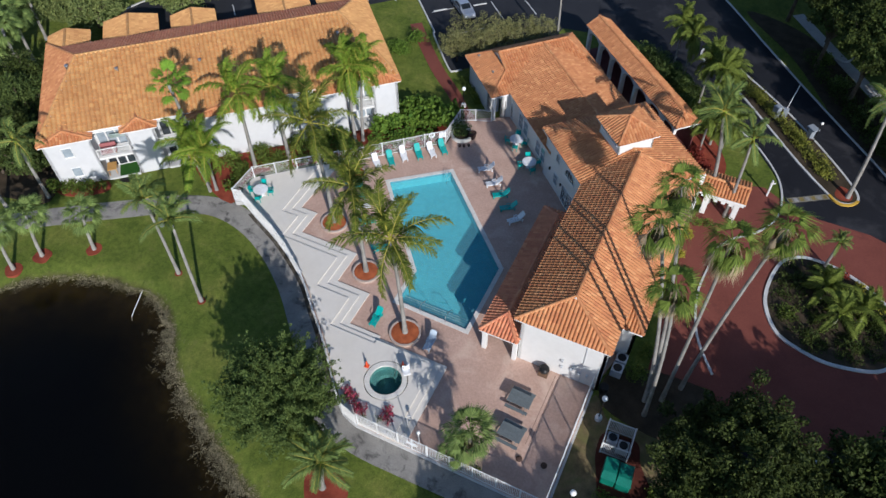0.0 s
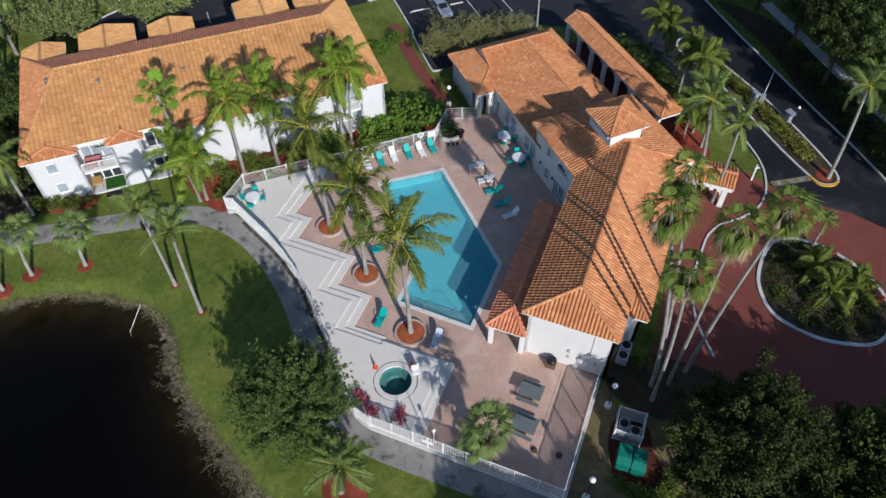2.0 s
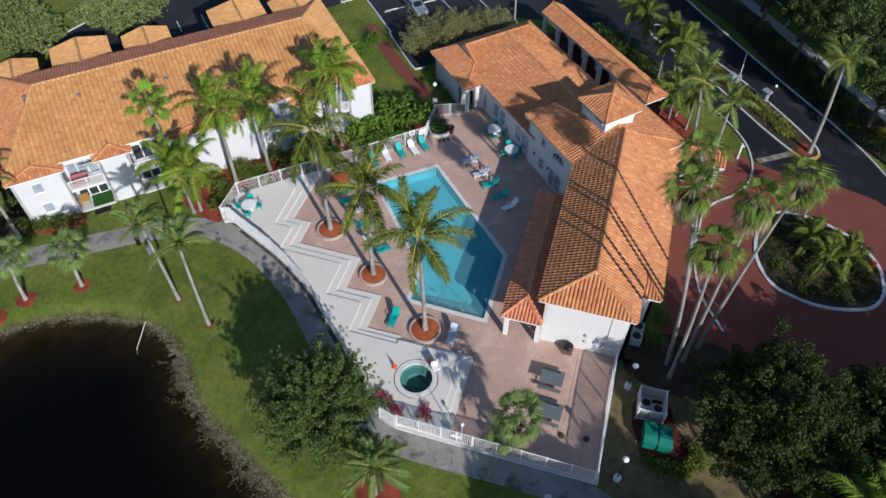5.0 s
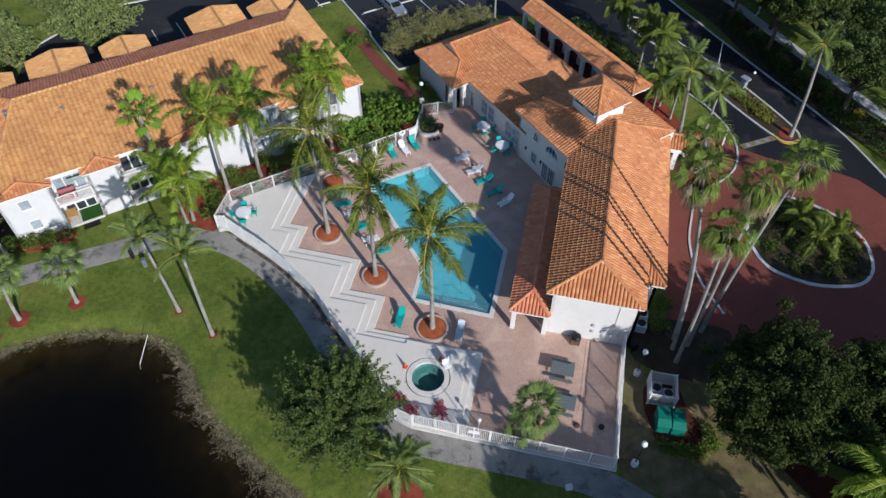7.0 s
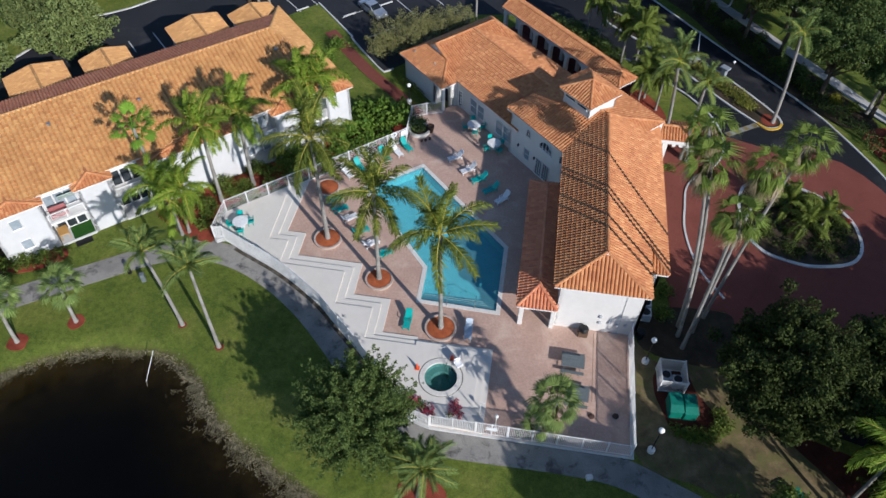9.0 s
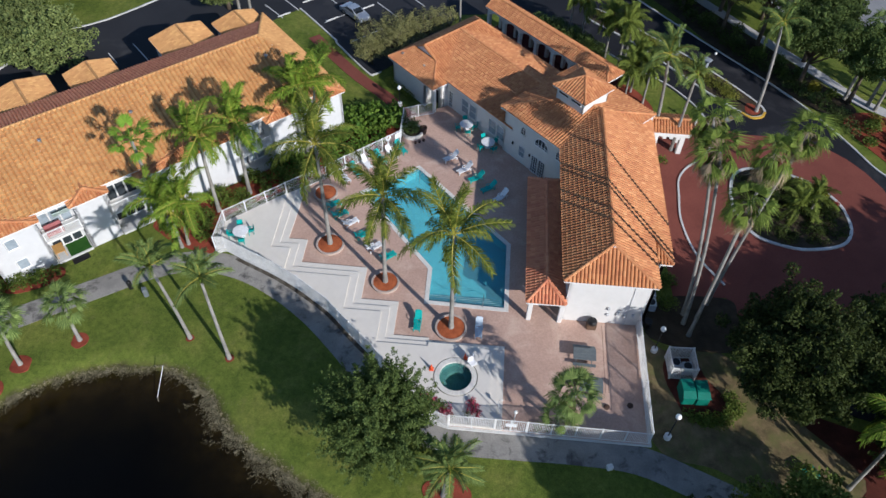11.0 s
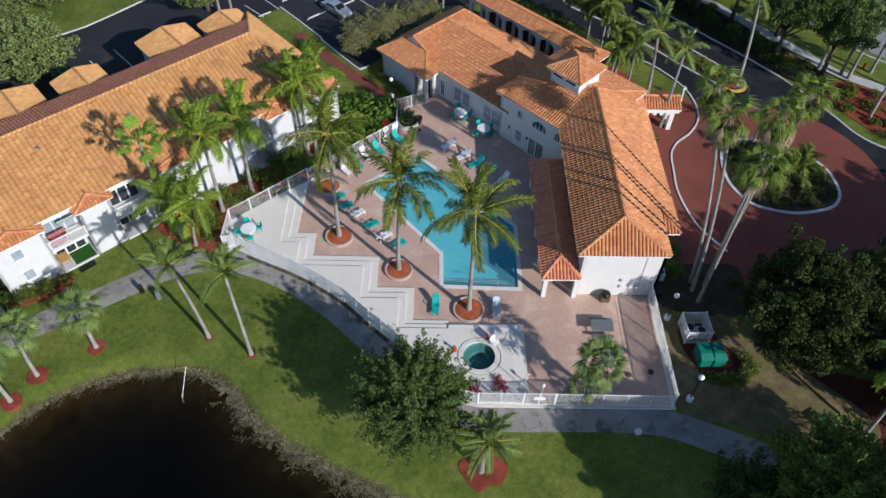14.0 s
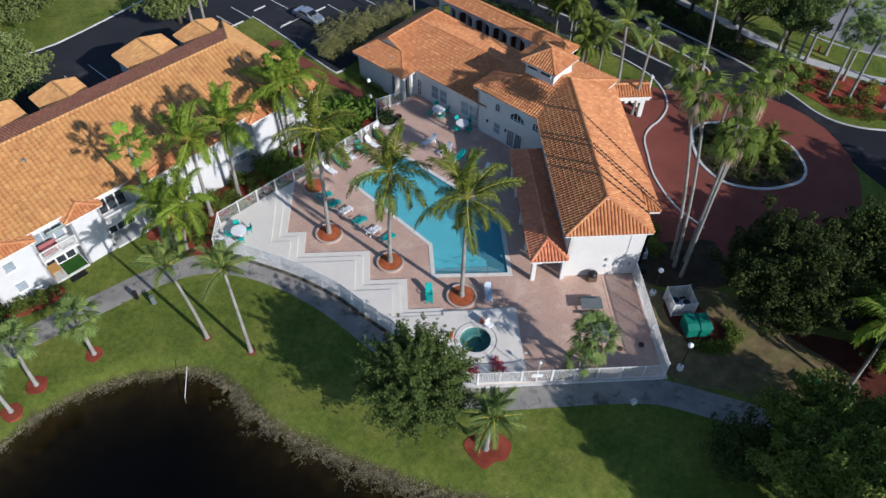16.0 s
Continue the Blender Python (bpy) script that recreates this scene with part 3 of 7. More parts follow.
setting("parking_area", flat(Shape(), [(20.8, 0.2), (23, 0.4), (27, 1.1), (32, 3.8), (38.6, 6.4), (40.6, 7.6), (46, -2.2), (46, -9), (36, -9.5), (26, -7.0), (22, -2.5)], -0.5, LAND + 0.022), SEALED_ASPHALT, "black sealed asphalt parking area under the trees", "road")
RED = [(21.6, 27.3), (25, 26.3), (29.5, 26.3), (33.3, 25.1), (35.2, 23.4), (36.6, 21.5), (37.7, 19.2), (38.2, 16.8), (38.4, 14.4), (38.1, 12.0), (37.3, 9.6), (36.4, 7.4), (32, 4.0), (27, 1.3), (23, 0.6), (20.6, 0.4), (19.3, 3.5), (14.6, 3.2), (13.9, 21), (16, 27.5), (19.5, 28.5)]
setting("driveway", flat(Shape(), RED, -0.5, LAND + 0.03), RED_PAVING, "smooth brick-red paved driveway", "driveway")


def kerb(pts, closed=False, width=0.18, high=0.14, mat=KERB, steps=6, label="white-painted concrete kerb", name="kerb", z=LAND):
    return setting(name, strip(Shape(), smooth_line(pts, closed, steps), width, z - 0.3, z + high, closed), mat, label, "kerb")


kerb([(9.5, 41.3), (16.5, 35.4), (18.6, 33.3), (20.6, 30.2), (21.4, 27), (21.1, 24.1), (19.7, 21.8), (18, 20.2), (17, 18.4), (16.7, 16), (16.5, 12.4), (17.4, 8.2), (19.4, 4.9)])
ISLAND = [(22.3, 18.5), (21.9, 16), (22.1, 13.7), (23.4, 11.3), (25.6, 10.3), (28, 10.0), (31.2, 10.8), (32.6, 12.4), (32.9, 14.5), (32.4, 16.8), (30.5, 19.1), (27.4, 20.6), (24.6, 20.8), (23.0, 19.9)]
kerb(ISLAND, True, 0.3)
setting("island_bed", flat(Shape(), smooth_line(ISLAND, True, 5), -0.5, LAND + 0.09), SOIL, "dark planted soil of the turning island", "flower bed")
kerb([(4, 67), (9.4, 61.1), (15.4, 53.5), (20.3, 47.4), (25.4, 41.2), (29.6, 36.2), (33, 31.6), (36.2, 25.7), (38, 21.9), (40.3, 19.8), (44.2, 18.6), (52, 18.2), (75, 17.2)])
kerb([(-61, 26), (-57.1, 36), (-51.7, 40.3), (-43.5, 50.1), (-35, 61)], steps=3)
kerb([(-28.3, 45.6), (-26.1, 43.2), (-22.9, 39.6), (-22.25, 38.9), (-21.9, 38.1), (-17.5, 32.9), (-16.6, 32.6), (-15.9, 33.2)], steps=4)
kerb([(39, -2.0), (37.5, 1.0), (38.6, 3.6), (41.4, 3.8)], steps=5)
MEDIAN = [(9, 47.6), (13.7, 43.3), (17.5, 39.0), (22.0, 33.6), (25.3, 30.2), (26.6, 29.4), (27.9, 30.1), (27.7, 31.8), (24.6, 36.0), (20.2, 41.0), (15.6, 45.3), (10, 50)]
kerb(MEDIAN, True, 0.22)
setting("median_bed", flat(Shape(), smooth_line(MEDIAN, True, 4), -0.5, LAND + 0.10), SOIL, "planted strip between the drive lanes", "flower bed")
kerb([(25.4, 30.1), (26.0, 29.5), (26.7, 29.25), (27.6, 29.6), (28.1, 30.4)], False, 0.26, 0.16, YELLOW_LINE, 5, "yellow-painted kerb nose of the median")
kerb([(23.4, 60.5), (21.8, 56.5), (24.4, 53.8), (25.5, 57)], True, 0.22)
setting("gate_strip", strip(Shape(), [(21.9, 27.6), (25.4, 29.9)], 0.7, -0.4, LAND + 0.034), surface("worn_cobble_strip", (0.10, 0.09, 0.06), (0.32, 0.30, 0.24), 1.3, 6), "worn patterned paving strip across the drive", "paving")
setting("sidewalk", strip(Shape(), [(18, 62), (35.2, 39.6), (39.5, 33.5), (47.2, 28.2), (75, 18)], 1.5, -0.4, LAND + 0.04), plain("sidewalk_concrete", (0.45, 0.44, 0.43), 0.9), "pale concrete public sidewalk", "sidewalk")
setting("outer_road", flat(Shape(), [(26, 68), (40.5, 42.5), (50.5, 33), (75, 23), (120, 30), (90, 110)], -0.4, LAND + 0.03), surface("pale_asphalt", (0.19, 0.19, 0.195), (0.27, 0.27, 0.27), 0.1, 6), "pale grey public road", "road")
kerb([(26, 68), (40.5, 42.5), (50.5, 33), (75, 23)], steps=4, label="pale concrete kerb of the public road")


def road_lines():
    g = "parking bay lines"
    rows = [((-24.5, 42.7), (-21.0, 46.2)), ((-20.4, 38.9), (-17.0, 42.3)), ((-18.6, 48.3), (-15.6, 45.2)), ((-48.9, 33.3), (-47.1, 31.4)), ((-46.7, 35.5), (-43.2, 31.9)), ((-43.0, 39.5), (-39.6, 36.0)), ((-27.0, 50.5), (-23.8, 47.4)), ((-33, 46), (-30, 43.2)), ((-31.4, 48.2), (-28.4, 45.2)), ((-15.2, 51.0), (-12.2, 48.0)), ((27.9, 1.2), (28.4, -2.2))]
    for p, q in rows:
        ob = part("parking_line", strip(Shape(), [p, q], 0.12, LAND + 0.0, LAND + 0.026), LINE_WHITE)
        tagged(ob, "worn white painted parking line", "road marking", g, "structure")
    for x, y in ((-23.7, 43.6), (-19.6, 47.0), (-30.0, 43.9), (-27.6, 47.6)):
        s = Shape().soft_box(-0.9, 0.9, -0.09, 0.09, 0, 0.12, 0.03)
        tagged(part("wheel_stop", s, KERB, at=pose(x, y, LAND + 0.02, 0, 0, 42)), "white concrete wheel stop on the asphalt", "wheel stop", "wheel stops")


road_lines()

# ---- paths and beds ----
WALK = smooth_line([(-52, -13), (-45.2, -7.6), (-40.2, -4.0), (-36.0, -1.2), (-32, 1.4), (-28.2, 2.7), (-24.2, 2.2), (-20.5, 0.55), (-17.0, -1.85), (-14.1, -4.5), (-11.5, -7.2), (-9.0, -9.8), (-6.6, -11.7), (-3.5, -12.45), (0.5, -12.5), (5.5, -12.45), (10, -12.75), (14, -14.2), (18, -16.0), (23, -19.5)], False, 5)
setting("footpath", strip(Shape(), offset_line(WALK, 0.2), 2.35, -0.5, LAND + 0.03), PATH, "worn grey asphalt footpath with dark stains", "path")
setting("brick_walk", strip(Shape(), smooth_line([(-25.2, 39.6), (-23.0, 37.0), (-18.6, 32.2), (-14.6, 28.6), (-12.6, 26.4), (-11.0, 25.3)], False, 4), 1.5, -0.4, LAND + 0.035), RED_PAVING, "brick-red paved garden walk", "path")
setting("brick_walk_east", strip(Shape(), smooth_line([(-8, 40.5), (-3.5, 38.0), (2.5, 32), (8, 26.5)], False, 4), 1.4, -0.4, LAND + 0.035), RED_PAVING, "brick-red paved walk beside the arcade", "path")


def bed(pts, mat=MULCH, label="bed of red bark mulch", name="mulch_bed", z=LAND + 0.05):
    return setting(name, flat(Shape(), smooth_line(pts, True, 5), -0.6, z), mat, label, "flower bed")


bed([(-29.2, 4.1), (-28.0, 3.9), (-27.2, 4.3), (-27.6, 8.3), (-21, 13.9), (-12.6, 21.3), (-12.6, 25.4), (-15.5, 23.6), (-19.0, 21.0), (-26, 14.4), (-33.5, 7.8), (-32.5, 5.6)], MULCH)
bed([(-43.5, -2.4), (-41, -1.4), (-39.6, 0.2), (-41.0, 1.0), (-45.6, -1.2)], MULCH)
# real mulch, its colour darkened to stand in for shade
bed([(13.0, -5.6), (12.95, -3.9), (13.8, -3.4), (15.6, -3.4), (16.3, -5.0), (17.6, -6.6), (18.3, -7.2), (17.3, -8.7), (15.5, -9.2), (14.2, -8.6), (13.5, -7.0)], MULCH_SHADED, "thin red mulch round the utility boxes", "planting_bed")
bed([(25.9, 30.4), (26.6, 29.8), (27.5, 30.3), (27.3, 31.4), (26.3, 31.8)], MULCH, "red mulch round the palm on the median nose", "mulch_bed", LAND + 0.12)
# dark soil colour put where the tree shade falls
bed([(12.2, -1.5), (19.0, -2.2), (20, 1.8), (19, 3.4), (12.6, 2.6)], SOIL, "bed of dark soil standing in for tree shade", "planting_bed")
bed([(12.4, 22.4), (13.4, 26.6), (11.0, 32.6), (13.0, 33.8), (15.4, 30.2), (15.2, 26.8), (14.8, 24)], MULCH)
bed([(-5.7, -16.1), (-4.7, -15.3), (-3.6, -15.2), (-2.6, -15.7), (-2.1, -16.5), (-2.7, -17.6), (-3.5, -17.7), (-4.4, -18.2), (-5.3, -17.2)], MULCH)
bed([(36.5, 29.5), (39.4, 23.2), (42, 21), (52, 20.4), (52, 25), (46, 27.6), (40.2, 31.6)], MULCH)
bed([(11.4, -11.0), (11.3, -1.2), (13.2, -2.6), (16.5, -1.9), (20, -4), (24, -8), (27, -12.5), (24.0, -16), (19.6, -14.6), (16, -12.8)], GRASS_DRY, "dry brownish lawn under the trees", "dry_lawn", LAND + 0.02)
for bx, by, r in ((-26.4, -5.3, 0.35), (-22.6, -6.9, 0.35), (-35.4, -6.4, 0.75), (-39.2, -9.1, 0.85), (-40.4, -11.4, 0.8)):
    bed([(bx + r * math.cos(k) * random.uniform(0.85, 1.15), by + r * math.sin(k) * random.uniform(0.85, 1.15)) for k in np.arange(0, 6.2, 0.8)], MULCH, "ring of red mulch round a palm", "mulch_ring", LAND + 0.04)

# ---- pool deck ----
POOL_OUT = [(-15.1, 13.05), (-7.35, 3.95), (-7.3, 0.05), (0.05, -0.15), (0.05, 7.65), (-9.6, 17.45)]
POOL_IN = offset_line(POOL_OUT, 0.38, True)
POOL_MID = offset_line(POOL_OUT, 0.10, True)


def ring(shape, outer, inner, z0, z1):
    n = len(outer)
    v = [(*p, z1) for p in outer] + [(*p, z1) for p in inner] + [(*p, z0) for p in outer] + [(*p, z0) for p in inner]
    f = []
    for i in range(n):
        j = (i + 1) % n
        f += [(i, j, n + j, n + i), (n + i, n + j, 3 * n + j, 3 * n + i), (2 * n + j, 2 * n + i, 3 * n + i, 3 * n + j), (2 * n + i, 2 * n + j, j, i)]
    return shape.add(v, f)


def holed(name, outer, holes, z0, z1, mat, label, category):
    """A slab with holes through it."""
    b = bmesh.new()
    edges = []
    for loop in [outer] + holes:
        vs = [b.verts.new((x, y, z1)) for x, y in loop]
        edges += [b.edges.new((vs[i], vs[(i + 1) % len(vs)])) for i in range(len(vs))]
    bmesh.ops.triangle_fill(b, use_beauty=True, use_dissolve=False, edges=edges)
    for f in b.faces:
        if f.normal.z < 0:
            f.normal_flip()
    low = bmesh.ops.extrude_face_region(b, geom=b.faces[:] )
    for g in low["geom"]:
        if isinstance(g, bmesh.types.BMVert):
            g.co.z = z0
    bmesh.ops.recalc_face_normals(b, faces=b.faces[:])
    me = bpy.data.meshes.new(name)
    b.to_mesh(me)
    b.free()
    me.materials.append(mat)
    return tagged(new(name, me), label, category, "", "structure")


def circle(x, y, r, n=28):
    return [(x + r * math.cos(2 * math.pi * k / n), y + r * math.sin(2 * math.pi * k / n)) for k in range(n)]


TUB = (-4.0, -7.1)
STEP = 0.11
holed("pool_deck", DECK, [POOL_MID, circle(*TUB, 1.75)], -0.9, 0.0, DECK_PINK, "weathered pink concrete pool deck", "deck")


def terraces():
    """White terraces that rise in three low steps towards the fence."""
    west = [p for p in DECK[:-1] if p[1] < 4.6 and p[0] < -4.1]
    for k in range(3):
        o = 0.66 * k
        edge = [(-0.15 - 0.5 * k, -11.28), (-0.15 - 0.5 * k, -3.75 - 0.16 * k), (-6.5, -3.75 - 0.16 * k), (-6.5, -3.5 - o * 0.72), (-9.5 - o, -3.5 - o * 0.72), (-9.5 - o, -0.05 - o), (-12.8 - o, -0.05 - o), (-12.8 - o, 3.45 - o), (-18.85 - o, 3.5 - o), (-18.85 - o, 6.2 - o), (-20.65 - o, 6.2 - o), (-20.45 - o * 1.2, 13.2 - o)]
        out = edge + [(-27.0, 7.5), (-26.8, 4.4)] + [(x + 0.03, y + 0.06) for x, y in west[1:]]
        z0, z1 = STEP * k - 0.02, STEP * (k + 1)
        holed("terrace", out, [circle(*TUB, 1.76 + 0.02 * k)], z0 if k else -0.3, z1, DECK_WHITE, "smooth white deck terrace, one step up", "deck")


terraces()
TOP = 3 * STEP


def pool():
    p = thing("swimming_pool", "six-sided swimming pool with pale coping and turquoise water", "pool")
    part("coping", ring(Shape(), POOL_OUT, POOL_IN, -0.15, 0.035), COPING, p, "pale concrete coping")
    n = len(POOL_IN)
    s = Shape().add([(*q, 0.0) for q in POOL_IN] + [(*q, -1.15) for q in POOL_IN], [(i, n + i, n + (i + 1) % n, (i + 1) % n) for i in range(n)])
    flat(s, [(x, y) for x, y in POOL_IN], -1.25, -1.15)
    part("basin", s, POOL_BLUE, p, "turquoise plaster basin")
    inner = offset_line(POOL_IN, 0.01, True)
    part("tile_band", ring(Shape(), POOL_IN, inner, -0.24, -0.02), POOL_LINE, p, "blue waterline tiles")
    for k in range(4):
        s = Shape().box(-6.9, -0.35, 0.3, 0.65 + 0.36 * k, -1.16, -0.26 - 0.22 * k)
        st = part("step", s, POOL_BLUE, p)
        part("nosing", Shape().box(-6.9, -0.35, 0.59 + 0.36 * k, 0.66 + 0.36 * k, -0.26 - 0.22 * k, -0.25 - 0.22 * k), COPING, st, "pale step edging")
    part("water_surface", flat(Shape(), inner, -0.13, -0.12), WATER, p, "clear rippled water").visible_shadow = False
    for x in (-4.6, -2.2):
        part("handrail", Shape().tube([(x, 0.15, 0.03), (x, 0.15, 0.85), (x + 0.02, 0.4, 0.95), (x + 0.05, 1.2, 0.5), (x + 0.05, 1.7, -0.4)], 0.025, 6), STEEL, p, "steel handrail", True)
    for dx in (0, 0.5):
        q = [(-9.3 + dx * 0.7, 16.3 - dx * 0.72, z) for z in (0.0, 0.7)]
        part("ladder_rail", Shape().tube([q[0], q[1], (q[1][0] - 0.15, q[1][1] - 0.15, 0.8), (q[1][0] - 0.4, q[1][1] - 0.4, 0.5), (q[1][0] - 0.45, q[1][1] - 0.45, -0.5)], 0.025, 6), STEEL, p, "steel ladder rail", True)


pool()


def hot_tub():
    x, y = TUB
    t = thing("hot_tub", "round hot tub with green water set in the white deck", "hot tub", at=pose(x, y, 0))
    part("rim", ring(Shape(), circle(0, 0, 1.72), circle(0, 0, 1.31), TOP - 0.3, TOP + 0.04), COPING, t, "pale ring of coping")
    wall = ring(Shape(), circle(0, 0, 1.5), circle(0, 0, 1.3), -0.85, TOP - 0.1)
    part("basin", wall.prism(circle(0, 0, 1.45), -0.9, -0.8), TUB_GREEN, t, "green plaster basin")
    bench = ring(Shape(), circle(0, 0, 1.31), circle(0, 0, 0.8), -0.8, -0.2)
    part("bench", bench, TUB_GREEN, t)
    part("water_surface", Shape().prism(circle(0, 0, 1.3), 0.2, 0.21), TUB_WATER, t, "green water").visible_shadow = False
    for k in (0.9, 1.25):
        part("handrail", Shape().tube([(1.6 * math.cos(k), 1.6 * math.sin(k), TOP), (1.6 * math.cos(k), 1.6 * math.sin(k), TOP + 0.8), (1.2 * math.cos(k), 1.2 * math.sin(k), TOP + 0.75), (0.9 * math.cos(k), 0.9 * math.sin(k), -0.2)], 0.022, 6), STEEL, t, "steel handrail", True)


hot_tub()

for k in range(7):
    f0, f1 = (k + 0.1) / 7, (k + 0.75) / 7
    ends = [(21.9 + 3.5 * f, 27.6 + 2.3 * f) for f in (f0, f1)]
    tagged(part("paving_block", strip(Shape(), ends, 0.5, LAND, LAND + 0.04), (WORN_YELLOW, WORN_WHITE)[k % 2]), "worn painted block in the paving strip", "road marking", "painted paving blocks", "structure")
# soil laid over lit lawn to darken the ground like canopy shade
bed([(12, 60), (19.0, 51.8), (25.0, 41.8), (29.8, 36.2), (33.4, 32.0), (36.0, 31.0), (38.6, 32.2), (34.6, 38.6), (27.5, 48), (20, 57.5)], SOIL, "planting strip along the drive, dark soil standing in for shade", "planting_bed")
# ground here is only shaded; the shade is painted as a soil sheet
bed([lb(-0.6, -1.5), lb(-0.6, 17), lb(-9, 17), lb(-9, 3), lb(-5, -1)], SOIL, "dark soil sheet standing in for shade at the building's end", "planting_bed")
# dark sheet over the lawn that paints the trees' shade
bed([(22.5, -7.5), (26.8, -8.4), (33, -10.5), (40, -11), (36, -18), (29, -20.5), (24.4, -16.2), (26.8, -12.6)], MULCH_SHADED, "dark ground sheet standing in for shade under the trees", "planting_bed", LAND + 0.03)

# ---- roofs and walls ----


def tile_face(shape, pts, pitch=0.30, course=0.42, high=0.145, loose=0.12):
    """Rows of barrel tiles over a flat convex roof face whose first edge is the eave."""
    p = [Vector(q) for q in pts]
    u = (p[1] - p[0]).normalized()
    nrm = u.cross(p[2] - p[0]).normalized()
    if nrm.z < 0:
        nrm.negate()
    w = nrm.cross(u)
    if w.dot(p[2] - p[0]) < 0:
        w.negate()
    flat2 = [((q - p[0]).dot(u), (q - p[0]).dot(w)) for q in p]
    lo, hi = min(a for a, _ in flat2), max(a for a, _ in flat2)
    count = max(1, round((hi - lo) / pitch))
    step = (hi - lo) / count
    arc = [(-0.53, -0.2), (-0.33, 0.55), (0.0, 1.0), (0.33, 0.55), (0.53, -0.2)]
    for k in range(count):
        c = lo + (k + 0.5) * step
        cut = []
        for (x0, y0), (x1, y1) in zip(flat2, flat2[1:] + flat2[:1]):
            if (x0 - c) * (x1 - c) <= 0 and x0 != x1:
                cut.append(y0 + (y1 - y0) * (c - x0) / (x1 - x0))
        if len(cut) < 2:
            continue
        v, top = min(cut) - 0.05, max(cut)
        first = v + course * (1 - loose * random.random())
        while v < top - 0.03:
            e = min(first + 0.03, top)
            jig = random.uniform(-0.008, 0.008)
            verts = [p[0] + (c + jig + a * step) * u + s * w + (h * high + lift) * nrm for s, lift in ((v, 0.065), (e, 0.0)) for a, h in arc]
            shape.add(verts + verts[:5], [(i, i + 1, i + 6, i + 5) for i in range(4)] + [(14, 13, 12, 11, 10)])
            v = first
            first += course


def cap_row(shape, a, b, r=0.15):
    """Half-round cap tiles along a ridge or hip."""
    a, b = Vector(a), Vector(b)
    t = (b - a).normalized()
    side = t.cross(Vector((0, 0, 1))).normalized()
    up = side.cross(t)
    n = max(1, round((b - a).length / 0.42))
    for k in range(n):
        ends = ((a + (b - a) * (k / n), r * 1.12), (a + (b - a) * min(1, (k + 1.06) / n), r * 0.92))
        v = [q + rr * (math.cos(x) * side + math.sin(x) * up) for q, rr in ends for x in np.linspace(-0.25, math.pi + 0.25, 6)]
        shape.add(v, [(i, i + 1, i + 7, i + 6) for i in range(5)])


def hip_roof(house, to, u0, u1, v0, v1, eave, top, hips=(0, 0), mat=CLAY, ridge=None, lift=0.0, name="roof", fascia=0.2, extra=()):
    """A roof over a rectangle in a plan frame, its ridge along u; hips: how far the ridge stops short of each end (0: a gable)."""
    vr = (v0 + v1) / 2 if ridge is None else ridge
    P = lambda u, v, z: (*to(u, v), z)  # noqa: E731
    a, b, c, d = P(u0, v0, eave), P(u1, v0, eave), P(u1, v1, eave), P(u0, v1, eave)
    e, f = P(u0 + hips[0], vr, top), P(u1 - hips[1], vr, top)
    roof = part(name, Shape(), mat, house)
    body = Shape().add([a, b, c, d, e, f] + [(q[0], q[1], q[2] - fascia) for q in (a, b, c, d)], [(0, 1, 5, 4), (2, 3, 4, 5), (3, 0, 4), (1, 2, 5), (0, 6, 7, 1), (1, 7, 8, 2), (2, 8, 9, 3), (3, 9, 6, 0), (9, 8, 7, 6)])
    roof.data = body.mesh("deck_boards", PAINT)
    tagged(roof, "clay-tiled roof over white boards")
    tiles = Shape()
    up = Vector((0, 0, 0.012))
    for face in ((a, b, f, e), (c, d, e, f)) + (((d, a, e),) if hips[0] else ()) + (((b, c, f),) if hips[1] else ()):
        tile_face(tiles, [Vector(q) + up for q in face])
    caps = Shape()
    for q, r in ((e, f),) + (((a, e), (d, e)) if hips[0] else ()) + (((b, f), (c, f)) if hips[1] else ()):
        cap_row(caps, Vector(q) + Vector((0, 0, 0.05)), Vector(r) + Vector((0, 0, 0.05)))
    t = part("roof_tiles", tiles, mat, roof, "rows of orange barrel clay tiles", True)
    t["kind"] = "stuff"
    t = part("ridge_tiles", caps, mat, roof, "half-round clay ridge tiles", True)
    t["kind"] = "stuff"
    return roof


def faced_roof(house, name, faces, caps, eaves, mat=CLAY, fascia=0.2, tile={}):
    """A roof from single flat faces, each with its eave first; eaves: the outline of the boards below."""
    n = len(eaves)
    body = Shape()
    for f in faces:
        body.add(f, [tuple(range(len(f)))])
    body.add(list(eaves) + [(x, y, z - fascia) for x, y, z in eaves], [(i, n + i, n + (i + 1) % n, (i + 1) % n) for i in range(n)] + [tuple(range(2 * n - 1, n - 1, -1))])
    roof = part(name, body, PAINT, house, "clay-tiled roof over white boards")
    tiles, caprow = Shape(), Shape()
    for f in faces:
        tile_face(tiles, [Vector(q) + Vector((0, 0, 0.012)) for q in f], **tile)
    for q, r in caps:
        cap_row(caprow, Vector(q) + Vector((0, 0, 0.05)), Vector(r) + Vector((0, 0, 0.05)))
    part("roof_tiles", tiles, mat, roof, "rows of orange barrel clay tiles", True)["kind"] = "stuff"
    part("ridge_tiles", caprow, mat, roof, "half-round clay ridge tiles", True)["kind"] = "stuff"
    return roof


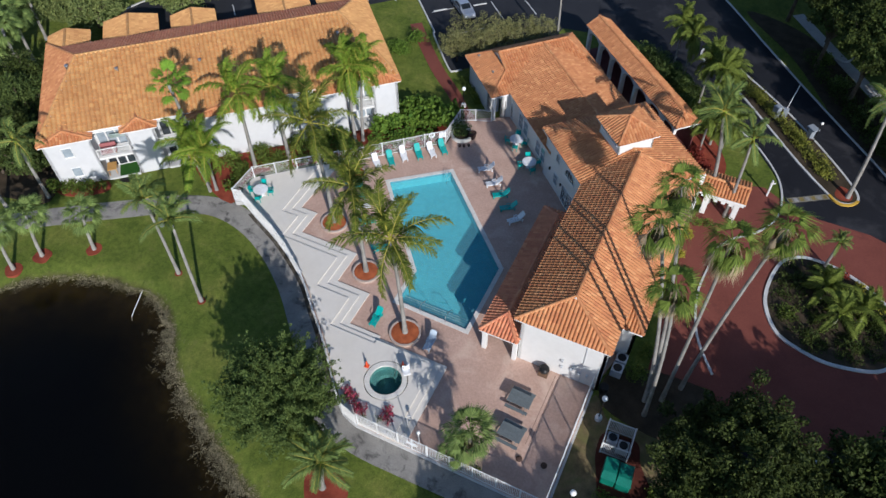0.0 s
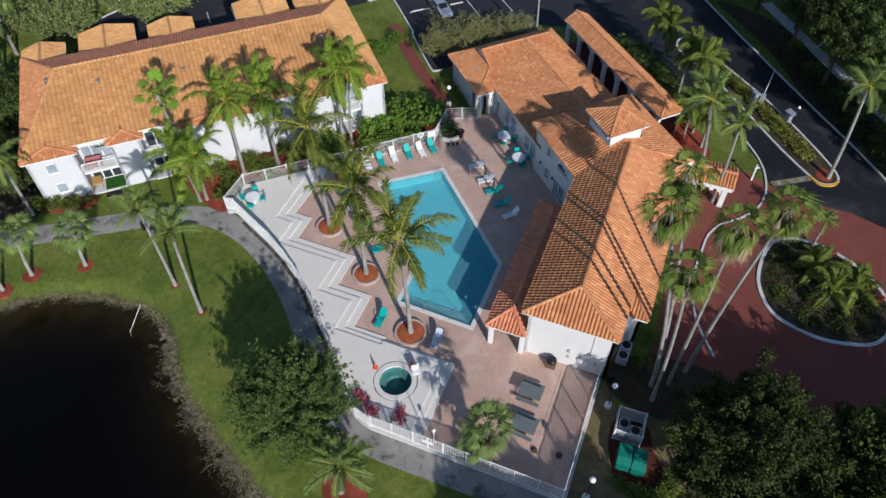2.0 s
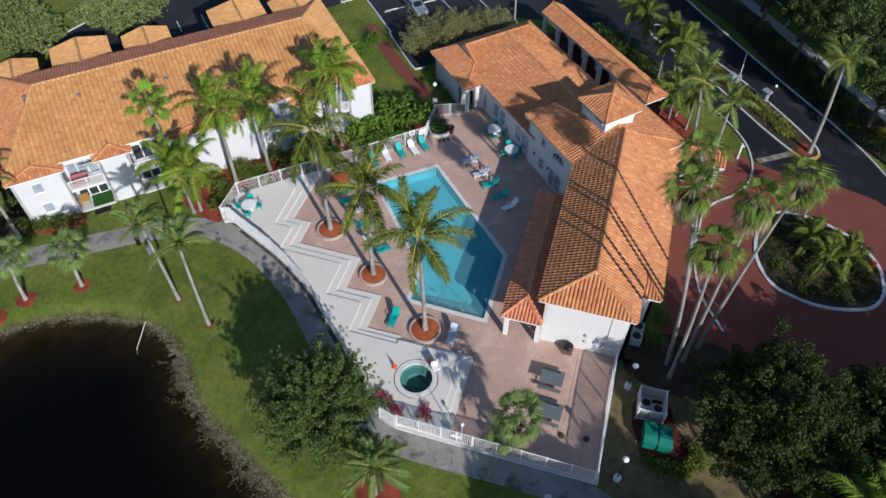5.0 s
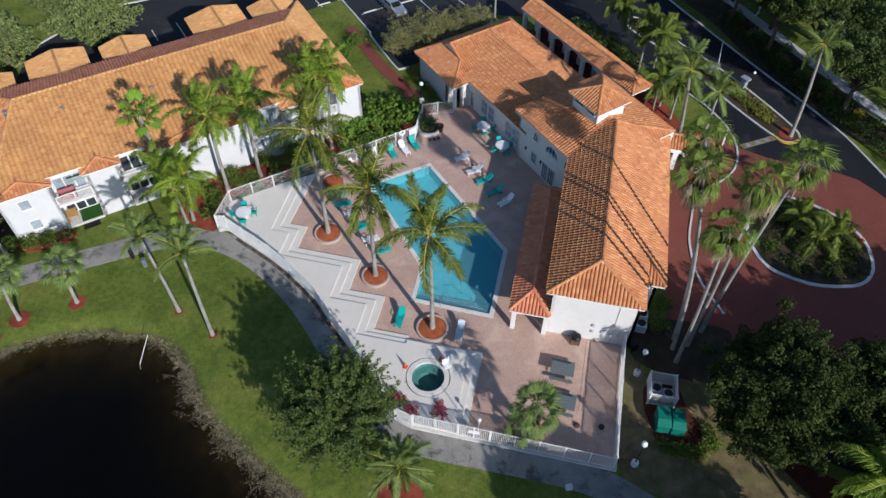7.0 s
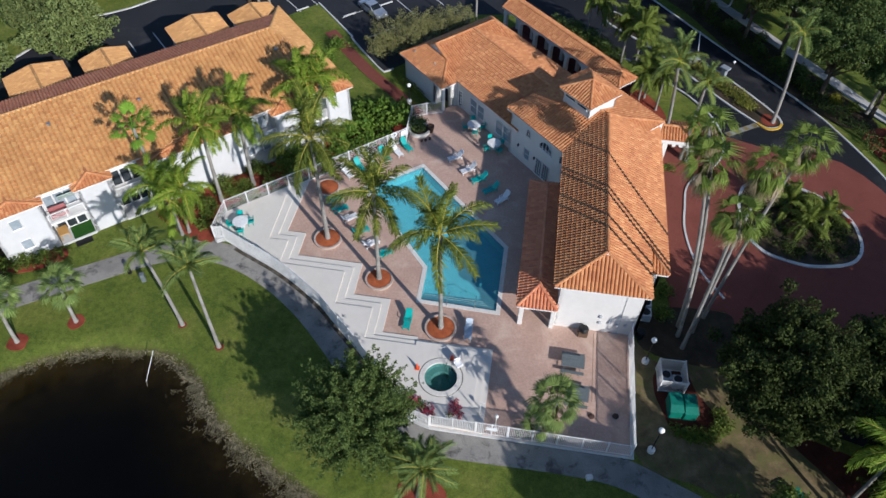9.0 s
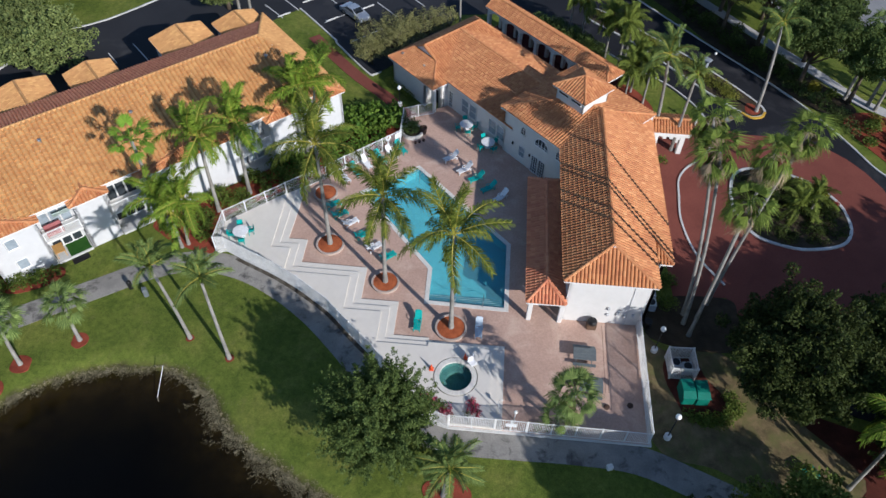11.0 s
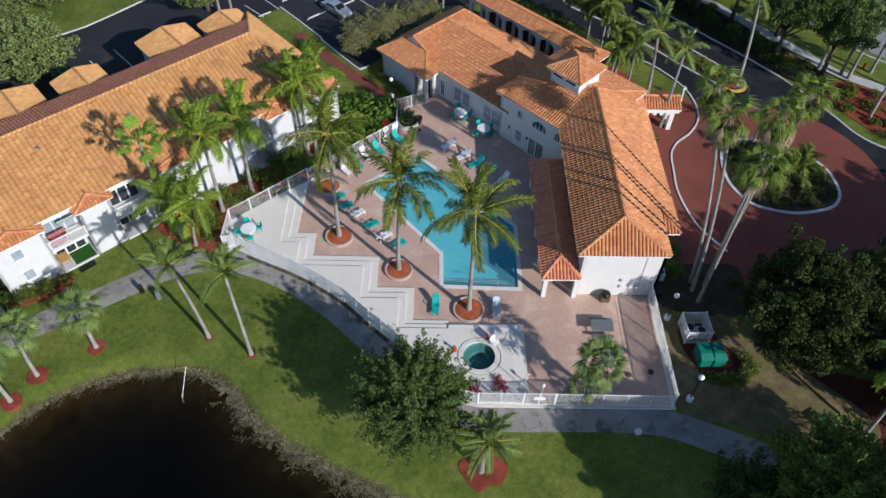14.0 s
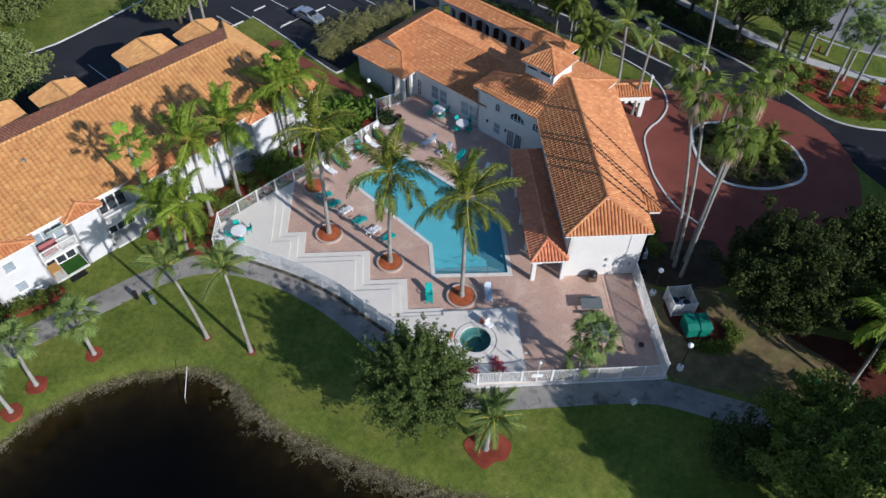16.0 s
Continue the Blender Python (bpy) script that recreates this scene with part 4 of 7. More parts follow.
def wall_run(house, pts, z0, z1, thick=0.25, mat=WHITE, closed=False, name="wall", openings=()):
    """Upright walls along a plan line, inside to its left; openings: (segment, start, width, sill, head)."""
    n = len(pts)
    for i in range(n if closed else n - 1):
        p, q = Vector(pts[i]), Vector(pts[(i + 1) % n])
        t = (q - p).normalized()
        s = Vector((-t.y, t.x)) * thick
        length = (q - p).length
        cuts = sorted((o[1], o[1] + o[2], o[3], o[4]) for o in openings if o[0] == i)
        sh = Shape()

        def block(x0, x1, a, b):
            if x1 - x0 > 1e-3 and b - a > 1e-3:
                k = [p + t * x0, p + t * x1, p + t * x1 + s, p + t * x0 + s]
                sh.prism([(v.x, v.y) for v in k], a, b)

        x = 0.0
        for c0, c1, lo, hi in cuts:
            block(x, c0, z0, z1)
            block(c0, c1, z0, lo)
            block(c0, c1, hi, z1)
            x = c1
        block(x, length, z0, z1)
        part(name, sh, mat, house)


def facing(p, q):
    """The pose at p with x along p to q and y into the wall."""
    t = (Vector(q) - Vector(p)).normalized()
    return math.degrees(math.atan2(t.y, t.x))


def window(house, p, ang, width, sill, head, glass=BLIND_GLASS, bars=(2, 2), arch=False, frame_mat=PAINT, depth=0.1, name="window", rise=None):
    """A framed window at p, its width along the direction ang; set a little back into its opening."""
    w = thing(name, "", "", at=pose(p[0], p[1], 0, 0, 0, ang))
    w.parent = house
    h = head - sill
    fr = Shape()
    n = 9
    top = [(0, head)]
    if arch:
        rise = rise or width / 2
        top = [(width / 2 - width / 2 * math.cos(math.pi * k / n), head + rise * math.sin(math.pi * k / n)) for k in range(n + 1)]
    else:
        top = [(0, head), (width, head)]
    outline = [(0, sill)] + top + [(width, sill)]
    for (x0, z0), (x1, z1) in zip(outline, outline[1:] + outline[:1]):
        fr.tube([(x0, depth - 0.04, z0), (x1, depth - 0.04, z1)], 0.05, 4)
    part("window_frame", fr, frame_mat, w)
    pane = Shape()
    m = len(outline)
    pane.add([(x, depth, z) for x, z in outline] + [(x, depth + 0.02, z) for x, z in outline], [tuple(range(m)), tuple(range(2 * m - 1, m - 1, -1))] + [(i, m + i, m + (i + 1) % m, (i + 1) % m) for i in range(m)])
    part("pane", pane, glass, w, "dark window pane" if glass is GLASS else "curtained window pane")
    for k in range(1, bars[0]):
        x = width * k / bars[0]
        up = head + (rise * math.sqrt(max(0, 1 - (2 * x / width - 1) ** 2)) if arch else 0)
        part("glazing_bar", Shape().box(x - 0.025, x + 0.025, depth - 0.03, depth + 0.01, sill, up), frame_mat, w)
    for k in range(1, bars[1] + (1 if arch else 0)):
        z = sill + h * k / bars[1]
        part("glazing_bar", Shape().box(0, width, depth - 0.032, depth + 0.008, z - 0.02, z + 0.02), frame_mat, w)
    part("window_sill", Shape().soft_box(-0.06, width + 0.06, -0.05, depth, sill - 0.09, sill - 0.03, 0.01), frame_mat, w)
    return w


def clubhouse():
    h = thing("clubhouse", "white stucco clubhouse with orange clay-tiled hip roofs", "building")
    # south wing
    wall_run(h, [(4.6, 16.5), (4.6, -0.42), (11.45, -0.42), (11.45, 3.3)], LAND, 5.32)
    wall_run(h, [(11.45, 3.3), (12.85, 3.3), (12.85, 21.0)], LAND, 4.55)
    sw, se, notch, out, ne = (4.05, -0.62, 5.5), (11.65, -0.62, 5.5), (11.65, 2.65, 5.5), (13.3, 2.65, 4.675), (13.3, 21.3, 4.675)
    hip, top, nw = (7.85, 1.98, 7.4), (7.85, 19.3, 7.4), (4.05, 19.3, 5.5)
    inner, low, mid, crest = (11.65, 2.65, 4.675), (13.3, 5.0, 4.675), (11.65, 5.0, 5.5), (7.85, 5.0, 7.4)
    faced_roof(h, "south_roof", [(sw, se, hip), (nw, sw, hip, top), (se, mid, crest, hip), (low, ne, top, crest), (out, low, mid), (inner, out, mid)], [(sw, hip), (se, hip), (hip, top), (ne, top), (out, mid)], [sw, se, notch, inner, out, ne, nw])
    part("gablet", Shape().add([(7.35, 1.72, 7.12), (8.35, 1.72, 7.12), (7.85, 1.72, 7.5), (7.35, 2.2, 7.12), (8.35, 2.2, 7.12), (7.85, 2.2, 7.5)], [(0, 1, 2), (5, 4, 3), (0, 2, 5, 3), (1, 4, 5, 2)]), PAINT, h, "small white gablet at the ridge end")
    # porch along the west wall
    hip_roof(h, lambda u, v: (v, u), -0.95, 13.9, 1.35, 4.58, 2.72, 3.5, (1.9, 1.2), CLAY_IN_SHADE, ridge=3.0, name="porch_roof")
    for y in (-0.6, 2.9, 6.4, 9.9, 12.8):
        part("porch_column", Shape().soft_box(1.55, 1.95, y - 0.2, y + 0.2, 0, 2.55, 0.03), WHITE, h)
    part("porch_beam", Shape().box(1.58, 1.92, -0.75, 13.6, 2.3, 2.52), WHITE, h)
    sc = Shape()
    for k in range(6):
        x = 1.95 + k * 0.44
        sc.box(x, x + 0.44, -0.72, -0.52, 2.14 + 0.14 * abs(math.sin(k * 1.3)), 2.52)
    part("porch_fascia", sc, WHITE, h, "scalloped white porch fascia")
    part("porch_corner", Shape().soft_box(4.2, 4.58, -0.8, -0.44, 0, 2.55, 0.03), WHITE, h)
    # central block with its lantern
    front = [ab(-15.7, 24.2), ab(-15.7, 13.95), ab(-7.4, 13.95)]
    wall_run(h, front, LAND, 5.32)
    wall_run(h, [ab(-6.0, 24.2), ab(-15.7, 24.2)], LAND, 5.32)
    hip_roof(h, ab, -16.1, -5.5, 13.6, 24.7, 5.5, 7.15, (5.4, 2.6), name="central_roof")
    lantern = lambda u, v: ab(-10.85 + u, 19.35 + v)  # noqa: E731
    corners = [lantern(-1.75, -1.75), lantern(1.75, -1.75), lantern(1.75, 1.75), lantern(-1.75, 1.75)]
    wall_run(h, corners, 6.2, 8.22, 0.15, closed=True, name="lantern_wall")
    hip_roof(h, lantern, -2.1, 2.1, -2.1, 2.1, 8.3, 9.5, (2.09, 2.09), name="lantern_roof", fascia=0.16)
    for k in (-1.45, 0.15):
        window(h, lantern(k, -1.79), -45, 1.3, 7.62, 8.08, GLASS, (1, 1), depth=0.0, name="lantern_window")
    # central front: arched windows above, glazed doors below
    at = lambda a: ab(a, 13.95 - 0.03)  # noqa: E731
    window(h, at(-13.3), -45, 0.6, 3.75, 4.35, GLASS, (2, 2), True, depth=0.02, name="arched_window")
    window(h, at(-11.35), -45, 1.8, 3.65, 3.85, GLASS, (4, 1), True, depth=0.02, name="arched_window", rise=0.85)
    window(h, at(-8.5), -45, 0.7, 3.7, 4.3, GLASS, (2, 2), True, depth=0.02, name="arched_window")
    window(h, at(-13.3), -45, 0.8, 0.85, 2.15, BLIND_GLASS, (1, 2), depth=0.02)
    for k in (-11.5, -10.5):
        window(h, at(k), -45, 0.85, 0.12, 2.12, GLASS, (3, 6), depth=0.02, name="glazed_door")
    for k in (-14.2, -11.75):
        part("wall_lamp", Shape().soft_box(-0.08, 0.08, -0.16, 0.0, -0.15, 0.15, 0.03), BLACK, h, at=pose(*at(k), 1.9, 0, 0, -45))
    # north-west wing
    wing = [ab(-25.0, 14.2), ab(-15.7, 14.2)]
    wall_run(h, wing, LAND, 3.4)
    wall_run(h, [ab(-15.7, 24.2), ab(-25.0, 24.2)], LAND, 3.4)
    hip_roof(h, ab, -29.4, -14.5, 13.85, 24.6, 3.45, 5.2, (0, 0), ridge=19.7, name="wing_roof")
    for k in (-22.5, -18.15):
        for dx in (0, 1.25):
            window(h, ab(k + dx, 14.17), -45, 1.1, 0.75, 2.45, BLIND_GLASS, (1, 2), depth=0.02)
    window(h, ab(-24.6, 14.17), -45, 0.6, 0.2, 2.2, GLASS, (2, 5), depth=0.02, name="glazed_door")
    # entry block at the far end
    wall_run(h, [ab(-32.2, 24.4), ab(-32.2, 12.25), ab(-26.6, 12.25), ab(-26.6, 13.2)], LAND, 3.1, mat=WHITE)
    wall_run(h, [ab(-26.6, 13.2), ab(-25.0, 13.2), ab(-25.0, 14.2)], LAND, 3.1, openings=[(0, 0.3, 1.0, LAND, 2.15)])
    wall_run(h, [ab(-25.0, 24.4), ab(-32.2, 24.4)], LAND, 3.1)
    P = lambda a, b, z: (*ab(a, b), z)  # noqa: E731
    e1, e2, e3, e4 = P(-32.55, 11.85, 3.25), P(-24.65, 11.85, 3.25), P(-24.65, 24.9, 3.25), P(-32.55, 24.9, 3.25)
    top0, top1, step_e, step_w = P(-29.4, 14.5, 5.2), P(-29.4, 22.6, 5.2), P(-27.3, 14.5, 4.34), P(-30.9, 14.5, 4.34)
    faced_roof(h, "entry_roof", [(e2, e3, top1, top0, step_e), (e4, e1, step_w, top0, top1), (e3, e4, top1), (e1, e2, step_e, step_w)], [(top0, top1), (e2, step_e), (e1, step_w), (e3, top1), (e4, top1), (step_e, top0), (step_w, top0)], [e1, e2, e3, e4])
    part("entry_gablet", Shape().add([step_w, step_e, top0, P(-30.9, 14.7, 4.34), P(-27.3, 14.7, 4.34), P(-29.4, 14.7, 5.2)], [(0, 1, 2), (5, 4, 3), (0, 3, 4, 1)]), PAINT, h, "narrow white gablet above the entry roof")
    part("entry_post", Shape().soft_box(-0.15, 0.15, -0.15, 0.15, 0, 3.0, 0.02), WHITE, h, at=pose(*ab(-24.95, 12.3), 0, 0, 0, -45))
    # near-black panel paints the shade inside the door opening
    part("entry_shade_panel", Shape().box(0, 1.4, 0, 0.1, 0, 2.1), DARK, h, "near-black panel standing in for the unlit doorway", at=pose(*ab(-26.4, 13.6), 0, 0, 0, -45))
    # vents on the roof
    for a, b, z in ((-31.3, 13.0, 3.6), (-27.9, 13.3, 3.7)):
        part("roof_vent", Shape().lathe([(0.12, -0.2), (0.12, 0.25), (0.17, 0.27), (0.15, 0.36), (0.02, 0.4)], *ab(a, b), z, 8), STEEL, h)
    # gable over the entrance canopy, on the east
    part("entrance_gable", Shape().add([(12.9, 20.6, 4.4), (13.8, 22.6, 4.4), (13.3, 21.6, 5.5), (12.4, 20.8, 4.4), (12.6, 22.9, 4.4), (12.3, 21.8, 5.5), (12.9, 20.6, LAND), (13.8, 22.6, LAND), (12.4, 20.8, LAND), (12.6, 22.9, LAND)], [(0, 1, 2), (0, 2, 5, 3), (1, 4, 5, 2), (0, 6, 7, 1), (0, 3, 8, 6), (1, 7, 9, 4)]), WHITE, h)
    # meters, pipes and grill marks on the south wall
    for x, z, s in ((8.15, 2.0, 0.3), (8.2, 1.2, 0.25), (9.0, 1.3, 0.4), (9.6, 1.1, 0.3), (10.3, 1.2, 0.35)):
        part("meter_box", Shape().soft_box(x, x + 0.22, -0.58, -0.43, z, z + s, 0.02), GREY_WALL, h)
    part("conduit", Shape().tube([(9.9, -0.47, 0.0), (9.9, -0.47, 5.1)], 0.02, 5), GREY_WALL, h)
    return h


clubhouse()


def arcade():
    h = thing("arcade", "long tiled arcade with white arches beside the clubhouse", "arcade")
    z = 3.35
    hip_roof(h, ab, -33.2, -13.6, 27.2, 30.1, z + 0.15, z + 1.0, (0, 1.3), name="roof")
    n, L = 7, 19.0
    for k in range(n):
        a0 = -33.0 + L * k / n
        wd = L / n
        part("pillar", Shape().soft_box(-0.22, 0.22, -0.22, 0.22, LAND, z, 0.03), WHITE, h, at=pose(*ab(a0 + 0.2, 27.6), 0, 0, 0, -45))
        part("pillar", Shape().soft_box(-0.22, 0.22, -0.22, 0.22, LAND, z, 0.03), WHITE, h, at=pose(*ab(a0 + 0.2, 29.7), 0, 0, 0, -45))
        for row in (27.42, 29.6):
            m, v = 8, []
            for i in range(m + 1):
                q = a0 + 0.4 + (wd - 0.4) * i / m
                d = z - 0.25 - 0.5 * (1 - math.sin(math.pi * i / m))
                v += [(*ab(q, row), d), (*ab(q, row + 0.3), d), (*ab(q, row + 0.3), z), (*ab(q, row), z)]
            sc = Shape().add(v, [(4 * i + j, 4 * i + 4 + j, 4 * i + 4 + (j + 1) % 4, 4 * i + (j + 1) % 4) for i in range(m) for j in range(4)] + [(0, 1, 2, 3), (4 * m + 3, 4 * m + 2, 4 * m + 1, 4 * m)])
            part("arch", sc, WHITE, h, "white arched fascia")
    # added wall: hides the lit lawn and stands in for the shade inside
    wall_run(h, [ab(-13.8, 29.95), ab(-33.1, 29.95)], LAND, z, 0.12, MAROON, name="rear_wall")
    setting("arcade_floor", flat(Shape(), [ab(-33.4, 26.6), ab(-13.4, 26.6), ab(-13.4, 30.3), ab(-33.4, 30.3)], -0.4, LAND + 0.045), MAROON, "dark maroon paving under the arcade", "floor")


arcade()


def entrance_canopy():
    h = thing("entrance_canopy", "small tiled entrance canopy on white piers", "canopy")
    hip_roof(h, lambda u, v: (u, v), 13.2, 18.0, 21.9, 24.9, 2.85, 3.5, (0, 0), name="roof")
    for x, y in ((17.35, 22.6), (17.35, 24.4), (14.6, 22.6)):
        part("pier", Shape().soft_box(x - 0.25, x + 0.25, y - 0.25, y + 0.25, LAND, 2.65, 0.03), WHITE, h)
    part("beam", Shape().box(14.0, 17.9, 22.0, 22.3, 2.3, 2.65), WHITE, h)
    part("beam", Shape().box(17.5, 17.85, 22.3, 24.8, 2.3, 2.65), WHITE, h)
    for x in (15.2, 15.9, 16.6):
        part("bracket", Shape().box(x, x + 0.35, 22.03, 22.27, 2.0, 2.3), WHITE, h)


entrance_canopy()


def apartment_building():
    h = thing("apartment_building", "two-storey white apartment building with tan clay-tiled roof", "building")
    e = 5.65
    D = 35.1
    wall_run(h, [lb(D - 1.8, 12.3), lb(1.8, 12.3)], LAND, 6.7, mat=GREY_WALL)
    wall_run(h, [lb(0.35, 15.6), lb(0.35, 0.6), lb(4.4, 0.6)], LAND, e - 0.15, mat=APT_WHITE)
    wall_run(h, [lb(4.4, 1.6), lb(D - 0.35, 1.6), lb(D - 0.35, 15.6)], LAND, e - 0.15, mat=APT_WHITE)
    Q = lambda d, n, z: (*lb(d, n), z)  # noqa: E731
    f0, f1, r0, r1 = Q(0, -0.55, e), Q(D, -0.55, e), Q(4.3, 7.63, 8.75), Q(D - 4.2, 7.63, 8.75)
    b0, b1, w0, w1 = Q(0, 15.8, e), Q(D, 15.8, e), Q(1.74, 12.5, 6.9), Q(D - 1.7, 12.5, 6.9)
    faced_roof(h, "roof", [(f0, f1, r1, r0)], [(r0, r1), (f0, r0), (f1, r1)], [f0, f1, b1, w1, w0, b0], CLAY_TAN, tile=dict(pitch=0.45, high=0.2, loose=0.65))
    faced_roof(h, "end_slope", [(b0, f0, r0)], [(b0, r0)], [f0, b0, Q(0.15, 15.8, e), Q(0.15, -0.55, e)], CLAY, 0.18)
    faced_roof(h, "end_slope", [(f1, b1, r1)], [(b1, r1)], [b1, f1, Q(D - 0.15, -0.55, e), Q(D - 0.15, 15.8, e)], CLAY_TAN, 0.18)
    # slope turned from the sun, its shade tone put into the tile colour
    faced_roof(h, "rear_slope", [(w1, w0, r0, r1)], [], [w0, w1, Q(D - 1.7, 12.3, 6.97), Q(1.74, 12.3, 6.97)], CLAY_IN_SHADE)
    for d0, d1, back in ((5.9, 11.7, 18.3), (13.2, 18.0, 17.4), (22.8, 28.7, 18.4), (29.6, 34.6, 17.2), (0.1, 4.4, 17.2)):
        hip_roof(h, lambda u, v: lb(v, u), 9.0, back, d0, d1, e - 0.05, 6.75, (0.0, 0.9), CLAY_TAN, name="back_roof")
        wall_run(h, [lb(d1 - 0.3, 12.6), lb(d1 - 0.3, back - 0.3), lb(d0 + 0.3, back - 0.3), lb(d0 + 0.3, 12.6)], LAND, e - 0.22, mat=GREY_WALL, name="back_wall")
    ang = math.degrees(math.atan2(0.674, 0.739))
    bays = [(0.0, 4.5), (7.6, 10.5), (13.5, 23.4), (26.6, 29.6), (32.2, 35.0)]
    for k, (d0, d1) in enumerate(bays):
        wall_run(h, [lb(d0 + 0.05, 1.7), lb(d0 + 0.05, -1.15), lb(d1 - 0.05, -1.15), lb(d1 - 0.05, 1.7)], LAND, e - 0.4, name="bay_wall", mat=APT_WHITE)
        hip_roof(h, lambda u, v: lb(v, u), -1.4, 1.6, d0 - 0.25, d1 + 0.25, e - 0.3, e + 0.3, (1.1, 0.0), CLAY, name="bay_roof", fascia=0.14)
        if k == 0:
            for zz in (1.0, 3.5):
                window(h, lb(1.6, -1.18), ang, 0.9, zz, zz + 1.1, BLIND_GLASS, (1, 1), depth=0.02)
    for k, (d0, d1) in enumerate([(4.5, 7.6), (10.5, 13.5), (23.4, 26.6), (29.6, 32.2)]):
        b = part("balcony", Shape(), WHITE, h, "white balcony with railing")
        b.data = Shape().prism([lb(d0 - 0.05, -1.1), lb(d1 + 0.05, -1.1), lb(d1 + 0.05, 1.6), lb(d0 - 0.05, 1.6)], 2.35, 2.6).mesh("balcony_slab", WHITE)
        rail = Shape()
        L = d1 - d0
        at = pose(*lb(d0, -1.05), 2.6, 0, 0, ang)
        rail.box(0, L, -0.03, 0.05, 0.95, 1.03, at).box(0, L, -0.02, 0.04, 0.08, 0.14, at)
        m = 22
        for i in range(m + 1):
            x = L * i / m
            w = 0.05 if i % 11 == 0 else 0.018
            rail.box(x - w, x + w, -0.02, 0.04, 0.08, 1.0, at)
        part("railing", rail, PAINT, b, "white railing with thin bars")
        part("beam", Shape().box(0, L, -0.06, 0.14, e - 0.34, e - 0.21, pose(*lb(d0, -0.6), 0, 0, 0, ang)), WHITE, h)
        wall_run(h, [lb(d0 - 0.04, 0.62), lb(d1 + 0.04, 0.62)], LAND, e - 0.2, 0.2, name="recess_wall", mat=APT_WHITE)
        for zz, tall in ((0.0, 2.1), (2.62, 2.1)):
            for i in range(3):
                window(h, lb(d0 + 0.2 + i * 0.9, 0.56), ang, 0.84, zz + 0.03, zz + tall, BLIND_GLASS if (k == 0 and zz > 1) or k > 1 else GLASS, (1, 1), depth=0.03, name="glazed_door")
        part("patio", Shape().prism([lb(d0, -1.3), lb(d1, -1.3), lb(d1, 1.6), lb(d0, 1.6)], -0.4, 0.0), KERB, h, "pale concrete patio slab")
    for d, n in ((8.0, 5.2), (16.0, 4.6), (30.2, 5.0), (3.4, 6.4)):
        z = e + 3.1 * (n + 0.55) / 8.2
        part("roof_vent", Shape().lathe([(0.13, -0.1), (0.13, 0.3), (0.2, 0.33), (0.16, 0.42), (0.02, 0.45)], *lb(d, n), z, 8), STEEL, h)
    # what stands on the first patio and balcony
    tagged(part("turf_mat", Shape().prism([lb(5.6, -1.2), lb(7.5, -1.2), lb(7.5, 0.9), lb(5.6, 0.9)], 0.004, 0.03), TURF), "bright green artificial turf mat on a patio", "mat")
    tagged(part("door_mat", Shape().prism([lb(5.5, -2.1), lb(7.0, -2.1), lb(7.0, -1.4), lb(5.5, -1.4)], LAND, LAND + 0.04), BLACK), "dark rubber mat on the lawn", "mat")
    t = thing("patio_table", "light wooden table on the patio", "table", at=pose(*lb(5.0, -0.3), 0.0, 0, 0, ang))
    part("tabletop", Shape().soft_box(-0.45, 0.45, -0.6, 0.6, 0.7, 0.75, 0.015), WOOD, t)
    for x in (-0.4, 0.34):
        for y in (-0.55, 0.49):
            part("leg", Shape().box(x, x + 0.06, y, y + 0.06, 0, 0.7), WOOD, t)
    t = thing("balcony_sofa", "dusty red cushioned sofa on a balcony", "sofa", at=pose(*lb(4.75, -0.75), 2.61, 0, 0, ang))
    part("seat", Shape().soft_box(0, 1.5, 0, 0.65, 0.12, 0.45, 0.06), RED_CLOTH, t)
    part("backrest", Shape().soft_box(0, 1.5, 0.55, 0.78, 0.4, 0.95, 0.06), RED_CLOTH, t)
    for x in (0.0, 1.32):
        part("armrest", Shape().soft_box(x, x + 0.18, 0, 0.7, 0.4, 0.62, 0.05), RED_CLOTH, t)
    for x in (0.06, 1.36):
        for y in (0.05, 0.6):
            part("leg", Shape().box(x, x + 0.06, y, y + 0.06, 0, 0.13), WOOD, t)
    tagged(part("balcony_screen", Shape().soft_box(0, 1.6, 0, 0.06, 0, 1.1, 0.01), RAIL_GLASS, at=pose(*lb(5.9, 0.4), 3.6, 35, 0, ang)), "pale green sun blind on a balcony", "blind")


apartment_building()

# ---- plants ----


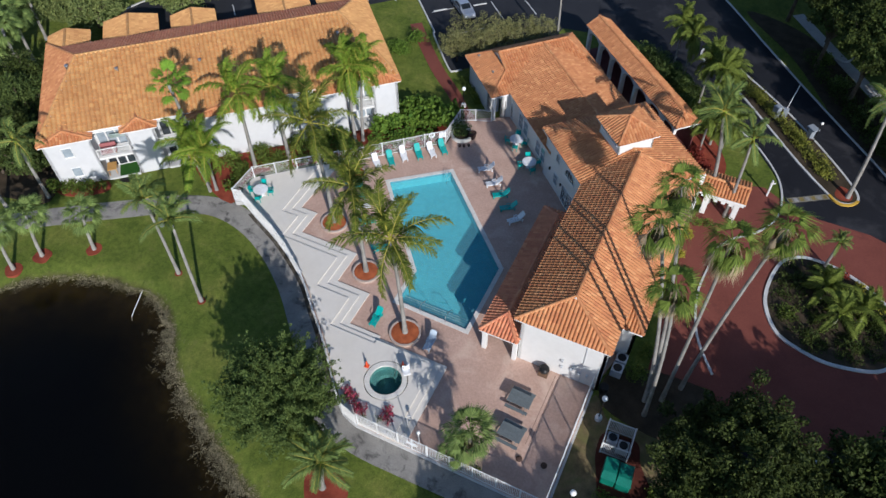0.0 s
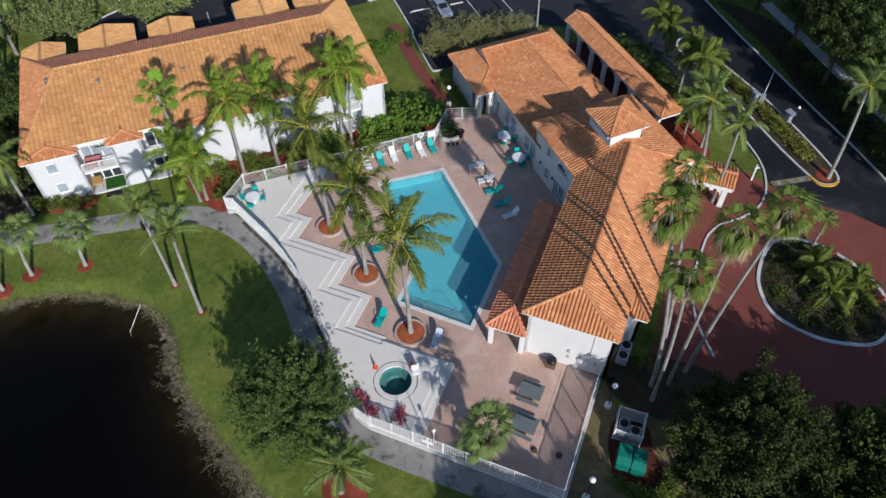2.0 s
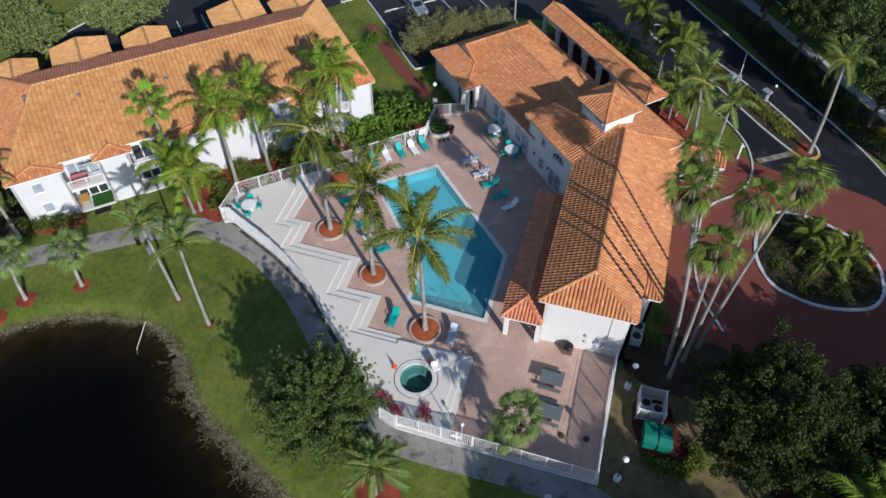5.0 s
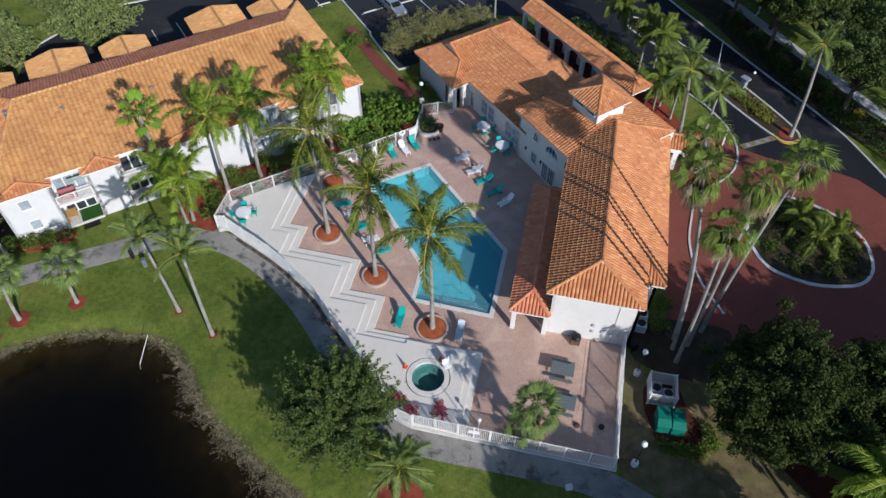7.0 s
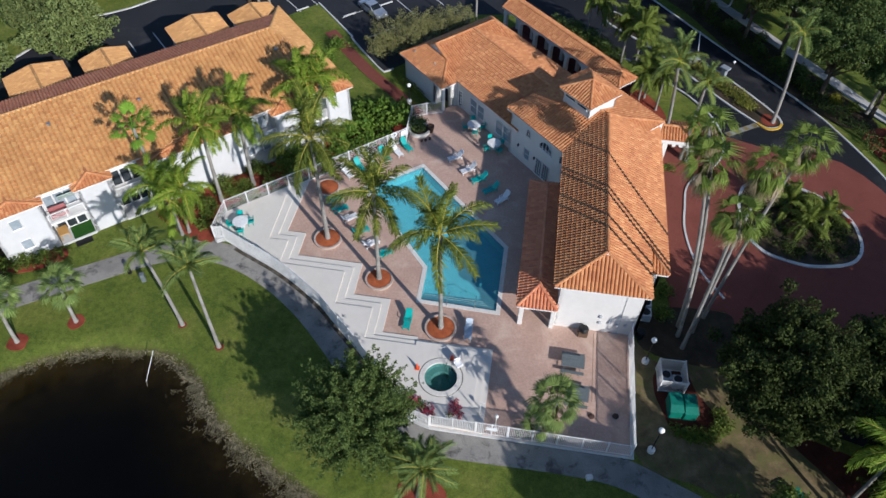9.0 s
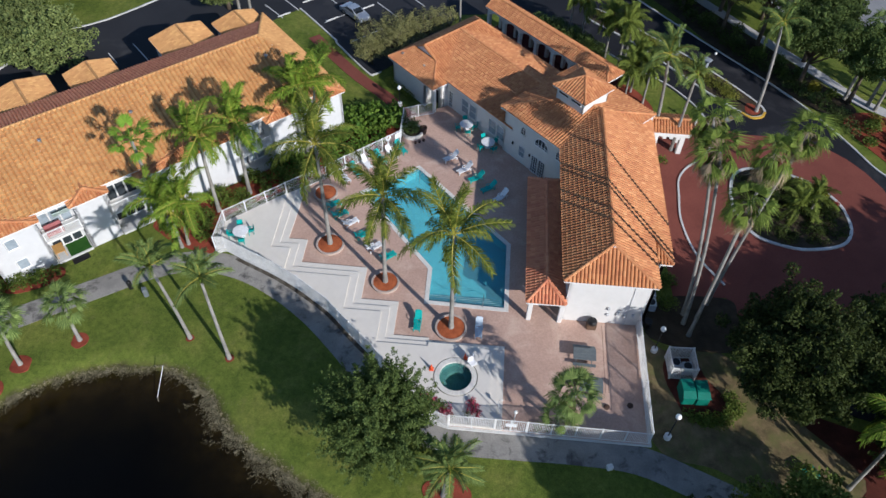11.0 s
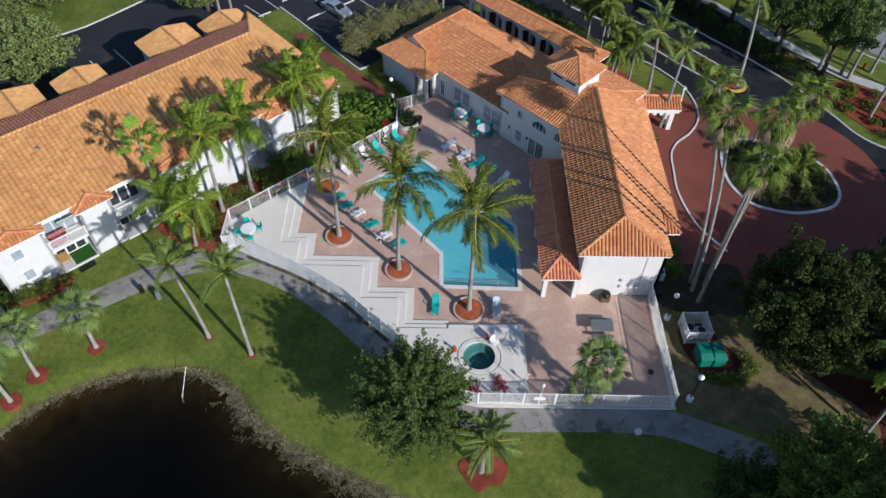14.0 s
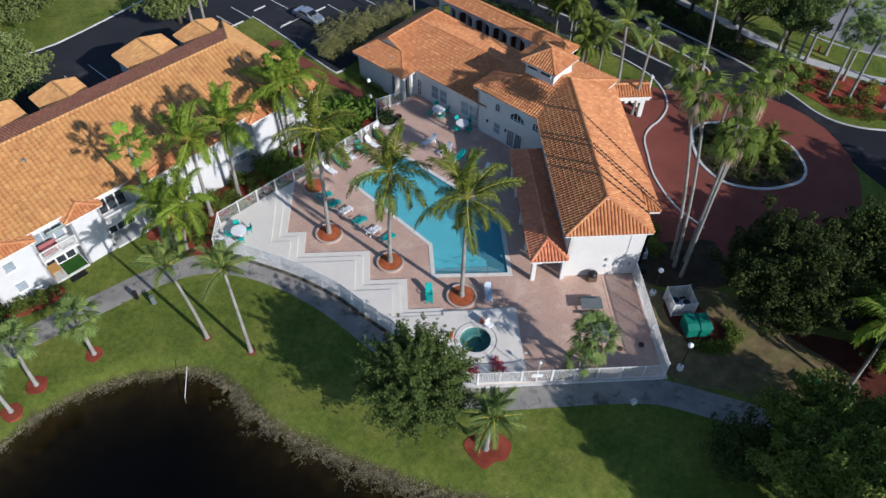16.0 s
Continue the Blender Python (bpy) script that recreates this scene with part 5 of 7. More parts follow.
def frond_mesh(name, mat, length, rise, droop, leaflet, hang, pairs=34, seed=0, thin=1.0, rib=None):
    """A feather leaf that leaves the crown along +x, arches and droops, with narrow leaflets on both sides."""
    rng = random.Random(seed)
    s = Shape()
    pts, p, n = [], Vector((0, 0, 0)), 14
    twist = rng.uniform(-0.25, 0.25)
    for k in range(n + 1):
        pts.append(p.copy())
        e = rise + (droop - rise) * (k / n) ** 1.25
        a = twist * (k / n) ** 2
        p += Vector((math.cos(e) * math.cos(a), math.cos(e) * math.sin(a), math.sin(e))) * (length / n)
    s.tube(pts, [0.06 * (1 - 0.85 * k / n) for k in range(n + 1)], 4)
    ribs = len(s.f)
    for i in range(pairs):
        q = 0.14 + 0.86 * (i + rng.uniform(-0.4, 0.4)) / (pairs - 1)
        q = min(1.0, max(0.1, q))
        k = min(n - 1, int(q * n))
        base = pts[k].lerp(pts[k + 1], q * n - k)
        t = (pts[k + 1] - pts[k]).normalized()
        up = Vector((-t.z, 0, t.x))
        size = leaflet * (0.42 + 0.58 * math.sin(math.pi * min(1, q * 0.75 + 0.18))) * rng.uniform(0.75, 1.12)
        for side in (-1, 1):
            out = (Vector((0, side, 0)) * 0.8 + t * (0.4 + 0.55 * q) + up * rng.uniform(-0.25, 0.4) + t * rng.uniform(-0.2, 0.3)).normalized()
            mid = base + out * size * 0.55
            tip = base + out * size * 0.92 + Vector((0, 0, -hang * size * rng.uniform(0.4, 1.35)))
            w = t * (0.012 + 0.02 * leaflet) * rng.uniform(0.7, 1.25) * thin
            s.add([base - w, base + w, mid + w, mid - w, tip], [(0, 1, 2, 3), (3, 2, 4)])
    me = s.mesh(name, mat)
    if rib:
        me.materials.append(rib)
        for f in range(ribs):
            me.polygons[f].material_index = 1
    return me


def fan_mesh(name, mat, stalk, radius, seed=0, spread=2.5, hang=0.35, droop=0.25):
    """A fan leaf on a stalk along +x: folded blades about the stalk's end."""
    rng = random.Random(seed)
    s = Shape()
    tip = Vector((stalk, 0, -droop * stalk * 0.5))
    s.tube([(0, 0, 0), (stalk * 0.5, 0, 0.03), tip], [0.035, 0.028, 0.02], 4)
    n = 26
    for i in range(n):
        a = -spread / 2 + spread * (i + 0.5) / n
        r = radius * (0.82 + 0.18 * math.cos(a)) * rng.uniform(0.9, 1.05)
        d = Vector((math.cos(a), math.sin(a), -droop + rng.uniform(-0.14, 0.12)))
        w = Vector((-math.sin(a), math.cos(a), 0.25 if i % 2 else -0.25)) * (radius * spread / n * 0.34)
        mid, end = tip + d * r * 0.62, tip + d * r * 0.95 + Vector((0, 0, -hang * r * rng.uniform(0.3, 1.6)))
        s.add([tip, mid - w, mid + w, end], [(0, 1, 2), (1, 3, 2)])
    return s.mesh(name, mat)


COCO = [frond_mesh("frond", LEAF_COCO, 4.5, 0.7 - 0.38 * (k // 2), -0.65 - 0.2 * (k // 2) - 0.15 * (k % 2), 0.95, 0.5, 60, k, 1.3, FROND_RIB) for k in range(8)]
ROYAL = [frond_mesh("frond", LEAF_ROYAL, 3.5, 0.9 - 0.38 * (k // 2), -0.75 - 0.2 * (k // 2), 0.85, 0.5, 60, 10 + k, 1.4, FROND_RIB) for k in range(8)]
QUEEN = [frond_mesh("frond", LEAF_SABAL, 2.7, 0.8 - 0.35 * k, -0.7 - 0.18 * k, 0.66, 0.6, 76, 20 + k, 0.95, FROND_RIB) for k in range(4)]
BUSHY = [frond_mesh("frond", LEAF_LIME, 2.9, 1.0 - 0.45 * k, -0.8 - 0.2 * k, 0.7, 0.5, 84, 15 + k) for k in range(4)]
FAN = [fan_mesh("frond", LEAF_FAN, 1.0 + 0.12 * (k % 2), 1.05, 30 + k, 3.0 - 0.4 * (k % 2), 0.8, 0.1 + 0.16 * k) for k in range(5)]
DISC = [fan_mesh("frond", LEAF_DISC, 1.5, 0.95, 36 + k, 5.0, 0.2, 0.12 + 0.12 * k) for k in range(3)]
SABAL = [fan_mesh("frond", LEAF_SABAL, 1.15, 1.0, 40 + k, 2.9, 0.45, 0.1 + 0.15 * k) for k in range(3)]
DEAD = [fan_mesh("frond", LEAF_DEAD, 1.0, 0.95, 50 + k, 1.7, 0.7, 0.8 + 0.35 * k) for k in range(3)]


def palm(base, top, kind, label, count=18, size=1.0, r0=0.2, r1=0.12, dead=0, seed=0, z=LAND, low=-35, high=75, bulge=1.0, lean=None, group=""):
    """A palm with a tapered trunk that bends from base to top and a crown of single leaves."""
    rng = random.Random(seed)
    p = thing("palm", label, "palm tree", group, at=pose(base[0], base[1], z))
    off = Vector((top[0] - base[0], top[1] - base[1], top[2] - z))
    pts, rad, n = [], [], 10
    for k in range(n + 1):
        t = k / n
        pts.append((off.x * (0.35 * t + 0.65 * t * t), off.y * (0.35 * t + 0.65 * t * t), off.z * t))
        rad.append((r0 * (1.35 - 0.35 * min(1, t * 8)) * (1 - t) + r1 * t) * (1 + (bulge - 1) * math.sin(math.pi * t)))
    part("trunk", Shape().tube([(0, 0, -0.25)] + pts, [rad[0] * 1.1] + rad, 9), BARK_PALM, p, "pale grey ringed trunk", True)
    if kind in (ROYAL, QUEEN, BUSHY):
        part("crownshaft", Shape().tube([off - Vector((0, 0, 0.1)), off + Vector((0, 0, 0.5)), off + Vector((0, 0, 0.9))], [r1 * 1.05, r1 * 1.1, 0.05], 8), LEAF_ROYAL, p, "smooth green crownshaft", True)
    head = off + Vector((0, 0, 0.5 if kind in (ROYAL, QUEEN, BUSHY) else 0.05))
    for i in range(count):
        az = 360 * i * 0.381966 + rng.uniform(-12, 12)
        az += 32 * math.sin(radians(105 - az))
        q = (i + 0.5) / count
        pitch = high + (low - high) * q ** 0.8 + 10 * math.cos(radians(az + 75)) + rng.uniform(-8, 8)
        m = min(len(kind) - 1, int(q * len(kind)))
        at = Matrix.Translation(head) @ Matrix.Rotation(radians(az), 4, "Z") @ Matrix.Rotation(-radians(pitch), 4, "Y") @ Matrix.Rotation(radians(rng.uniform(-25, 25)), 4, "X") @ Matrix.Scale(size * rng.uniform(0.88, 1.1), 4)
        part("frond", kind[m], None, p, at=at)
    for i in range(dead):
        az = 360 * i / dead + rng.uniform(-20, 20)
        at = Matrix.Translation(head - Vector((0, 0, 0.1))) @ Matrix.Rotation(radians(az), 4, "Z") @ Matrix.Rotation(radians(rng.uniform(5, 68)), 4, "Y") @ Matrix.Scale(size * rng.uniform(0.75, 1.1), 4)
        part("dead_frond", DEAD[i % 3], None, p, "brown hanging dry frond", at=at)
    return p


def clumps(rng, centre, radii, count, size, wisps=False):
    """Clumps over the upper shell of an uneven ellipsoid."""
    out = []
    for i in range(count):
        k = i + 0.5
        el = math.acos(1 - 1.45 * k / count)
        az = 2.399963 * i
        d = Vector((math.sin(el) * math.cos(az), math.sin(el) * math.sin(az), math.cos(el)))
        f = rng.uniform(0.55, 1.02)
        c = Vector(centre) + Vector((d.x * radii[0], d.y * radii[1], d.z * radii[2])) * f
        r = size * rng.choice((0.5, 0.7, 0.85, 1.0, 1.3))
        out.append((tuple(c), (r, r, r * 0.75)))
        if wisps:
            tip = c + Vector((d.x + rng.uniform(-0.4, 0.4), d.y + rng.uniform(-0.4, 0.4), 0.55 * d.z + 0.35)) * r * rng.uniform(0.8, 1.25)
            out.append((tuple(tip), (r * 0.42, r * 0.42, r * 0.4)))
    return out


def leafy_sprays(rng, centre, radii, count, size):
    """Slim leafy shoots that radiate from the middle of a crown and point up and outwards."""
    out = []
    for i in range(count):
        el = math.acos(1 - 1.5 * (i + 0.5) / count)
        az = 2.399963 * i + rng.uniform(-0.2, 0.2)
        d = Vector((math.sin(el) * math.cos(az), math.sin(el) * math.sin(az), math.cos(el)))
        reach = rng.uniform(0.78, 1.12)
        for f, r in ((0.55, 0.9), (0.72, 0.72), (0.86, 0.52), (0.97, 0.34), (1.06, 0.2)):
            c = Vector(centre) + Vector((d.x * radii[0], d.y * radii[1], d.z * radii[2] + 0.35 * f)) * f * reach
            c += Vector((rng.uniform(-0.15, 0.15), rng.uniform(-0.15, 0.15), rng.uniform(-0.1, 0.1)))
            k = size * r * rng.uniform(0.75, 1.1)
            out.append((tuple(c), (k, k, k * 0.8)))
    return out


def tree(x, y, radii, centre_z, mat, label, seed, count=46, size=1.15, leaf=0.13, density=26, trunk=0.28, name="tree", sprays=False):
    rng = random.Random(seed)
    t = thing(name, label, "tree", at=pose(x, y, LAND))
    cz = centre_z - LAND
    wood = Shape().tube([(0, 0, -0.3), (0.05, 0.05, cz * 0.3), (0.0, 0.1, cz * 0.6)], [trunk * 1.3, trunk, trunk * 0.8], 9)
    blobs = clumps(rng, (0, 0, cz), radii, count, size, True) if not sprays else leafy_sprays(rng, (0, 0, cz), radii, count, size)
    for c, _ in blobs[:: max(1, count // 8)]:
        e = Vector(c)
        wood.tube([(0, 0.1, cz * rng.uniform(0.4, 0.62)), e * 0.5 + Vector((0, 0, cz * 0.3)), e], [trunk * 0.5, trunk * 0.3, 0.03], 6)
    part("trunk", wood, BARK, t, "grey-brown trunk and limbs", True)
    part("crown", leaf_cloud(blobs, leaf, density, seed), mat, t, "uneven leafy crown")
    return t


def shrub(x, y, radii, mat, label, seed, leaf=0.12, density=26, z=LAND, category="shrub", name="shrub", count=9):
    rng = random.Random(seed)
    t = thing(name, label, category, at=pose(x, y, z))
    blobs = clumps(rng, (0, 0, radii[2] * 0.45), (radii[0] * 0.75, radii[1] * 0.75, radii[2] * 0.5), count, min(radii) * 0.55)
    part("stems", Shape().tube([(0, 0, -0.2), (0.03, 0, radii[2] * 0.4), (0.05, 0.04, radii[2] * 0.7)], [0.06, 0.05, 0.02], 5), BARK, t)
    part("leaves", leaf_cloud([((a, b, c - z + LAND), r) for (a, b, c), r in blobs], leaf, density, seed, 0.35), mat, t)
    return t


def hedge(pts, width, high, mat, label, seed, leaf=0.10, density=24, name="hedge"):
    """A row of leafy clumps along a line, as one hedge."""
    rng = random.Random(seed)
    line = smooth_line(pts, False, 4)
    x0, y0 = line[0]
    t = thing(name, label, "hedge", at=pose(x0, y0, LAND))
    blobs, far = [], 0.0
    for p, q in zip(line, line[1:]):
        L = math.dist(p, q)
        for k in range(max(1, round(L / (width * 0.5)))):
            f = (k + rng.random()) / max(1, round(L / (width * 0.5)))
            r = width * rng.uniform(0.42, 0.62)
            blobs.append(((p[0] + (q[0] - p[0]) * f - x0 + rng.uniform(-0.15, 0.15) * width, p[1] + (q[1] - p[1]) * f - y0 + rng.uniform(-0.15, 0.15) * width, high * rng.uniform(0.4, 0.6)), (r, r, high * 0.5)))
    part("leaves", leaf_cloud(blobs, leaf, density, seed, 0.4), mat, t)
    return t


# courtyard coconut palms in round planters
PLANTERS = [(-18.35, 12.4, 1.2), (-16.65, 5.85, 1.3), (-10.95, 1.95, 1.25), (-4.75, -2.35, 1.35)]
for x, y, r in PLANTERS:
    t = thing("planter", "round low concrete planter filled with orange mulch", "planter", "round planters on the pool deck", at=pose(x, y, 0))
    part("rim", ring(Shape(), circle(0, 0, r), circle(0, 0, r - 0.16), 0, 0.26), RIM, t, "weathered pinkish concrete ring")
    part("mulch", Shape().lathe([(r - 0.17, 0.0), (r - 0.17, 0.2), (r * 0.5, 0.27), (0.05, 0.3)], n=24), MULCH_ORANGE, t, "orange bark mulch")
coco = "tall coconut palm in a round planter"
palm((-16.65, 5.85), (-16.15, 4.4, 13.6), COCO, coco, 19, 1.0, 0.2, 0.12, seed=1, z=0.2, group="courtyard coconut palms")
palm((-10.95, 1.95), (-10.43, 0.75, 12.2), COCO, coco, 20, 0.92, 0.2, 0.12, seed=2, z=0.2, group="courtyard coconut palms")
palm((-4.75, -2.35), (-4.8, -3.15, 12.9), COCO, coco, 19, 0.97, 0.2, 0.12, seed=3, z=0.2, group="courtyard coconut palms")
# palms beside the apartment building
palm((-32.2, 6.4), (-31.35, 4.9, 12.1), DISC, "fan palm in front of the apartment building", 15, 0.95, 0.2, 0.14, seed=4)
feather = "feathery green palm beside the white fence"
palm((-28.2, 9.2), (-28.1, 9.3, 8.7), ROYAL, feather, 17, 1.05, 0.2, 0.13, seed=5)
palm((-25.9, 11.9), (-25.05, 10.75, 9.4), ROYAL, feather, 17, 1.05, 0.2, 0.13, seed=6)
for k, (x, y, dx, dy, h) in enumerate([(-20.9, 17.0, 0.1, 0.2, 8.6), (-20.2, 17.5, 0.6, 0.3, 8.9), (-21.4, 17.8, -0.5, 0.5, 7.8)]):
    palm((x, y), (x + dx, y + dy, h), ROYAL, feather, 13, 1.0, 0.17, 0.11, seed=7 + k)
for k, (x, y, dx, dy, h) in enumerate([(-30.9, 5.0, 0.6, -1.2, 6.4), (-29.8, 4.8, 2.0, -1.4, 6.8), (-30.3, 4.4, 1.2, -1.6, 5.8)]):
    palm((x, y), (x + dx, y + dy, h), ROYAL, "clustered feathery palm beside the footpath", 14, 0.9, 0.15, 0.1, seed=11 + k)
# palms on the lawn
for k, (b, t, c, sz) in enumerate([((-26.4, -5.3), (-27.65, -4.5, 7.7), 18, 0.92), ((-22.6, -6.9), (-22.85, -6.3, 9.2), 18, 0.92)]):
    palm(b, t, QUEEN, "slender grey-trunked palm on the lawn", c, sz, 0.16, 0.11, seed=20 + k, low=18, high=85)
for k, (b, t) in enumerate([((-35.4, -6.4), (-35.7, -5.6, 3.6)), ((-39.2, -9.1), (-39.6, -8.1, 4.2)), ((-40.4, -11.4), (-41.2, -10.4, 4.0)), ((-44.3, -3.2), (-43.8, -3.4, 7.0)), ((-47, -6), (-47.2, -6.2, 7.5))]):
    palm(b, t, SABAL if k < 3 else QUEEN, "young palm with a ring of red mulch" if k < 3 else "tall palm beside the apartment building", 24 if k < 3 else 14, 0.95, 0.17, 0.13, seed=25 + k)
palm((4.6, -9.9), (4.75, -10.3, 4.6), SABAL, "fan palm growing through the deck beside the fence", 30, 0.98, 0.2, 0.17, dead=5, seed=31, z=0, low=-55)
palm((4.1, -10.4), (3.9, -10.6, 1.9), SABAL, "young fan palm growing through the deck", 14, 0.75, 0.15, 0.12, seed=33, z=0, low=-30)
palm((-4.1, -16.6), (-3.75, -16.3, 3.4), QUEEN, "arching palm in a mulch bed on the bank", 26, 1.0, 0.22, 0.18, seed=32, low=-25)
# tall fan palms on the drive side
for k, (b, t) in enumerate([((15.2, 1.3), (12.4, 3.8, 19.3)), ((15.1, 0.3), (12.0, -0.3, 19.8)), ((16.3, 0.9), (16.1, 0.9, 18.9)), ((17.4, 2.6), (18.8, 3.2, 19.1)), ((15.4, -0.9), (14.0, -3.1, 18.0))]):
    palm(b, t, FAN, "very tall thin-trunked fan palm", 19, 0.88, 0.155, 0.105, dead=20, seed=40 + k, low=-50, group="tall fan palms beside the drive")
palm((14.8, 24.1), (13.4, 22.0, 11.5), QUEEN, "tall palm beside the entrance canopy", 14, 1.1, 0.2, 0.13, seed=46, low=-5)
palm((16.7, 22.9), (16.3, 21.6, 10.0), QUEEN, "tall palm beside the entrance canopy", 12, 0.85, 0.17, 0.11, seed=47)
palm((27.1, 30.5), (26.6, 31.9, 9.8), QUEEN, "tall palm on the median nose", 14, 1.05, 0.2, 0.13, seed=48)
for k, (x, y, h) in enumerate([(40.1, 33.0, 8.0), (40.7, 32.2, 8.6), (40.4, 24.9, 8.2), (42.4, 24.1, 8.5), (43.6, 28.1, 8.0), (37.8, 34.0, 9), (46, 22.5, 7.5), (48.5, 27, 8.5), (43.9, 33.5, 8)]):
    palm((x, y), (x + 0.3, y + 0.4, h), SABAL, "cabbage palm beside the public sidewalk", 24, 1.0, 0.18, 0.15, seed=50 + k)
for k, (x, y, h) in enumerate([(6.4, 43.5, 5.4), (7.9, 42.6, 4.8), (10.6, 38.8, 5.2), (12.0, 36.9, 5.6), (12.9, 38.2, 4.6), (13.2, 32.6, 4.2), (12.4, 31.2, 3.6), (14.4, 30.6, 4.0)]):
    palm((x, y), (x, y + 0.2, h), BUSHY, "bushy feather palm beside the arcade", 20, 0.9, 0.13, 0.1, seed=60 + k)
for k, (x, y, h) in enumerate([(-61, 10, 6.5), (-63, 13, 6), (-65, 17, 7), (-60.5, 6.5, 5), (-33.5, 41.8, 7), (-35.5, 43.2, 6)]):
    palm((x, y), (x, y + 0.2, h), SABAL, "cabbage palm behind the apartment building", 24, 1.1, 0.2, 0.15, seed=70 + k)
for k, (x, y, h) in enumerate([(26.2, 16.6, 1.0), (27.6, 14.2, 0.9), (26.2, 20.6, 2.6), (29.6, 15.5, 0.8)]):
    palm((x, y), (x, y, h), BUSHY if k != 2 else QUEEN, "low palm on the turning island", 16, 0.85 if k != 2 else 0.5, 0.14, 0.1, seed=80 + k, low=0)
palm((25.4, -13.3), (27.2, -11.3, 5.8), ROYAL, "leaning palm beyond the utility boxes", 17, 1.1, 0.16, 0.1, seed=85)
palm((-7.2, 41.4), (-7.4, 41.2, 10), QUEEN, "slender palm beside the arcade", 12, 0.9, 0.14, 0.1, seed=86)

# trees
tree(-9.2, -13.3, (4.5, 4.3, 4.0), 4.2, LEAF_OAK, "broad dark green tree beside the footpath", 1, 200, 0.64, 0.088, 78, sprays=True)
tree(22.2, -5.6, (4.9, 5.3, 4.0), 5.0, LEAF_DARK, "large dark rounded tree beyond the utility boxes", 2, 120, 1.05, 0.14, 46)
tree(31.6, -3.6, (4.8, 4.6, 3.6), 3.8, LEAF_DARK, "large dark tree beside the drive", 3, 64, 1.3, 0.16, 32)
tree(21.4, -27.6, (5.0, 4.8, 3.2), 8.0, LEAF_LIME, "tall leafy tree on the lake shore", 8, 90, 1.3, 0.15, 40)
tree(25.0, -24.6, (4.6, 4.4, 3.0), 7.4, LEAF_LIME, "tall leafy tree on the lake shore", 9, 80, 1.3, 0.15, 38)
tree(20.0, -19.6, (4.3, 4.0, 2.8), 4.2, LEAF_LIME, "leafy light green tree beside the lakeside path", 4, 70, 1.1, 0.16, 30)
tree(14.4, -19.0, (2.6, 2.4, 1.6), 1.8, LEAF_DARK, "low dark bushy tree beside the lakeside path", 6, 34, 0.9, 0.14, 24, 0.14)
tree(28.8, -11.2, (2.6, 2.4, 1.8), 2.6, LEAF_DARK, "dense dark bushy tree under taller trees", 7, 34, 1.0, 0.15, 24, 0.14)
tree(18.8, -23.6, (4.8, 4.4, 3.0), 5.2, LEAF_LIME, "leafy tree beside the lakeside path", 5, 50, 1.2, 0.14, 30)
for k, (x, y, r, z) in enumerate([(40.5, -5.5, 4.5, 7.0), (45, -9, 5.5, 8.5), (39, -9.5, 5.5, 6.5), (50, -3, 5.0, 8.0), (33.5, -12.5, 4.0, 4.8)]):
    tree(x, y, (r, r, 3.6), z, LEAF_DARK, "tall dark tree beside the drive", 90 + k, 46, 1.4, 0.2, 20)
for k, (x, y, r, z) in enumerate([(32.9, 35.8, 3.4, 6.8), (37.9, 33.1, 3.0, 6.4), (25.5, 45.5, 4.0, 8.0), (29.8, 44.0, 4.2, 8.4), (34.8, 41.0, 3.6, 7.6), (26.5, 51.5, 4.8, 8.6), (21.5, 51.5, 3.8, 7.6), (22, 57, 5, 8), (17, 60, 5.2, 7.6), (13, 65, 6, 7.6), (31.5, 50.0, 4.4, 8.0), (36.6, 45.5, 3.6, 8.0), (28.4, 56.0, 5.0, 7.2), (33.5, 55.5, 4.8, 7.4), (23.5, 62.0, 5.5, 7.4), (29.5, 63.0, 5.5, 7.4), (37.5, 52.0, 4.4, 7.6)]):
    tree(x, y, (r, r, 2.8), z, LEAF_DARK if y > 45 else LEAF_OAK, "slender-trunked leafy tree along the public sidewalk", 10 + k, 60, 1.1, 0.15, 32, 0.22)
for k, (x, y, r, h) in enumerate([(9.6, 39.4, 1.3, 1.7), (8.0, 40.6, 1.5, 2.0), (6.4, 41.9, 1.5, 1.8), (4.7, 43.4, 1.6, 2.1), (2.9, 44.8, 1.5, 1.7)]):
    shrub(x, y, (r, r, h), LEAF_OAK, "dense dark green shrub between the arcade and the drive", 300 + k, 0.12, 30)
for k, (x, y, r, z) in enumerate([(-54.0, 29.8, 4.6, 3.0), (-58, 33, 4, 3), (-61, 22, 4, 3), (-66, 22, 5, 3.4), (-57, 47, 5.0, 3.0), (-63, 43, 5, 3), (-37.4, 44.6, 3.0, 2.8), (-70, 12, 5, 4), (-61, 2, 3.5, 2.5), (-62.0, 6, 4, 2.6)]):
    tree(x, y, (r, r, 2.6), z, LEAF_PALE, "leafy tree behind the apartment building", 30 + k, 34, 1.2, 0.18, 17)
for k, (x, y, r) in enumerate([(-16.6, 36.8, 2.6), (-13.8, 38.4, 2.8), (-11.2, 39.6, 2.6), (-8.8, 41.0, 2.2), (-14.4, 35.6, 2.0), (-17.2, 34.6, 1.5)]):
    tree(x, y, (r, r, 1.9), 2.0, LEAF_GREY, "thin greyish-green tree beside the parking area", 50 + k, 30, 0.7, 0.075, 34, 0.12, name="small_tree")
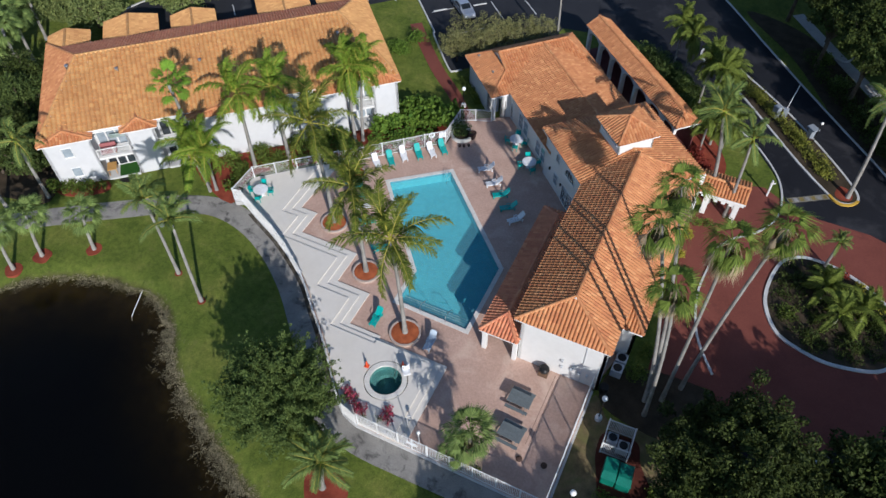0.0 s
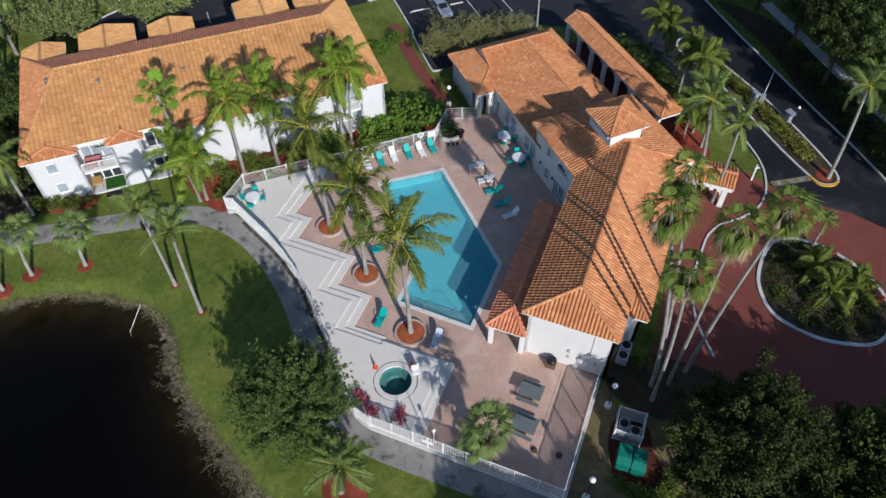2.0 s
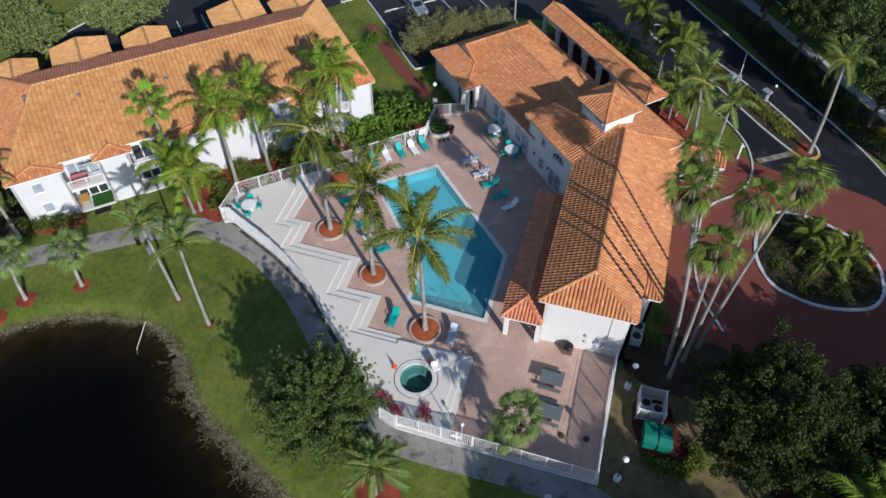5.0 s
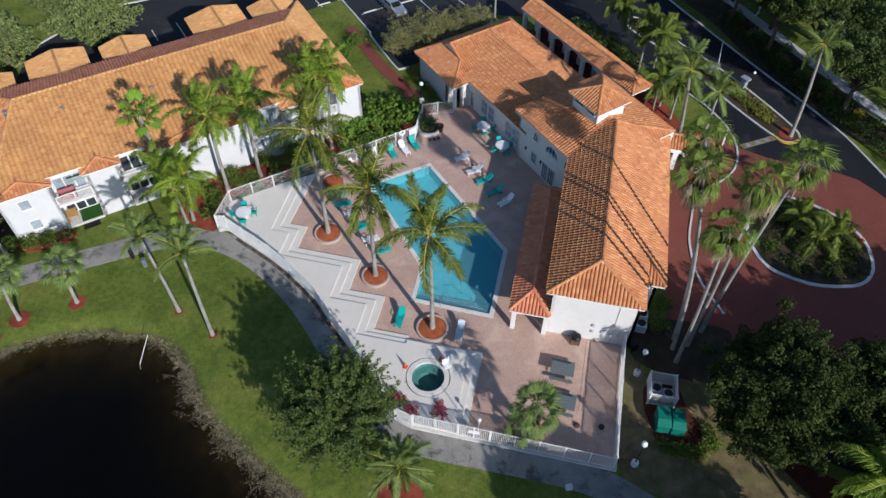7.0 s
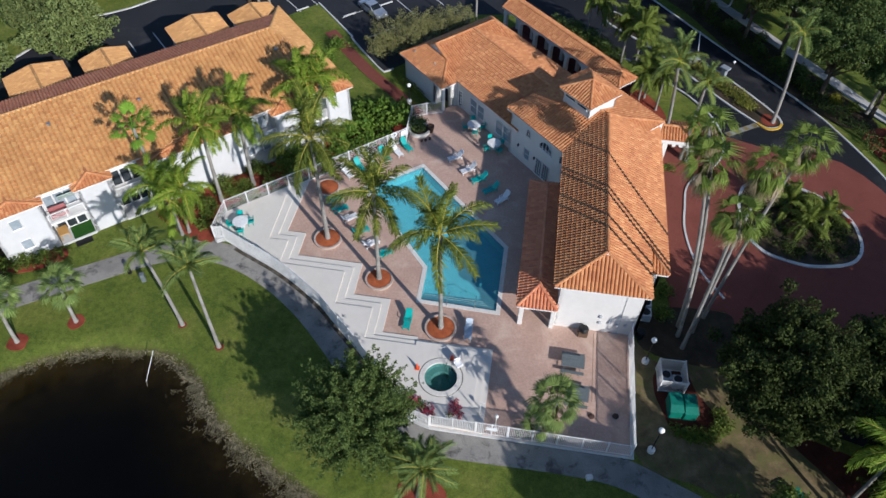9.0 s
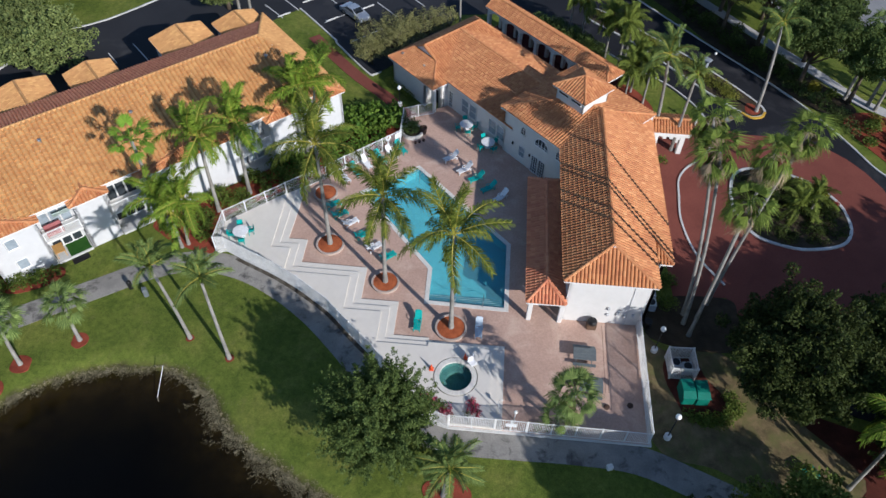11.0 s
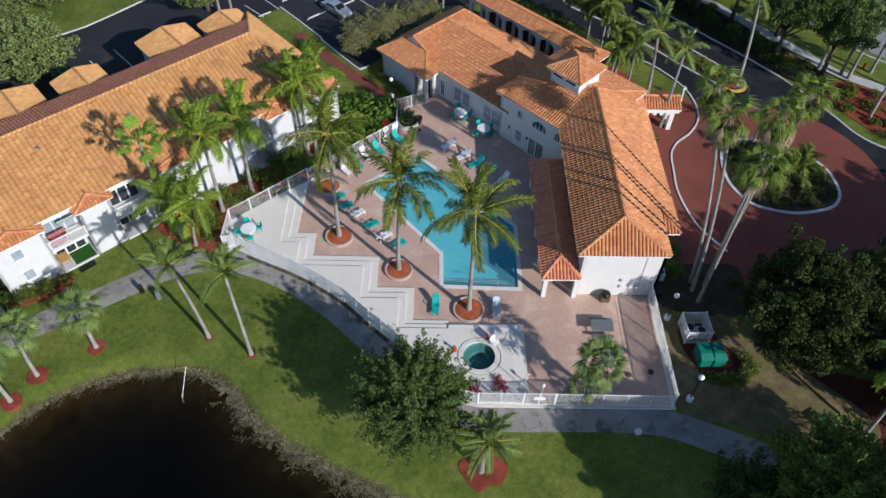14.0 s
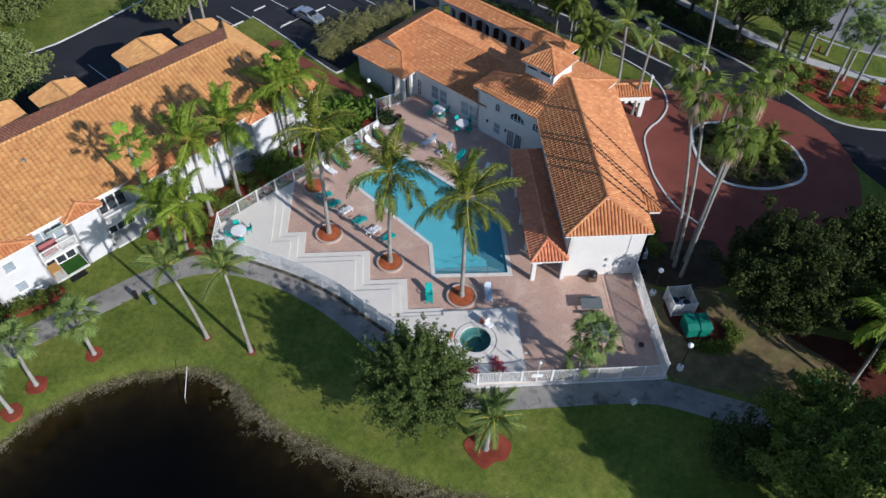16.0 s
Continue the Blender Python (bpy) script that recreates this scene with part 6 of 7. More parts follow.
for k, (d, n, r, z) in enumerate([(-3.2, 5.5, 2.0, 3.0), (-3.4, 9.5, 2.3, 3.6), (-3.2, 13.5, 2.2, 3.4), (-6.5, 7.5, 2.4, 3.2), (-6.5, 12, 2.6, 3.6), (-3.0, 2.0, 1.5, 1.8), (-6.0, 3.0, 1.8, 2.2)]):
    tree(*lb(d, n), (r, r, 2.0), z, LEAF_OAK if k % 2 else LEAF_DARK, "dense dark green tree against the apartment building", 170 + k, 30, 0.9, 0.14, 26, 0.14, name="small_tree")
# shrubs and hedges
for k, (x, y, r, h) in enumerate([(-13.6, 23.4, 1.6, 2.2), (-14.8, 22.4, 1.4, 1.9), (-15.8, 24.0, 1.7, 2.3), (-16.6, 21.8, 1.3, 1.7), (-17.6, 23.6, 1.6, 2.1), (-18.2, 21.0, 1.2, 1.6), (-12.9, 25.0, 1.2, 1.7), (-19.2, 19.6, 1.3, 1.6)]):
    shrub(x, y, (r, r, h), LEAF_BROAD, "bright green broad-leaved shrub beside the fence", 60 + k, 0.28, 9)
for k, (x, y, r, h) in enumerate([(-21.6, 15.2, 1.0, 1.2), (-23.2, 14.4, 1.1, 1.3), (-24.8, 13.4, 1.0, 1.2), (-26.6, 11.0, 1.1, 1.3), (-28.4, 10.6, 1.1, 1.4), (-29.0, 8.0, 1.0, 1.2), (-30.6, 8.6, 1.1, 1.3), (-31.6, 6.6, 0.9, 1.2), (-28.6, 5.6, 0.8, 1.0), (-33.6, 8.6, 0.8, 1.0), (-42.8, -1.6, 1.0, 1.2), (-41.4, -0.7, 0.9, 1.1), (-44.4, -2.2, 0.9, 1.2), (-40.4, 0.2, 0.6, 0.8)]):
    shrub(x, y, (r, r, h), LEAF_HEDGE, "green garden shrub along the building", 80 + k, 0.12, 24)
for k, (x, y, r, h) in enumerate([(-14.2, 20.6, 1.0, 1.3), (-15.8, 19.6, 1.1, 1.4), (-17.2, 18.6, 1.1, 1.3), (-18.6, 17.4, 1.0, 1.2), (-20.4, 15.4, 1.0, 1.2), (-22.2, 16.4, 1.2, 1.5), (-22.4, 13.4, 0.9, 1.1), (-24.2, 12.0, 0.9, 1.1), (-25.6, 10.2, 0.9, 1.1), (-27.2, 9.6, 0.9, 1.2), (-24.0, 15.6, 1.0, 1.3), (-26.2, 13.6, 1.0, 1.2), (-28.6, 7.0, 0.8, 1.0), (-16.4, 17.9, 0.7, 0.9)]):
    shrub(x, y, (r, r, h), LEAF_BROAD if k < 6 else LEAF_HEDGE, "leafy green shrub in the mulch along the fence", 220 + k, 0.2 if k < 6 else 0.13, 14 if k < 6 else 22)
for k, (x, y, r) in enumerate([(3.3, -10.5, 0.5), (2.6, -10.8, 0.4), (5.5, -10.7, 0.45), (4.2, -10.9, 0.4)]):
    shrub(x, y, (r, r, 0.8), LEAF_HEDGE, "small green shrub beside the deck palm", 240 + k, 0.1, 28, 0.0)
for k, (x, y, r) in enumerate([(38.4, 26.2, 0.8), (40.0, 29.8, 0.9), (42.6, 28.6, 0.8), (42.0, 23.4, 0.9), (45.6, 25.2, 0.9), (47.2, 22.2, 0.8), (40.4, 23.6, 0.7), (46.8, 26.6, 0.8), (49.4, 24.4, 0.9), (43.4, 21.6, 0.7)]):
    shrub(x, y, (r, r, 0.9), (LEAF_HEDGE, LEAF_CLIPPED, LEAF_OAK)[k % 3], "leafy shrub in the red mulch border", 250 + k, 0.11, 24)
hedge([(10.5, 48.4), (14.6, 44.2), (18.8, 39.9), (23.2, 34.8), (25.4, 32.2)], 1.7, 1.1, LEAF_CLIPPED, "low clipped hedge on the median", 1, 0.10, 36)
hedge([(-14.9, 31.6), (-11.4, 27.9)], 0.8, 0.9, LEAF_HEDGE, "clipped hedge along the entry wall", 2)
hedge([(14.4, -8.7), (15.6, -9.0), (17.0, -8.8), (17.9, -7.8), (18.0, -6.6)], 1.3, 0.8, LEAF_HEDGE, "low hedge round the utility boxes", 3, 0.10, 42)
hedge([(31.5, 36.0), (35.0, 32.0), (37.6, 27.5)], 2.0, 1.2, LEAF_OAK, "dense shrub border beside the drive", 4)
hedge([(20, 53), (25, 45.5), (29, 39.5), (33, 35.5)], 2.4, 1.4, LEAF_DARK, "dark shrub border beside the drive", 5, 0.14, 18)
for k, (x, y, r, h, m) in enumerate([(31.2, 37.6, 1.1, 1.2, LEAF_HEDGE), (33.6, 37.8, 1.0, 1.0, LEAF_OAK), (29.2, 41.4, 1.2, 1.2, LEAF_HEDGE), (31.6, 40.4, 1.1, 1.0, LEAF_OAK), (27.2, 44.0, 1.1, 1.2, LEAF_OAK), (27.8, 46.6, 1.0, 0.9, LEAF_HEDGE), (24.4, 48.6, 1.2, 1.2, LEAF_OAK), (36.2, 34.2, 1.0, 0.9, LEAF_HEDGE), (34.6, 35.4, 0.9, 0.9, LEAF_YELLOW), (22.4, 52.6, 1.2, 1.2, LEAF_HEDGE)]):
    shrub(x, y, (r, r, h), m, "leafy shrub in the shaded strip along the drive", 200 + k, 0.12, 22)
hedge([(40, 22.2), (44, 20.6), (49, 20.4)], 1.4, 0.8, LEAF_HEDGE, "low shrubs in the red mulch border", 6)
for k, (x, y, r, h, m) in enumerate([(14.6, 20.6, 0.5, 0.7, LEAF_HEDGE), (14.1, 18.6, 0.7, 1.2, LEAF_YELLOW), (14.0, 16.0, 0.5, 0.8, LEAF_YELLOW), (13.9, 13.4, 0.5, 0.8, LEAF_HEDGE), (15.4, 20.9, 0.6, 0.7, LEAF_HEDGE), (13.2, 28.8, 0.8, 1.0, RED_LEAF), (12.2, 30.2, 0.8, 1.1, RED_LEAF), (14.0, 26.8, 0.7, 0.8, LEAF_YELLOW), (13.9, 2.2, 0.9, 1.1, LEAF_HEDGE), (14.2, 4.6, 0.8, 1.1, LEAF_HEDGE), (10.0, 35.4, 1.2, 1.4, LEAF_OAK), (9.2, 37.6, 1.4, 1.6, LEAF_OAK), (8.2, 39.6, 1.4, 1.5, LEAF_HEDGE), (6.2, 41.2, 1.3, 1.4, LEAF_OAK), (11.6, 34.4, 1.2, 1.4, LEAF_HEDGE), (23.8, 13.5, 0.9, 0.8, LEAF_HEDGE), (24.3, 17.6, 1.1, 0.8, LEAF_DARK), (29.0, 12.2, 1.1, 0.8, LEAF_DARK), (30.8, 14.6, 0.9, 0.7, LEAF_DARK), (26.0, 12.2, 0.9, 0.6, LEAF_DARK), (29.8, 18.0, 0.8, 0.5, LEAF_YELLOW), (28.6, 17.4, 1.0, 0.7, LEAF_DARK), (27.8, 19.9, 0.6, 0.5, RED_LEAF), (29.2, 19.2, 0.6, 0.5, LEAF_YELLOW), (30.4, 18.4, 0.6, 0.5, RED_LEAF), (31.3, 17.4, 0.6, 0.5, LEAF_YELLOW), (31.9, 16.2, 0.6, 0.5, RED_LEAF), (41.4, 26.6, 1.2, 0.9, LEAF_HEDGE), (44.4, 23.6, 1.3, 1.0, LEAF_HEDGE), (39.2, 28.8, 1.2, 1.0, LEAF_HEDGE), (21.4, -13.2, 1.2, 2.6, LEAF_HEDGE), (-23.4, 36.4, 1.2, 1.3, LEAF_BROAD), (-24.4, 33.4, 1.4, 1.4, LEAF_BROAD), (-26.0, 31.5, 1.2, 1.2, LEAF_HEDGE)]):
    shrub(x, y, (r, r, h), m, {"hedge_leaf": "small green shrub in a planting bed", "yellow_leaf": "small yellow-green shrub in a bed", "red_leaf": "small red-leaved shrub in a bed", "oak_leaf": "dense dark green shrub beside the arcade", "dark_leaf": "dark low shrub on the island", "broad_leaf": "leafy green shrub beside the building"}[m.name], 110 + k, 0.11, 24)
for k, (x, y, r) in enumerate([(-6.3, -9.2, 0.55), (-5.7, -9.5, 0.6), (-5.0, -10.1, 0.55), (-4.5, -10.2, 0.5), (-2.6, -9.3, 0.45), (-2.4, -9.8, 0.5), (-2.1, -10.3, 0.45)]):
    shrub(x, y, (r, r, 1.0), FLOWER_PINK, "flowering shrub with crimson blooms beside the hot tub", 150 + k, 0.09, 40, TOP)
for k, (x, y, r) in enumerate([(-6.0, -10.0, 0.4), (-5.3, -9.4, 0.35), (-4.1, -10.6, 0.45), (-2.9, -10.3, 0.4)]):
    shrub(x, y, (r, r, 0.7), LEAF_HEDGE, "small green shrub beside the hot tub", 158 + k, 0.09, 34, TOP)
shrub(-10.9, 22.5, (1.15, 1.15, 2.1), LEAF_OAK, "rounded shrub in a low planter by the gate", 160, 0.11, 26, 0.1)

def island_cover():
    """Low dark ground cover over the turning island."""
    rng = random.Random(8)
    line = smooth_line(ISLAND, True, 5)
    blobs = []
    while len(blobs) < 150:
        x, y = rng.uniform(22, 33), rng.uniform(10, 21)
        if inside(line, np.array([x]), np.array([y]))[0] and away(line, np.array([x]), np.array([y]))[0] > 0.5:
            r = rng.uniform(0.35, 0.7)
            blobs.append(((x, y, LAND + 0.15), (r, r, rng.uniform(0.15, 0.45))))
    setting("ground_cover", leaf_cloud(blobs, 0.11, 26, 8, 0.3), LEAF_DARK, "low dark green ground cover on the island", "plants", "stuff")


island_cover()

# ---- fences ----
PICKET = {}


def fence(name, pts, high, z, label, gap=0.12, pick=0.011, post_every=2.3, seg_posts=True):
    """Posts, rails and single pickets along a plan line."""
    f = thing(name, label, "fence", at=pose(*pts[0], z))
    ox, oy = pts[0]
    key = (high, pick)
    if key not in PICKET:
        PICKET[key] = Shape().box(-pick, pick, -pick, pick, 0.08, high - 0.06).mesh("picket", PAINT)
        PICKET["post", high] = Shape().soft_box(-0.045, 0.045, -0.045, 0.045, -0.05, high + 0.05, 0.012).mesh("post", PAINT)
    total, done = sum(math.dist(p, q) for p, q in zip(pts, pts[1:])), 0.0
    rails = [Shape(), Shape()]
    for p, q in zip(pts, pts[1:]):
        L = math.dist(p, q)
        ang = math.degrees(math.atan2(q[1] - p[1], q[0] - p[0]))
        m = pose(p[0] - ox, p[1] - oy, 0, 0, 0, ang)
        for s, zz in zip(rails, (0.06, high - 0.08)):
            s.box(-0.01, L + 0.01, -0.025, 0.025, zz, zz + 0.05, m)
        n = max(1, round(L / gap))
        for k in range(n):
            part("picket", PICKET[key], None, f, at=m @ Matrix.Translation((L * (k + 0.5) / n, 0, 0)))
        k = max(1, round(L / post_every))
        for i in range(k):
            part("post", PICKET["post", high], None, f, at=m @ Matrix.Translation((L * i / k, 0, 0)))
    part("post", PICKET["post", high], None, f, at=pose(pts[-1][0] - ox, pts[-1][1] - oy, 0))
    for s in rails:
        part("rail", s, PAINT, f)
    return f


WEST = [(-26.98, 4.2)] + [(x - 0.08, y - 0.17) for x, y in smooth_line([(-26.0, 4.5), (-24.0, 3.55), (-20.8, 2.1), (-18.4, 0.75), (-15.4, -1.3), (-13.1, -3.5), (-10.9, -5.5), (-8.8, -7.7), (-6.9, -9.7), (-5.6, -10.8), (-4.2, -11.2)], False, 1)]
fence("fence", WEST[:7], 2.0, -0.2, "white metal picket fence curving along the deck", 0.105, 0.023, 1.9)
fence("fence", WEST[6:], 2.0, -0.2, "white metal picket fence curving along the deck", 0.105, 0.023, 1.9)
fence("fence", [(-26.98, 4.2), (-27.0, 7.5), (-20.45, 13.2)], 1.75, 0.05, "white metal picket fence at the deck corner", 0.11, 0.009)
fence("fence", [(-20.4, 13.15), (-12.0, 20.7)], 1.75, 0.0, "white metal picket fence behind the sun loungers", 0.11, 0.011)
fence("fence", [(-12.0, 20.7), (-12.1, 24.6), (-10.6, 25.3), (-9.0, 25.9)], 1.6, 0.0, "white metal picket fence beside the gate", 0.105)
fence("fence", [(-4.2, -11.22), (-0.75, -11.22)], 1.7, -0.04, "white picket fence along the footpath", 0.13, 0.018, 1.8)
fence("fence_gate", [(-0.7, -11.22), (1.7, -11.24)], 1.72, -0.04, "white picket gate with a small sign", 0.13, 0.018, 1.2)
fence("fence", [(1.75, -11.24), (10.95, -11.28)], 1.7, -0.04, "white picket fence along the footpath", 0.13, 0.018, 1.8)
fence("fence", [(10.95, -11.28), (10.95, -0.65)], 1.9, 0.05, "tall white metal fence beside the utility yard", 0.105, 0.015, 2.1)
tagged(part("gate_sign", Shape().soft_box(-0.42, 0.42, -0.015, 0.015, -0.22, 0.22, 0.008), WHITE_PLASTIC, at=pose(0.5, -11.27, 1.0)), "blank white sign on the picket gate", "sign")
kw = [(x, y) for x, y in smooth_line([(-27.12, 7.5), (-26.95, 4.2), (-26.0, 4.38), (-24.0, 3.42), (-20.8, 1.97), (-18.4, 0.62), (-15.4, -1.43), (-13.1, -3.63), (-10.9, -5.63), (-8.8, -7.83), (-6.95, -9.85), (-5.6, -10.93), (-4.2, -11.36)], False, 3)]
setting("deck_wall", strip(Shape(), kw + [(11.12, -11.36), (11.12, -0.7)], 0.2, -0.6, -0.03), KERB, "low white wall under the fence", "wall")
kw2 = strip(Shape(), kw, 0.16, 0.0, 0.2)
setting("deck_kerb", kw2, KERB, "weathered pale concrete upstand under the curved fence", "wall")
moss = surface("damp_dirt", (0.035, 0.03, 0.022), (0.11, 0.095, 0.075), 1.6, 7, 0.95, 0.1, 0.02, (0.16, 0.15, 0.13), (0.5, 0.7), 1.4)
setting("dirt_strip", strip(Shape(), [p for p in offset_line(kw, -0.3) if -25.5 < p[0] < -7.5], 0.34, -0.4, LAND + 0.036), moss, "dark damp dirt along the foot of the wall", "dirt")
for x in (8.05, 8.32):
    setting("deck_joint", strip(Shape(), [(x, -0.75), (x - 0.05, -7.2)], 0.045, -0.05, 0.004), plain("dark_line", (0.24, 0.15, 0.12), 0.9), "thin dark line on the pink deck", "joint")

# ---- furniture on the deck ----


def sun_lounger(colour, word):
    t = thing("sun_lounger", f"{word} plastic sun lounger with raised backrest on the deck", "sun lounger", "sun loungers round the pool")
    rails = Shape()
    for y in (-0.3, 0.26):
        rails.box(-0.72, 0.82, y, y + 0.045, 0.28, 0.34)
    part("frame", rails, colour, t)
    for k in range(8):
        part("slat", Shape().soft_box(-0.28 + k * 0.135, -0.28 + k * 0.135 + 0.115, -0.29, 0.29, 0.335, 0.365, 0.008), colour, t)
    back = Shape()
    m = Matrix.Translation((-0.3, 0, 0.36)) @ Matrix.Rotation(radians(46), 4, "Y")
    back.soft_box(-0.78, 0.0, -0.3, 0.3, -0.02, 0.03, 0.015, m)
    back.soft_box(-0.86, -0.7, -0.22, 0.22, 0.03, 0.075, 0.02, m)
    part("backrest", back, colour, t)
    for x, y in ((-0.66, -0.28), (-0.66, 0.22), (0.66, -0.28), (0.66, 0.22)):
        part("leg", Shape().soft_box(x, x + 0.09, y, y + 0.06, 0, 0.3, 0.01), colour, t)
    for y in (-0.34, 0.28):
        part("armrest", Shape().box(-0.3, 0.1, y, y + 0.06, 0.52, 0.56).box(0.02, 0.08, y, y + 0.06, 0.33, 0.52), colour, t)
    return t


def loungers():
    rows = [(-16.9, 14.6, -45, 1), (-15.85, 15.65, -45, 0), (-14.95, 16.8, -45, 1), (-13.7, 17.75, -45, 0), (-12.6, 18.55, -45, 1), (-11.75, 19.5, -45, 0),
            (-16.4, 9.6, 42, 0), (-15.2, 8.6, 42, 1), (-13.8, 7.2, 42, 0), (-12.5, 5.8, 42, 1), (-11.1, 4.8, 42, 0), (-17.3, 10.8, 42, 0),
            (-7.6, -2.2, -92, 0), (-2.4, -2.4, -88, 2),
            (-6.5, 18.65, 214, 1), (-4.95, 17.05, 214, 1), (-3.7, 15.9, 214, 0), (-2.4, 14.6, 216, 0), (-1.15, 13.45, 226, 1)]
    pale = plain("pale_blue_plastic", (0.50, 0.58, 0.66), 0.5)
    first = {}
    for x, y, rz, c in rows:
        m = pose(x, y, 0, 0, 0, rz + random.uniform(-4, 4))
        if c in first:
            copy_thing(first[c], m)
        else:
            first[c] = sun_lounger((TEAL, WHITE_PLASTIC, pale)[c], ("teal", "white", "pale blue")[c])
            first[c].matrix_basis = m


loungers()


def patio_chair():
    t = thing("patio_chair", "teal plastic armchair at a round table", "chair", "teal chairs round the tables")
    part("seat", Shape().soft_box(-0.25, 0.25, -0.24, 0.24, 0.40, 0.44, 0.02), TEAL, t)
    m = Matrix.Translation((-0.24, 0, 0.42)) @ Matrix.Rotation(radians(-12), 4, "Y")
    part("backrest", Shape().soft_box(-0.03, 0.02, -0.26, 0.26, 0, 0.5, 0.02, m), TEAL, t)
    for x, y in ((-0.24, -0.25), (-0.24, 0.2), (0.2, -0.25), (0.2, 0.2)):
        part("leg", Shape().box(x, x + 0.05, y, y + 0.05, 0, 0.41), TEAL, t)
    for y in (-0.29, 0.24):
        part("armrest", Shape().soft_box(-0.26, 0.24, y, y + 0.05, 0.62, 0.66, 0.01), TEAL, t)
        part("arm_post", Shape().box(0.17, 0.22, y, y + 0.05, 0.41, 0.62), TEAL, t)
    return t


def round_tables():
    chair, table = None, None
    for x, y, z, turn in ((-5.2, 23.7, 0, 10), (-2.75, 21.05, 0, 35), (-24.95, 5.85, TOP, 20)):
        m = pose(x, y, z)
        if table is None:
            table = thing("round_table", "round white plastic table on a pedestal", "table", "round tables on the deck", at=m)
            part("tabletop", Shape().lathe([(0.69, 0.70), (0.73, 0.72), (0.73, 0.745), (0.70, 0.755)], n=26), WHITE_PLASTIC, table)
            part("pedestal", Shape().lathe([(0.3, 0.0), (0.28, 0.04), (0.06, 0.1), (0.05, 0.5), (0.12, 0.7)], n=12), WHITE_PLASTIC, table)
            for k in range(3):
                part("leg", Shape().box(0.04, 0.42, -0.03, 0.03, 0, 0.06, pose(0, 0, 0, 0, 0, 120 * k)), WHITE_PLASTIC, table)
        else:
            copy_thing(table, m)
        for k in range(4):
            a = radians(turn + 90 * k + random.uniform(-8, 8))
            cm = pose(x + 0.9 * math.cos(a), y + 0.9 * math.sin(a), z, 0, 0, math.degrees(a) + 180)
            if chair is None:
                chair = patio_chair()
                chair.matrix_basis = cm
            else:
                copy_thing(chair, cm)


round_tables()


def picnic_tables():
    t = thing("picnic_table", "dark grey picnic table with two benches", "picnic table", "picnic tables on the deck", at=pose(6.35, -4.2, 0, 0, 0, -2))
    for k in range(4):
        part("top_plank", Shape().soft_box(-0.93, 0.93, -0.58 + 0.29 * k, -0.58 + 0.29 * k + 0.285, 0.71, 0.76, 0.01), TABLE_GREY, t)
    for y in (-1.0, 0.72):
        part("bench", Shape().soft_box(-0.93, 0.93, y, y + 0.28, 0.42, 0.46, 0.01), TABLE_GREY, t)
    for x in (-0.65, 0.6):
        part("leg_frame", Shape().tube([(x, -0.9, 0.02), (x, -0.25, 0.7)], 0.03, 6).tube([(x, 0.9, 0.02), (x, 0.25, 0.7)], 0.03, 6).box(x - 0.03, x + 0.03, -0.95, 0.95, 0.36, 0.42), STEEL, t)
    copy_thing(t, pose(6.75, -7.1, 0, 0, 0, -4))


picnic_tables()


